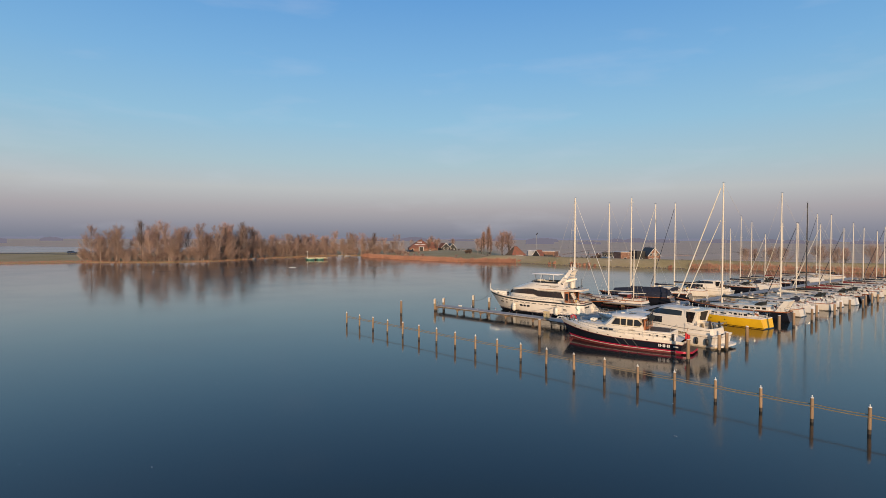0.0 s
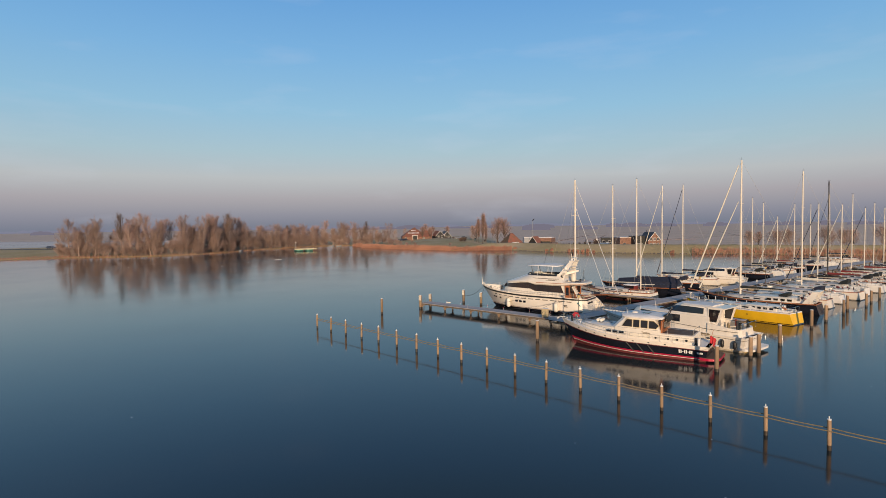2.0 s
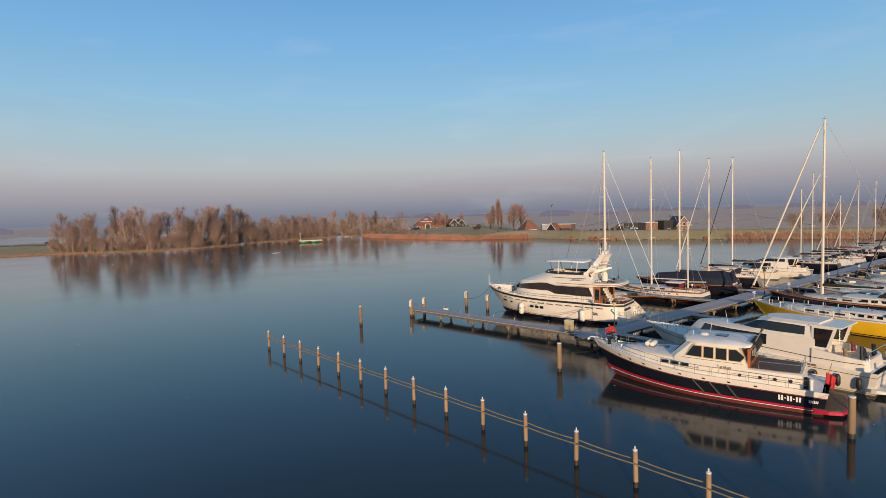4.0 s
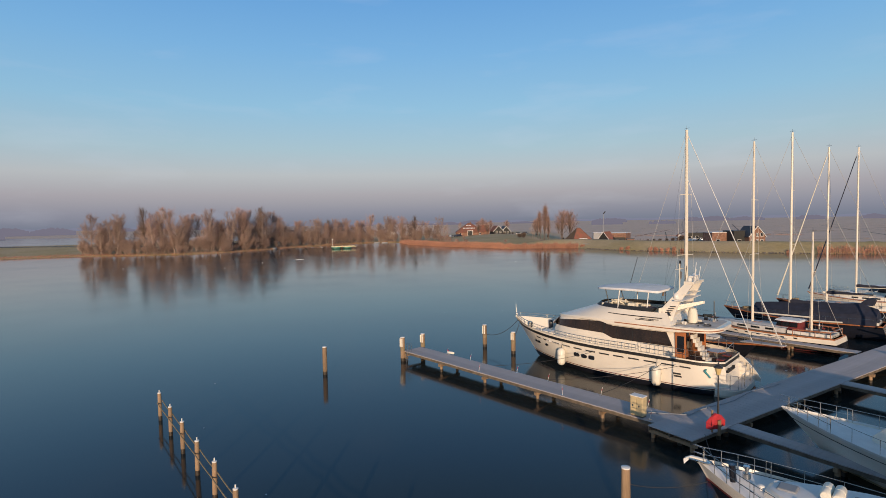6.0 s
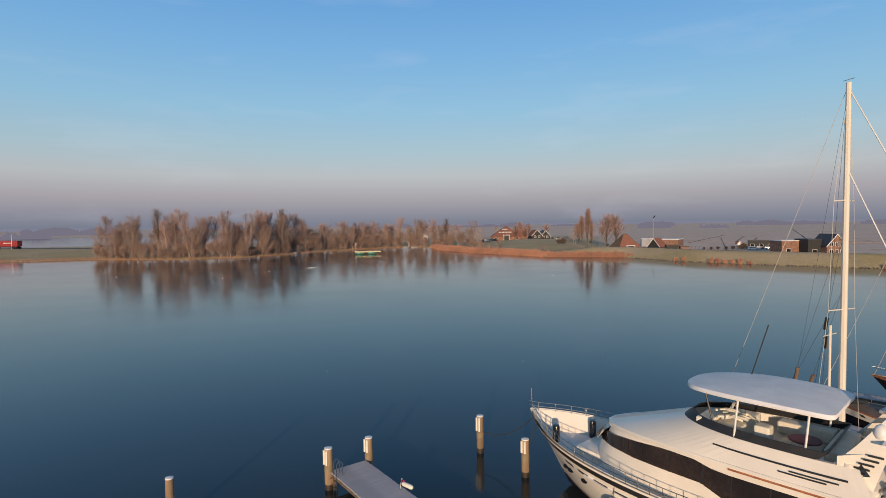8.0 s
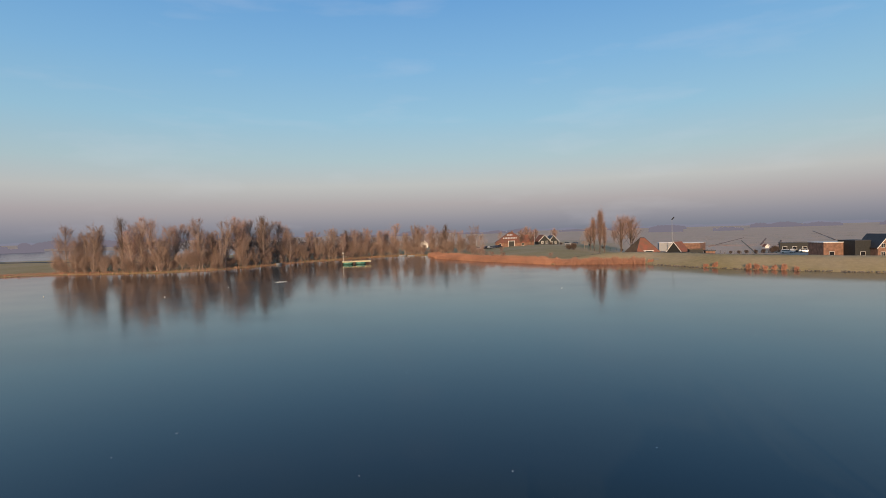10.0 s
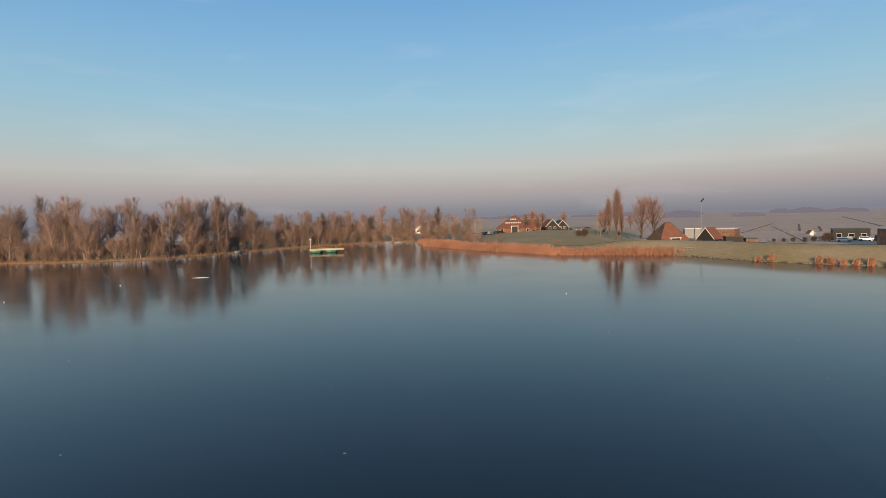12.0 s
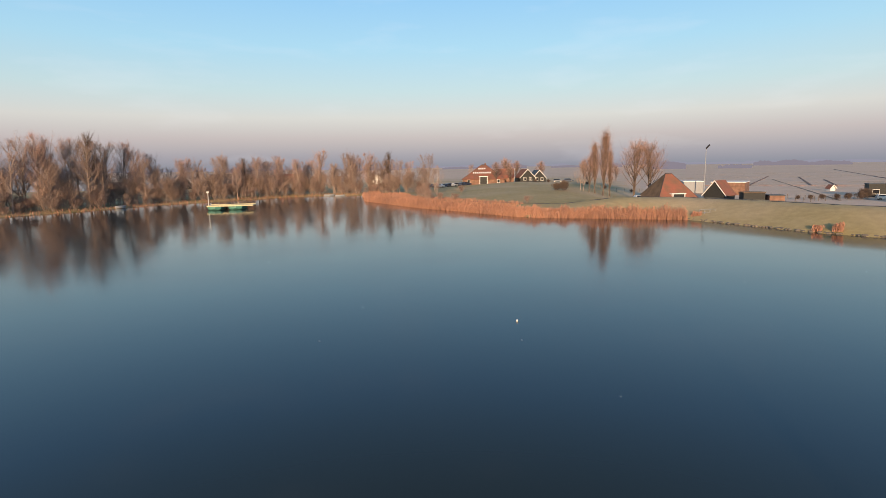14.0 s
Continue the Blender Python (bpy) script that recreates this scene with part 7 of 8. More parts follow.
TLAB = {"bush": "dense dark rounded bush behind the dike", "alder_a": "tall bare brown alder at the water's edge", "alder_b": "bare olive-brown alder on the lake bank", "alder_c": "tall forked bare tree on the lake bank", "alder_d": "tall many-stemmed bare tree on the lake bank", "slim": "slim dark bare tree among the waterside wood",
        "willow": "low bare willow leaning over the water", "poplar": "tall columnar bare poplar behind the dike", "broad": "broad bare tree behind the dike", "shrub_a": "low dark bare shrub on the bank", "shrub_b": "bare olive shrub on the bank"}
rt = random.Random(21)
SH = [Vector((*p, 0)) for p in SHORE[2:14] + [(-73.5, 339.0), (-61.0, 329.0)]]


def along_shore(q):
    """A place on the wooded western bank, q metres along it, and the way inland."""
    for a, b in zip(SH, SH[1:]):
        l = (b - a).length
        if q <= l:
            d = (b - a).normalized()
            return a + d * q, Vector((-d.y, d.x, 0))
        q -= l
    return SH[-1], Vector((0, 1, 0))


def set_tree(kind, x, y, scale, group):
    tree(kind, Matrix.Translation((x, y, gz(x, y) - 0.08)) @ Matrix.Rotation(rt.uniform(0, 6.28), 4, "Z") @ Matrix.Diagonal((scale * rt.uniform(0.9, 1.1), scale * rt.uniform(0.9, 1.1), scale, 1)), TLAB[kind], group)


wood = "trees of the waterside wood"
# the trees that stand out of the wood: metres along the bank, and height
TALL = [(68.5, 12.4), (71, 16.2), (77, 16.2), (83, 16.8), (94.5, 20.2), (97.5, 18.6), (101, 19.2), (106.5, 19.6), (112, 17.4), (121, 18.2), (124.5, 16.6), (135, 19.2), (138.5, 18.2), (142.5, 18.8), (151, 19.8),
        (155, 18.9), (160, 17.4), (164, 16.9), (169, 15.4), (176, 13.8), (182, 14.4), (189, 15.2), (197, 13.4), (202.5, 14.9), (206, 13.2), (209.5, 13.9), (214.5, 13.0), (220.5, 15.8), (225, 14.4), (230, 16.2), (234, 14.2), (238, 14.6), (244.5, 15.0), (248.5, 12.8)]
KINDS = ("alder_b", "alder_a", "alder_b", "alder_d", "slim", "alder_a", "alder_d", "alder_c", "alder_a", "alder_c", "alder_b", "alder_d", "alder_a", "alder_c", "slim", "alder_d", "alder_c", "alder_a")
for k, (q, hgt) in enumerate(TALL):
    p, inl = along_shore(q)
    p = p + inl * rt.uniform(3.5, 6.0)
    kind = KINDS[k % len(KINDS)]
    set_tree(kind, p.x, p.y, hgt * (0.92 if kind == "slim" else 1.03) / SPEC[kind][1], wood)
# lower growth between and behind them, thin where the water beyond shows through
for k in range(112):
    q = 69.0 + 182.0 * (k + rt.uniform(0, 0.9)) / 112
    if 87.5 < q < 90.5 or 115.0 < q < 117.5:
        continue
    near = min(TALL, key=lambda v: abs(v[0] - q))[1]
    p, inl = along_shore(q)
    p = p + inl * rt.choice((2.2, 5.0, 8.5, 12.0))
    kind = rt.choice(("alder_a", "alder_b", "alder_d", "alder_b", "alder_c", "alder_d"))
    set_tree(kind, p.x, p.y, near * rt.uniform(0.72, 1.02) / SPEC[kind][1], wood)
for k in range(40):
    q = 67.5 + 184.5 * (k + rt.uniform(0, 0.9)) / 40
    p, inl = along_shore(q)
    p = p + inl * rt.uniform(0.8, 3.2)
    set_tree("willow", p.x, p.y, rt.uniform(0.45, 0.9), wood)
brush = "shrubs on the bank"
for k in range(170):
    p, inl = along_shore(66.0 + 186.0 * (k + rt.uniform(0, 0.9)) / 170)
    q = p + inl * rt.uniform(0.6, 6.0)
    set_tree(rt.choice(("shrub_a", "shrub_b", "shrub_b")), q.x, q.y, rt.uniform(0.6, 1.3), brush)
for x, y, s in ((-48.9, 301.0, 0.9), (-51.8, 306.5, 1.1), (-44.9, 297.5, 0.7), (-55.6, 312.9, 1.0), (-58.3, 320.2, 0.9), (-39.8, 294.1, 0.6), (-21.1, 284.8, 0.55), (-62.5, 340.4, 1.1), (-66.2, 343.6, 1.2), (-46.1, 323.7, 0.7)):
    set_tree("shrub_a", x, y, s, brush)
for kind, x, y, s in (("alder_b", -58.5, 338.5, 0.72), ("alder_d", -62.5, 342.0, 0.78), ("alder_b", -66.5, 345.5, 0.74), ("willow", -57.0, 334.0, 0.8), ("willow", -61.0, 336.5, 0.9)):
    set_tree(kind, x, y, s, wood)
village = "trees by the farms"
FARM, INN, EAST = [], [], []
FARM += [("poplar", -5.3, 317.2, 0.98), ("poplar", -7.4, 319.6, 0.80), ("poplar", -3.4, 321.6, 0.76), ("broad", 3.1, 325.2, 0.92), ("broad", 7.0, 327.7, 1.0), ("alder_b", -10.9, 323.5, 0.6), ("broad", -9.0, 321.0, 0.64), ("bush", -15.6, 317.0, 0.75), ("bush", -17.7, 318.7, 0.8)]
INN += [("broad", -48.5, 390.5, 0.55), ("broad", -43.4, 395.0, 0.5), ("bush", -26.2, 384.7, 0.48), ("bush", -20.1, 379.9, 0.42), ("bush", -32.1, 391.5, 0.48), ("bush", -11.0, 368.1, 0.42), ("bush", -4.8, 363.4, 0.48), ("bush", 3.7, 358.8, 0.42), ("bush", 13.4, 356.2, 0.48), ("broad", -44.2, 418.3, 0.62), ("broad", -49.8, 421.9, 0.72), ("alder_a", -63.6, 410.7, 0.55), ("broad", -34.2, 427.2, 0.6), ("broad", -15.6, 459.2, 0.6), ("broad", 0.7, 471.6, 0.55)]
EAST += [("bush", 43.8, 328.9, 0.45), ("bush", 46.7, 328.3, 0.5), ("bush", 49.6, 329.2, 0.55), ("bush", 52.5, 328.3, 0.6), ("bush", 55.4, 329.3, 0.65), ("bush", 58.0, 329.5, 0.8), ("bush", 59.9, 331.8, 1.05), ("shrub_b", 100.3, 235.2, 1.1), ("shrub_b", 113.6, 232.4, 1.3), ("shrub_b", 124.6, 228.2, 1.4), ("shrub_b", 141.4, 224.2, 1.5), ("shrub_b", 154.3, 219.9, 1.3), ("broad", 117.8, 266.5, 0.5), ("broad", 148.5, 252.2, 0.55), ("shrub_b", 108.3, 233.3, 1.2), ("shrub_b", 130.2, 227.3, 1.3)]
for kind, x, y, s in FARM + INN + EAST:
    set_tree(kind, x, y, s, village)


# ---- reeds ----
def reed_bed(name, path, back, front, density, hmin, hmax, label, seed, mat="reed"):
    rng = np.random.default_rng(seed)
    S, Hh = [], []
    path = [np.array(p, float) for p in path]
    for a, b in zip(path, path[1:]):
        l = np.linalg.norm(b - a)
        d = (b - a) / l
        n2 = np.array([-d[1], d[0]])
        n = int(l * density)
        t, o = rng.uniform(0, l, n), rng.uniform(-front, back, n)
        clump = 0.75 + 0.25 * np.sin(t * 1.7 + a[0]) * np.sin(t * 0.53 + 1.3)
        q = a + d * t[:, None] + n2 * o[:, None]
        S.append(q), Hh.append(rng.uniform(hmin, hmax, n) * clump)
    S, Hh = np.concatenate(S), np.concatenate(Hh)
    z = np.maximum(ground_height(S)[0], -0.1)
    base = np.column_stack([S, z - 0.05])
    D = rng.normal(0, 0.10, (len(S), 3))
    D[:, 2] = 1
    D /= np.linalg.norm(D, axis=1)[:, None]
    V = twig_cloud(rng, base, D, Hh, 0.035)
    # feathered heads
    k = rng.random(len(S)) < 0.55
    top = base[k] + D[k] * Hh[k][:, None]
    V2 = twig_cloud(rng, top, np.column_stack([rng.normal(0, 0.5, (k.sum(), 2)), -np.ones(k.sum())]), np.full(k.sum(), 0.45), 0.05)
    return tagged(new(name, tri_mesh(name, np.concatenate([V, V2]), mat)), label, "reeds", kind="stuff")


reed_bed("reed_bed", [(-82.0, 338.5), (-72.5, 321.0), (-68.8, 311.5), (-54.5, 298.0), (-43.8, 287.6), (-33.5, 281.2), (-18.1, 269.0), (-6.1, 268.7), (9.0, 268.1)], 2.6, 3.2, 210, 0.8, 1.75, "dense dry orange reeds along the lake shore", 31)
reed_bed("reed_bed", [(-78.0, 338.0), (-69.0, 322.0), (-65.5, 312.3), (-52.5, 300.6), (-43.6, 291.5), (-34.9, 285.5), (-25.5, 278.4)], 7.0, 0.5, 90, 0.3, 0.95, "low reddish reeds spreading inland from the shore", 36)
reed_bed("reed_bed", [(-310, 182.5), (-245, 196.5), (-212, 214.5), (-190, 231.5), (-165, 234.5)], 3.0, 0.8, 30, 0.3, 0.9, "low reddish reeds along the western bank", 33)
reed_bed("reed_bed", [(-165, 234.5), (-148, 239.5), (-134, 251.5), (-128.3, 268.4), (-125.8, 291.8), (-114.3, 314.8), (-108.3, 330.4), (-98.4, 340.0), (-87.5, 341.6)], 1.8, 0.6, 14, 0.3, 0.9, "patchy dry reeds below the waterside trees", 34)
reed_bed("reed_bed", [(74.7, 225.2), (95.5, 218.0), (115.7, 209.8), (163.5, 195.9), (235, 165.5)], 4.0, 1.5, 80, 0.7, 1.9, "dense reddish reeds on the far bank", 35)
for k, (x, y, w) in enumerate(((23.2, 250.5, 0.7), (25.2, 249.3, 0.7), (32.0, 244.3, 0.6), (33.7, 243.5, 0.7), (35.3, 242.6, 0.6), (37.0, 241.6, 0.6), (38.9, 240.7, 0.6), (41.1, 239.3, 0.5), (10.5, 267.2, 0.9), (68.3, 227.7, 0.8))):
    reed_bed("reed_clump", [(x - w * 0.7, y + w * 0.45), (x + w * 0.7, y - w * 0.45)], 0.5, 0.5, 200, 0.6, 1.3, "tuft of dry orange reeds at the stone edge", 40 + k)


# ---- bank edge and road ----
def ribbon(name, path, w, dz, mat, label, category, hgt=0.0):
    bm = B()
    path = [Vector((*p, 0)) for p in path]
    rings = []
    for i, p in enumerate(path):
        d = (path[min(i + 1, len(path) - 1)] - path[max(i - 1, 0)]).normalized()
        n = Vector((-d.y, d.x, 0)) * w / 2
        z = gz(p.x, p.y) + dz
        rings.append([p - n + Vector((0, 0, z)), p + n + Vector((0, 0, z)), p + n + Vector((0, 0, z - 0.3 - hgt)), p - n + Vector((0, 0, z - 0.3 - hgt))])
    skin(bm, rings)
    return solid(name, bm, mat, label, category, kind="structure")


def fine(path, step=3.0):
    out = []
    for a, b in zip(path, path[1:]):
        a, b = Vector(a), Vector(b)
        n = max(1, int((b - a).length / step))
        out += [tuple(a.lerp(b, i / n)) for i in range(n)]
    return out + [tuple(path[-1])]


edge = fine([(9.0, 266.8), (14.8, 259.7), (21.9, 251.1), (28.8, 245.9), (47.2, 236.1), (74.7, 225.1), (115.7, 209.7)], 1.4)
bm = B()
re = random.Random(8)
for (xa, ya), (xb, yb) in zip(edge, edge[1:]):
    for k in range(3):
        t = (k + re.random() * 0.6) / 3
        x, y = xa + (xb - xa) * t + re.uniform(-0.25, 0.25), ya + (yb - ya) * t + re.uniform(-0.25, 0.25)
        s = re.uniform(0.16, 0.34)
        v = bmesh.ops.create_icosphere(bm, subdivisions=1, radius=s, matrix=Matrix.Translation((x, y, 0.08)) @ Matrix.Rotation(re.random() * 6, 4, "Z") @ Matrix.Diagonal((1.5, 1, 0.7, 1)))["verts"]
        for q in v:
            q.co += Vector((re.uniform(-1, 1), re.uniform(-1, 1), re.uniform(-1, 1))) * s * 0.2
solid("bank_stones", bm, "stone", "rough grey stones along the foot of the dike", "stones", kind="stuff")
ribbon("dike_path", fine([(-35.7, 292.1), (-13.6, 281.5), (9.7, 281.6), (19.9, 272.5), (31.5, 260.0), (54.4, 249.5), (82.0, 238.8), (138.8, 219.2)], 4.0), 1.0, 0.03, "asphalt", "narrow path along the dike's crest", "path")
ribbon("road", fine([(-700, 256), (-297.5, 255.9), (-253.7, 265.4), (-222.6, 271.3), (-193.5, 282.8), (-174.9, 307.5), (-150.4, 354.0)], 6.0), 7.0, 0.05, "asphalt", "asphalt road on the western dike", "road")

# ditches and furrows in the polder
for k, (a, b, w) in enumerate((((69.2, 358.0), (310.9, 604.9), 1.6), ((52.0, 324.7), (83.7, 506.7), 0.9), ((106.6, 331.0), (686.8, 446.2), 1.4), ((45.3, 442.5), (456.3, 563.0), 1.2), ((158.9, 337.1), (270.6, 692.0), 0.9), ((23.7, 527.9), (609.2, 737.9), 1.4), ((268.7, 303.3), (901.9, 700.4), 1.5), ((64.5, 639.4), (808.7, 931.1), 1.6))):
    ribbon("ditch", fine([a, b], 12.0), w * 0.7, 0.06, "ditch", "dark ditch across the frosted pasture", "ditch")


rf = random.Random(12)
fence_first = None
for (xa, ya), (xb, yb) in (((39.2, 314.9), (71.8, 345.8)), ((46.1, 324.0), (27.8, 374.0)), ((-11.4, 347.0), (16.8, 372.5))):
    n = int(math.hypot(xb - xa, yb - ya) / 3.2)
    for i in range(n + 1):
        x, y = xa + (xb - xa) * i / n, ya + (yb - ya) * i / n
        m = pose(x, y, gz(x, y) - 0.1, rf.uniform(-3, 3), rf.uniform(-3, 3), rf.uniform(0, 360))
        if fence_first is None:
            bm = B()
            tube(bm, [(0, 0, 0), (0, 0, 1.35)], 0.07, 6, 0.06)
            fence_first = solid("pasture_post", bm, "beam", "weathered wooden post of a pasture fence", "fence post", m, "pasture fence posts")
        else:
            copy_thing(fence_first, m)


# ---- buildings ----
def farmhouse(x, y, half, wall_h, apex, deg, label, roofmat="tile_red", sidemat="thatch", text=False):
    z0 = gz(x, y) - 0.1
    t = thing("farmhouse", at(x, y, z0, deg), label, "house")
    bm = B()
    box(bm, -half + 0.4, half - 0.4, -half + 0.4, half - 0.4, 0, wall_h)
    part("wall", bm, "brick", t)
    top = apex - z0
    c = [(-half, -half, wall_h), (half, -half, wall_h), (half, half, wall_h), (-half, half, wall_h)]
    r = [(-0.8, 0, top), (0.8, 0, top)]
    for (a, b, pk), mat in ((((0), 1, (r[1], r[0])), roofmat), ((2, 3, (r[0], r[1])), roofmat), ((1, 2, (r[1],)), sidemat), ((3, 0, (r[0],)), sidemat)):
        bm = B()
        slab(bm, [c[a], c[b], *pk], 0.09)
        part("roof", bm, mat, t)
    bm = B()
    tube(bm, [r[0], r[1]], 0.16, 6)
    for a, b in ((0, 0), (1, 1), (2, 1), (3, 0)):
        tube(bm, [c[a], r[b]], 0.11, 5)
    part("ridge", bm, "tile_dark", t)
    # dormer door with white frame in the front slope
    bm = B()
    box(bm, -1.5, 1.5, -half - 0.05, -half + 1.6, 0, wall_h + 1.0)
    d = part("barn_door", bm, "blackwood", t)
    bm = B()
    for x0, x1, zz0, zz1 in ((-1.65, -1.45, 0, wall_h + 1.0), (1.45, 1.65, 0, wall_h + 1.0), (-1.9, 1.9, wall_h + 1.0, wall_h + 1.22)):
        box(bm, x0, x1, -half - 0.14, -half + 1.4, zz0, zz1)
    part("frame", bm, "white", d)
    for k in (-2, 2):
        bm = B()
        box(bm, k * half * 0.34 - 0.5, k * half * 0.34 + 0.5, -half + 0.33, -half + 0.42, 0.8, min(2.0, wall_h - 0.2))
        w = part("window", bm, "glass", t)
        bm = B()
        box(bm, k * half * 0.34 - 0.6, k * half * 0.34 + 0.6, -half + 0.36, -half + 0.43, 0.7, min(2.1, wall_h - 0.1))
        part("window_frame", bm, "white", w)
    bm = B()
    box(bm, 0.4, 1.1, 0.3, 1.0, top - 1.2, top + 0.7)
    if half > 6:
        part("chimney", bm, "brick", t)
    if text:
        slope = (top - wall_h) / half
        for yy, n, w0 in ((-half * 0.62, 9, half * 0.85), (-half * 0.34, 4, half * 0.36)):
            for k in range(n):
                xx = -w0 / 2 + w0 * k / n - 0.6
                bm = B()
                zz = wall_h + (yy + half) * slope
                slab(bm, [(xx, yy, zz + 0.12), (xx + w0 / n * 0.72, yy, zz + 0.12), (xx + w0 / n * 0.72, yy + 0.9, zz + 0.12 + 0.9 * slope), (xx, yy + 0.9, zz + 0.12 + 0.9 * slope)], 0.03)
                part("roof_lettering_bar", bm, "white", t)
    return t


def gable_house(x, y, w, l, wall_h, ridge, deg, label, wallmat="brick", roofmat="tile_red", trim="white", windows=2, floors=1, name="house", frontmat=None):
    """Gable towards -y; w across, l deep."""
    z0 = gz(x, y) - 0.1
    t = thing(name, at(x, y, z0, deg), label, "house")
    bm = B()
    skin(bm, [[(-w / 2, yy, 0), (w / 2, yy, 0), (w / 2, yy, wall_h), (0, yy, ridge), (-w / 2, yy, wall_h)] for yy in (0, l)])
    part("wall", bm, wallmat, t)
    if frontmat:
        bm = B()
        skin(bm, [[(-w / 2, yy, 0.0), (w / 2, yy, 0.0), (w / 2, yy, wall_h), (0, yy, ridge), (-w / 2, yy, wall_h)] for yy in (-0.08, -0.004)])
        part("front_boarding", bm, frontmat, t)
    k = (ridge - wall_h) / (w / 2)
    for side in (1, -1):
        bm = B()
        e = 0.35
        q = [(side * (w / 2 + e), -0.3, wall_h - e * k + 0.1), (side * (w / 2 + e), l + 0.3, wall_h - e * k + 0.1), (0, l + 0.3, ridge + 0.1), (0, -0.3, ridge + 0.1)]
        slab(bm, q, 0.07)
        part("roof", bm, roofmat, t)
        bm = B()
        slab(bm, [(side * (w / 2 + e), -0.36, wall_h - e * k - 0.12), (side * (w / 2 + e), -0.36, wall_h - e * k + 0.2), (0, -0.36, ridge + 0.2), (0, -0.36, ridge - 0.12)], 0.05)
        part("verge_board", bm, trim, t)
    for f in range(floors):
        for i in range(windows):
            cx = (i - (windows - 1) / 2) * w / (windows + 0.6)
            cz = 1.5 + 2.6 * f
            bm = B()
            box(bm, cx - 0.62, cx + 0.62, -0.13, -0.02, cz - 0.7, cz + 0.75)
            fr = part("window_frame", bm, trim, t)
            for sx in (-1, 1):
                bm = B()
                box(bm, cx + sx * 0.29 - 0.23, cx + sx * 0.29 + 0.23, -0.15, -0.05, cz - 0.6, cz + 0.65)
                part("pane", bm, "glass", fr)
    return t


def flat_block(x, y, w, d, hgt, deg, label, mat="grey", windows=3, roofmat="frost_deck", name="building"):
    z0 = gz(x, y) - 0.1
    t = thing(name, at(x, y, z0, deg), label, "building")
    bm = B()
    box(bm, -w / 2, w / 2, 0, d, 0, hgt)
    part("wall", bm, mat, t)
    bm = B()
    box(bm, -w / 2 - 0.15, w / 2 + 0.15, -0.15, d + 0.15, hgt + 0.004, hgt + 0.22)
    part("roof", bm, roofmat, t)
    for i in range(windows):
        cx = (i + 0.5) * w / windows - w / 2
        hw = min(0.7, w / windows * 0.3)
        bm = B()
        box(bm, cx - hw - 0.08, cx + hw + 0.08, -0.08, 0.02, 1.0, 2.25)
        fr = part("window_frame", bm, "white", t)
        bm = B()
        box(bm, cx - hw, cx + hw, -0.11, -0.02, 1.08, 2.17)
        part("pane", bm, "glass", fr)
    return t


farmhouse(10.6, 315.4, 5.2, 1.5, 6.95, 24, "pyramid-roofed farmhouse with red tiles and white barn door")
gable_house(22.6, 321.5, 5.6, 5.6, 1.8, 5.3, -34, "black boarded barn with white gable boards and red roof", "blackwood", "tile_red", windows=0, name="barn")
flat_block(31.7, 352.7, 9.5, 12.0, 3.8, -18, "orange brick shed with bright flat roof", "brick", 0)
flat_block(23.2, 361.5, 6.0, 8.0, 3.8, 0, "low grey outbuilding with pale roof", "grey", 0)
flat_block(28.6, 307.4, 4.6, 3.0, 2.9, 6, "small dark boarded shed behind the dike", "blackwood", 0, "thatch")
flat_block(33.2, 306.9, 3.2, 2.6, 2.3, 6, "low brick shed behind the dike", "brick", 0, "tile_dark")
gable_house(79.3, 288.4, 6.6, 9.0, 3.6, 7.5, 14, "red brick house with white gable boards and dark roof", "brick", "tile_dark", windows=3, floors=2)
flat_block(68.6, 294.4, 9.5, 9.0, 5.0, 10, "flat-roofed brick workshop with white cornice", "brick", 2)
flat_block(73.2, 290.0, 4.6, 8.0, 5.6, 14, "dark clad stair tower of the brick house", "blackwood", 1, "tile_dark")
flat_block(68.3, 338.0, 10.0, 5.0, 3.6, -10, "dark container office behind the dike", "blackwood", 3, "tile_dark")
farmhouse(-55.5, 399.0, 9.2, 2.2, 10.0, 12, "large pyramid-roofed inn with pale lettering on red tiles", text=True, sidemat="tile_red")
gable_house(-37.5, 407.1, 6.5, 12.0, 2.2, 5.6, 20, "dark boarded house with white gable boards beside the inn", "blackwood", "tile_red", windows=2)
gable_house(-32.8, 410.5, 6.0, 10.0, 2.0, 5.4, 20, "second dark boarded house with white gable boards", "blackwood", "tile_dark", windows=2)
gable_house(-44.0, 409.2, 8.5, 7.0, 2.4, 6.0, 100, "red-roofed wing between the inn and the boarded houses", "brick", "tile_red", windows=2)
gable_house(-118.2, 428.3, 5.2, 8.0, 2.7, 5.1, 20, "white plastered house glimpsed behind the trees", "white", "tile_dark", windows=2)
gable_house(-191.3, 372.6, 8.4, 10.0, 2.7, 7.1, 50, "dark-roofed house with white gable trim behind the trees", "blackwood", "tile_dark", windows=2)
gable_house(-158.6, 374.3, 7.0, 10.0, 2.8, 6.4, 30, "dark boarded house glimpsed behind the waterside trees", "blackwood", "tile_dark", windows=2)
gable_house(-140.8, 390.6, 8.0, 9.0, 2.8, 6.2, 100, "grey house glimpsed behind the waterside trees", "grey", "tile_red", windows=2)
gable_house(-177.5, 377.4, 4.5, 8.0, 3.1, 6.7, 38, "narrow sandy brick gable house behind the waterside trees", "brick", "tile_dark", windows=2, floors=2)
gable_house(-169.5, 379.7, 6.5, 9.0, 2.8, 6.6, 125, "long low house with white window frames behind the trees", "brick", "tile_dark", windows=2)
low_house = gable_house(-159.2, 392.3, 8.0, 9.0, 2.6, 6.0, 30, "low house with a tall white chimney behind the trees", "brick", "tile_red", windows=3)
bm = B()
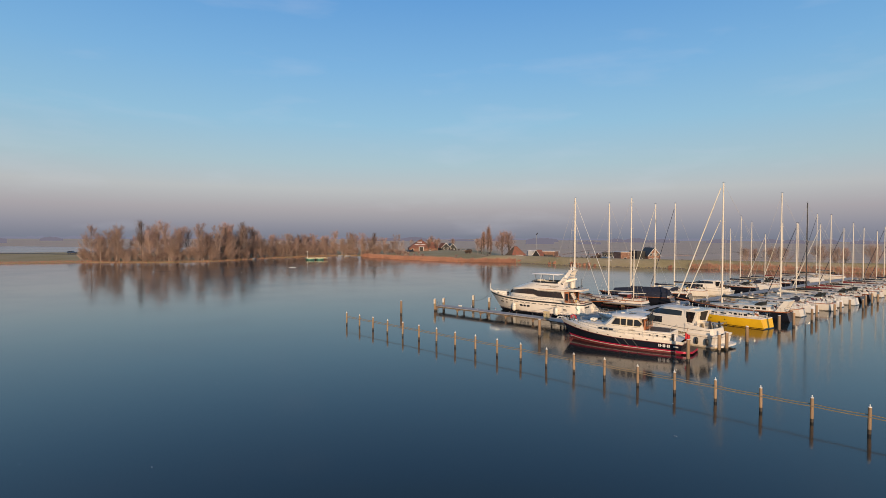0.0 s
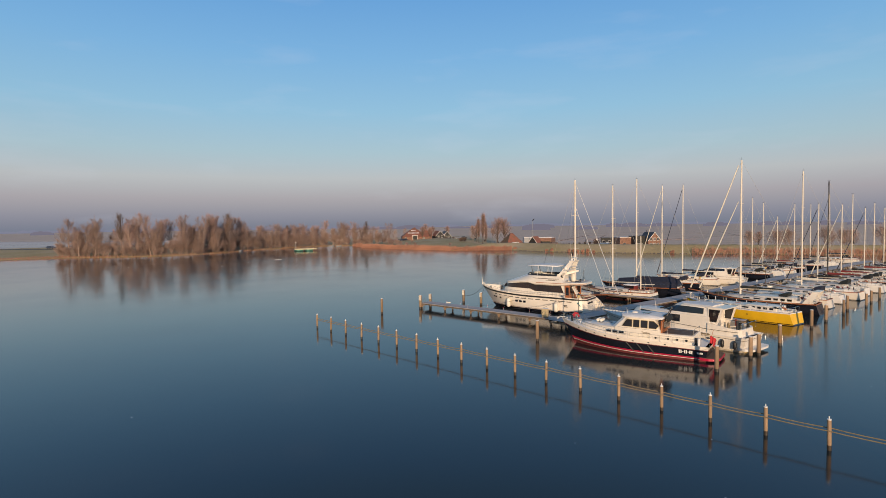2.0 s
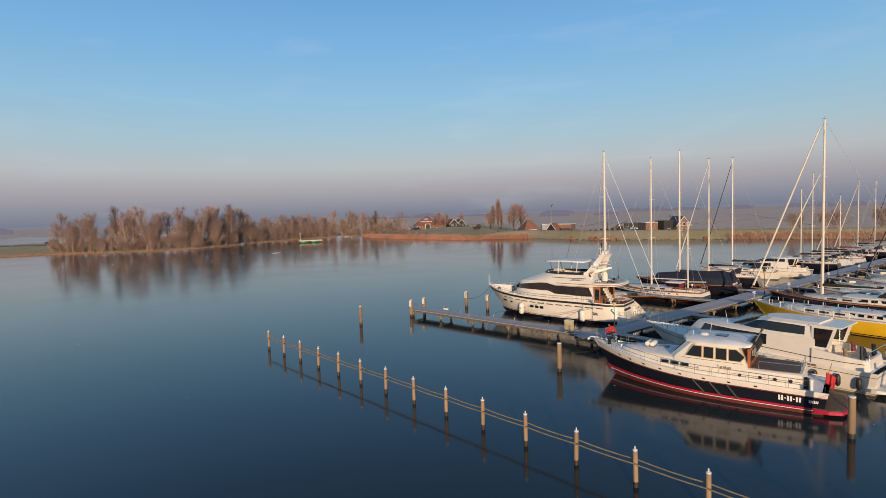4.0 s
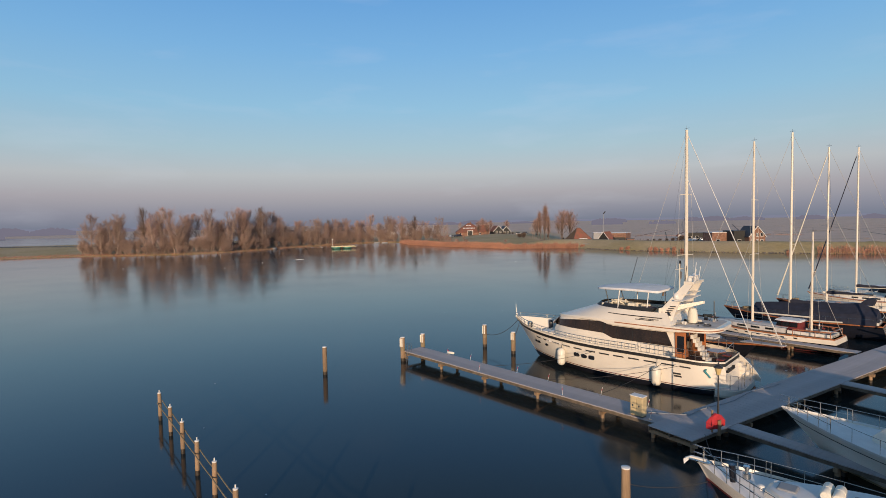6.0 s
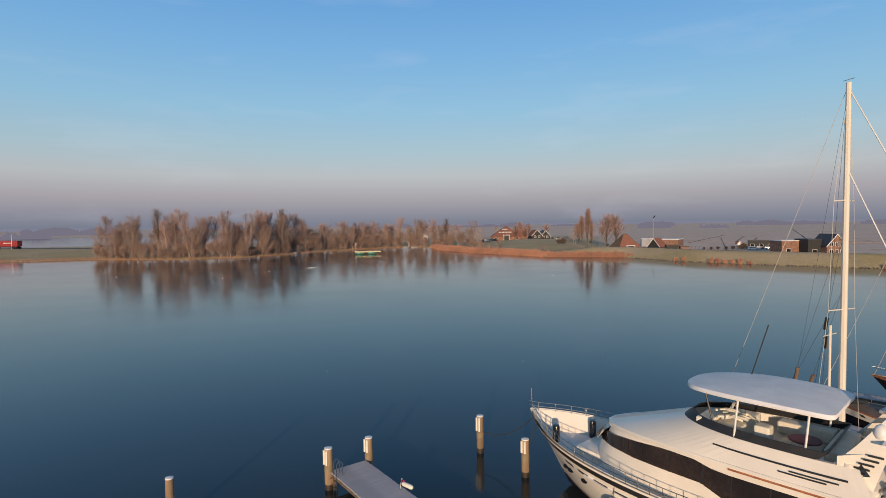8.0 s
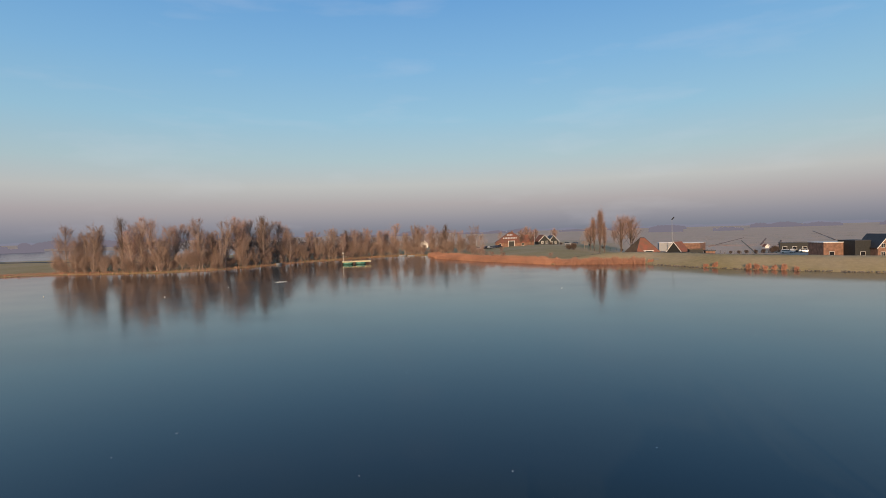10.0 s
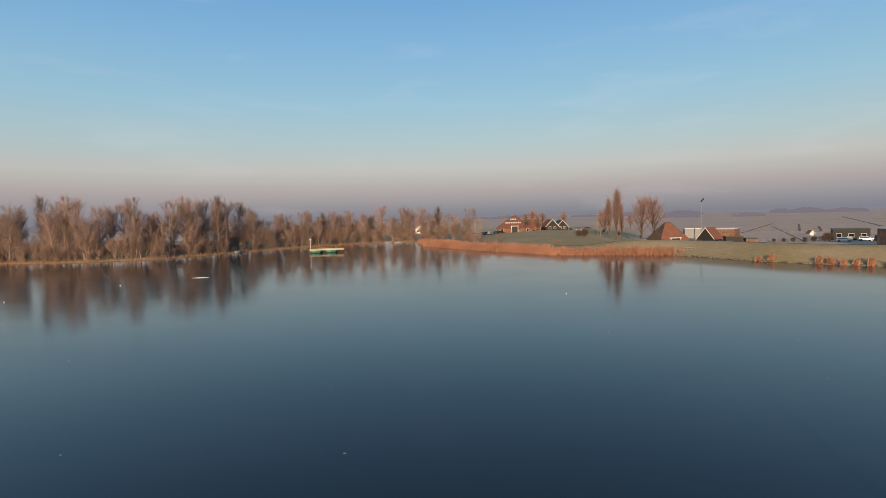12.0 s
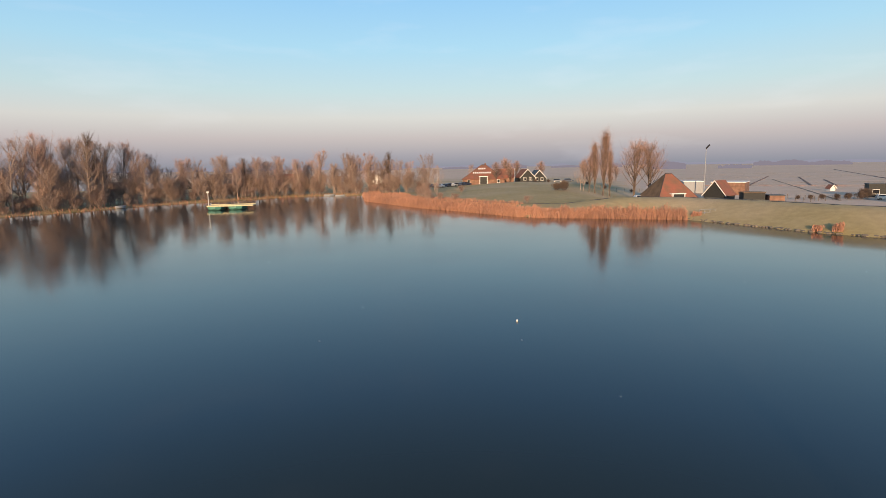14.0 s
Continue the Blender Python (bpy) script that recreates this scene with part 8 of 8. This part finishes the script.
box(bm, -0.35, 0.35, 2.0, 2.7, 4.0, 7.2)
part("chimney", bm, "white", low_house)
gable_house(-145.8, 411.7, 8.8, 9.0, 2.0, 5.3, 24, "red-roofed house with white gable boards behind the trees", "brick", "tile_red", windows=3)
gable_house(67.7, 375.5, 1.6, 2.0, 1.1, 2.0, 16, "tiny white pumping house in the polder", "white", "tile_red", windows=0, name="pump_house")
# reed-grown ditches across the polder
for k, (a, b) in enumerate((((12.8, 425.8), (77.7, 412.8)), ((229.2, 846.6), (129.9, 480.1)), ((48.5, 406.7), (98.9, 574.8)), ((75.2, 419.2), (107.1, 542.2)), ((83.4, 417.7), (103.9, 492.6)), ((77.7, 412.8), (142.2, 406.3)))):
    A, Bq = Vector((*a, 0)), Vector((*b, 0))
    d = (Bq - A).normalized()
    nn = Vector((-d.y, d.x, 0))
    cnt = 40
    rings = []
    for i in range(cnt + 1):
        p = A.lerp(Bq, i / cnt) + nn * rt.uniform(-0.25, 0.25)
        z = gz(p.x, p.y) - 0.05
        hh = rt.uniform(0.15, 0.4)
        wd = rt.uniform(0.35, 0.65)
        rings.append([p - nn * wd + Vector((0, 0, z)), p - nn * wd * 0.5 + Vector((0, 0, z + hh)), p + nn * wd * 0.5 + Vector((0, 0, z + hh * 0.9)), p + nn * wd + Vector((0, 0, z))])
    bm = B()
    skin(bm, rings)
    solid("ditch_edge", bm, "shrub", "dark reed-grown ditch edge across the frosted polder", "ditch", kind="stuff")
# floodlight mast by the barn
x, y = 24.9, 352.0
t = thing("street_lamp", at(x, y, gz(x, y) - 0.1), "tall pale lamp mast with a dark tilted lamp head", "lamp post")
bm = B()
tube(bm, [(0, 0, 0), (0, 0, 7), (0, 0, 14.6)], 0.16, 8, 0.09)
part("mast", bm, "grey", t, smooth=True)
bm = B()
tube(bm, [(-0.1, -0.2, 14.3), (0.9, -0.3, 15.5)], 0.28, 6)
part("lamp_head", bm, "darkspar", t)
for x, y, hgt in ((-75.2, 380.4, 8.5), (-72.2, 384.5, 7.0), (-267.0, 258.2, 7.4)):
    bm = B()
    tube(bm, [(0, 0, 0), (0, 0, hgt)], 0.09, 6, 0.05)
    solid("flagpole", bm, "white", "thin white pole standing by the road", "pole", at(x, y, gz(x, y) - 0.1), "poles by the road")


t = thing("dike_railing", at(10.9, 266.9, gz(10.9, 266.9) - 0.05, 20), "small pale steel railing on the grass dike", "railing")
for k in range(4):
    bm = B()
    tube(bm, [(0.9 * k, 0, 0), (0.9 * k, 0, 1.15)], 0.04, 5)
    part("post", bm, "grey", t)
for z in (0.6, 1.12):
    bm = B()
    tube(bm, [(0, 0, z), (2.7, 0, z)], 0.035, 5)
    part("bar", bm, "grey", t)


# ---- vehicles ----
def car(m, paint, label, group="", van=False):
    t = thing("van" if van else "car", m, label, "car", group)
    side = [(-2.1, 0.35), (-2.1, 0.85), (-1.6, 0.98), (2.0, 0.92), (2.2, 0.7), (2.2, 0.35)]
    bm = B()
    skin(bm, [[(x, yy * (0.96 if z > 0.8 else 1.0), z) for x, z in side] for yy in (-0.86, 0.86)])
    part("body", bm, paint, t)
    top = [(-2.0, 0.95), (-1.75, 1.45 if not van else 1.95), (0.5 if not van else 1.2, 1.47 if not van else 1.95), (1.25 if not van else 1.75, 0.95)]
    bm = B()
    skin(bm, [[(x, yy * (1.0 if z < 1 else 0.82), z) for x, z in top] for yy in (-0.8, 0.8)])
    cab = part("cabin", bm, paint, t)
    bm = B()
    zt = 1.38 if not van else 1.8
    skin(bm, [[(x, yy * (1.0 if z < 1.05 else 0.86), z) for x, z in ((-1.75, 1.02), (-1.6, zt), (0.38 if not van else 1.05, zt), (0.95 if not van else 1.5, 1.02))] for yy in (-0.815, 0.815)])
    part("glazing", bm, "glass", cab)
    for x in (-1.3, 1.35):
        for yy in (-0.82, 0.82):
            bm = B()
            tube(bm, [(x, yy - 0.1, 0.32), (x, yy + 0.1, 0.32)], 0.32, 12)
            w = part("wheel", bm, "black", t)
            bm = B()
            tube(bm, [(x, yy - 0.105, 0.32), (x, yy + 0.105, 0.32)], 0.18, 8)
            part("rim", bm, "steel", w)
    return t


ca = car(at(-70.4, 383.0, gz(-70.4, 383.0)), "car_a", "silver car parked in front of the inn", "parked cars")
cb = car(at(-67.5, 384.3, gz(-67.5, 384.3), 80), "car_b", "dark blue car parked in front of the inn", "parked cars")
for k in range(9):
    x, y = -77.0 + 2.1 * k, 386.0 + 0.6 * (k % 3)
    copy_thing((ca, cb, cb)[k % 3], at(x, y, gz(x, y), 70 + 20 * math.sin(k * 2.0)))
for x, y, d in ((-24.6, 409.9, 0), (-20.5, 415.2, 15)):
    copy_thing(cb, at(x, y, gz(x, y), d))
for x, y, d in ((62.8, 327.5, -8), (69.9, 331.2, -4), (66.3, 333.3, 70), (4.6, 317.8, 20)):
    tagged(copy_thing(ca, at(x, y, gz(x, y), d)), "silver car parked behind the dike", "car")
tagged(car(at(73.9, 329.9, gz(73.9, 329.9), 8), "car_b", "dark blue van parked behind the dike", van=True), category="van")
copy_thing(cb, at(-225.4, 273.1, gz(-225.4, 273.1) + 0.05, 4))
copy_thing(cb, at(-215.8, 275.3, gz(-215.8, 275.3) + 0.05, 10))

x, y = -274.5, 261.0
t = thing("truck", at(x, y, gz(x, y) + 0.06, 184), "red articulated truck on the western road", "truck")
bm = B()
box(bm, -8.0, 4.6, -1.25, 1.25, 1.15, 3.9, bevel=0.05)
tr_ = part("trailer", bm, "truckred", t)
for k in range(9):
    bm = B()
    box(bm, -4.5 + 0.55 * k, -4.1 + 0.55 * k, 1.255, 1.27, 2.6, 2.95)
    part("lettering_bar", bm, "white", tr_)
bm = B()
skin(bm, [[(5.2, yy, 0.7), (7.9, yy, 0.7), (7.9, yy, 2.0), (7.5, yy, 3.4), (5.2, yy, 3.7)] for yy in (-1.22, 1.22)])
cabn = part("cab", bm, "truckred", t)
bm = B()
skin(bm, [[(7.93, yy, 2.0), (7.6, yy, 3.1), (7.5, yy, 3.1), (7.8, yy, 2.0)] for yy in (-1.1, 1.1)])
part("windscreen", bm, "glass", cabn)
for xx in (-7.0, -5.8, -4.6, 5.6, 7.0):
    for yy in (-1.05, 1.05):
        bm = B()
        tube(bm, [(xx, yy - 0.18, 0.5), (xx, yy + 0.18, 0.5)], 0.5, 12)
        part("wheel", bm, "black", t)
bm = B()
box(bm, -7.6, 6.5, -0.5, 0.5, 0.75, 1.15)
part("chassis", bm, "black", t)


# ---- things on the water ----
t = thing("work_pontoon", at(-94.8, 279.9, 0, 28), "green twin-hulled work pontoon with a yellow deck", "pontoon")
for xx in (-2.3, 2.5):
    bm = B()
    rings = []
    for yy, w, z, zt in ((-4.1, 0.12, 0.62, 0.85), (-3.6, 1.5, 0.25, 0.82), (-2.5, 1.95, -0.1, 0.76), (3.0, 2.0, -0.1, 0.74), (3.8, 1.7, 0.2, 0.76)):
        rings.append([(xx - w, yy, zt), (xx + w, yy, zt), (xx + w * 0.92, yy, z * 0.5 + 0.2), (xx + w * 0.55, yy, z - 0.2), (xx - w * 0.55, yy, z - 0.2), (xx - w * 0.92, yy, z * 0.5 + 0.2)])
    skin(bm, rings)
    part("pontoon_hull", bm, "green", t)
bm = B()
box(bm, -4.4, 6.4, -2.4, 2.6, 0.78, 0.95, bevel=0.03)
part("deck", bm, "yellowdeck", t, "worn yellow deck")
for yy in (-2.4, 2.5):
    bm = B()
    box(bm, -4.4, 6.4, yy - 0.06, yy + 0.06, 0.95, 1.08)
    part("deck_edge", bm, "yellowdeck", t)
bm = B()
tube(bm, [(-4.0, -1.8, 0.9), (-4.0, -1.8, 4.3)], 0.07, 6)
ps = part("light_post", bm, "white", t)
bm = B()
box(bm, -4.35, -3.7, -1.95, -1.65, 4.2, 4.5, bevel=0.05)
part("lamp_head", bm, "white", ps)
for k in range(5):
    bm = B()
    tube(bm, [(-2.5 + 1.6 * k, 2.2, 0.95), (-2.5 + 1.6 * k, 2.2, 1.5)], 0.03, 5)
    part("stanchion", bm, "yellowdeck", t)
bm = B()
rings = []
for k in range(9):
    u = k / 8
    w = 0.28 * math.sin(math.pi * min(0.97, max(0.04, u))) + 0.03
    rings.append([(3.0 * (u - 0.5), -w, 0.0), (3.0 * (u - 0.5), w, 0.0), (3.0 * (u - 0.5), w * 0.6, 0.03 + 0.3 * w), (3.0 * (u - 0.5), -w * 0.6, 0.03 + 0.3 * w)])
skin(bm, rings)
solid("floating_board", bm, "white", "pale frosted board drifting on the water", "board", at(-79.7, 209.3, -0.02, 32))
for x, y, r in ((-9.9, 198.3, 0.075), (-115.3, 176.0, 0.12), (-85.4, 178.0, 0.12), (-85.2, 196.5, 0.11)):
    bm = B()
    lathe(bm, [(0.02, -r), (r * 0.7, -r * 0.7), (r, 0), (r * 0.7, r * 0.7), (0.05, r), (0.03, r * 1.3)], 12)
    solid("buoy", bm, "white", "small white float on the still water", "buoy", at(x, y, r * 0.4), "floats on the water", smooth=True)
bm = B()
lathe(bm, [(0.02, 0), (0.9, 0.02), (1.0, 0.35), (0.95, 0.4), (0.02, 0.44)], 10)
solid("rowing_boat_cover", bm, "grey", "pale upturned dinghy lying on the bank", "dinghy", at(-127.2, 278.7, 0.05) @ Matrix.Diagonal((0.8, 1.7, 1.6, 1)), smooth=True)
for x, y, d in ((-94.3, 335.8, 20), (-99.4, 337.6, 25)):
    t = thing("rowing_boat", at(x, y, 0, d), "small pale rowing boat moored below the bank", "boat", "small boats")
    hb = Hull(3.6, 1.4, 0.6, 0.4, 0.45, rake=0.5, srake=0.1, tw=0.7)
    bm = B()
    hb.strip(bm, -0.3, 1.0, n=12, rows=3)
    part("hull", bm, "grey", t, smooth=True)
    bm = B()
    hb.deck(bm, 0.8, 0.02, 0.95, n=8)
    part("cover", bm, "frost_deck", t)
# thin ice flakes
ri = random.Random(5)
bm = B()
for k in range(90):
    x, y = ri.uniform(-60, 30), ri.uniform(14.0, 231.6)
    r = ri.uniform(0.015, 0.05)
    a0 = ri.random() * 3
    el = ri.uniform(1.0, 3.0)
    vs = [bm.verts.new((x + r * el * math.cos(a0) * math.cos(t) - r * math.sin(a0) * math.sin(t), y + r * el * math.sin(a0) * math.cos(t) + r * math.cos(a0) * math.sin(t), 0.006)) for t in (2 * math.pi * i / 6 + 0.2 * ri.random() for i in range(6))]
    bm.faces.new(vs)
solid("ice_flakes", bm, "ice", "scattered thin white ice flakes on the water", "ice", kind="stuff")


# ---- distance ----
# Emission only: the haze over distant trees is painted as a flat glow.
def haze_glow_material(name, col, strength):
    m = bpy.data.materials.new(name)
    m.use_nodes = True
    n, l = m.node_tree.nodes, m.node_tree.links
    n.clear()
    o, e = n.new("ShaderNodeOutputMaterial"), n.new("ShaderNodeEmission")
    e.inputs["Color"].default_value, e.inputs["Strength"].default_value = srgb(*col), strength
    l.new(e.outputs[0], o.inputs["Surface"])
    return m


def far_woods(name, dist, a0, a1, hmin, hmax, step, seed, mat, label, base=-6.0, gaps=0.3):
    """An uneven wooded skyline on an arc round the lake; its haze is painted by the material."""
    rg = np.random.default_rng(seed)
    bm = B()
    a = a0
    cx, cy = 0.0, 100.0
    while a < a1:
        width = rg.uniform(0.01, 0.06)
        if rg.random() > gaps:
            n = max(3, int(width / step))
            hts = rg.uniform(hmin, hmax) * (0.55 + 0.45 * np.sin(np.linspace(0.1, math.pi - 0.1, n + 1))) + rg.normal(0, 0.7, n + 1)
            prev = None
            for i in range(n + 1):
                t = a + width * i / n
                x, y = cx + dist * math.sin(t), cy + dist * math.cos(t)
                cur = (bm.verts.new((x, y, base)), bm.verts.new((x, y, max(0.5, float(hts[i])))))
                if prev:
                    bm.faces.new((prev[0], cur[0], cur[1], prev[1]))
                prev = cur
        a += width
    me = finish(name, bm, mat)
    return tagged(new(name, me), label, "backdrop", kind="structure")


M["haze_far"] = haze_glow_material("far_woods_painted_haze", (130, 130, 145), 1.0)
M["haze_near"] = haze_glow_material("woods_painted_haze", (121, 115, 126), 1.0)
far_woods("backdrop_far_woods", 2600, -1.5, 1.5, 8, 15, 0.002, 3, M["haze_far"], "far woods in painted glowing haze", gaps=0.12)
far_woods("backdrop_farm_trees", 985, 0.060, 0.094, 8, 13, 0.002, 31, M["haze_near"], "haze-coloured clump of trees round a far farm", gaps=0.0)
far_woods("backdrop_orchard", 985, 0.160, 0.212, 5, 10, 0.002, 37, M["haze_near"], "haze-coloured trees along a far polder road", gaps=0.25)
far_woods("backdrop_west_hill", 985, -0.972, -0.865, 9, 15, 0.002, 44, M["haze_near"], "haze-coloured wooded rise across the second lake", gaps=0.0)
far_woods("backdrop_west_shrubs", 700, -1.20, -0.962, 6, 9.5, 0.002, 45, M["haze_near"], "haze-coloured shrubs on the shore of the second lake", gaps=0.1)
far_woods("backdrop_woods", 1500, -1.4, 1.4, 6, 13, 0.002, 9, M["haze_near"], "low haze-coloured woods across the polder", gaps=0.58)


# ---- boards of the decks, last ----
for t, length, width, z, plank, gap, thick in DECKS:
    n = int(length / plank)
    step = length / n
    bm = B()
    box(bm, 0, step - gap, -width / 2 - 0.03, width / 2 + 0.03, 0, thick)
    me = finish("plank", bm, "plank")
    for i in range(n):
        ob = new("plank", me)
        ob.parent = t
        ob.location = (i * step, random.uniform(-0.012, 0.012), z - thick + random.uniform(-0.0015, 0.002))
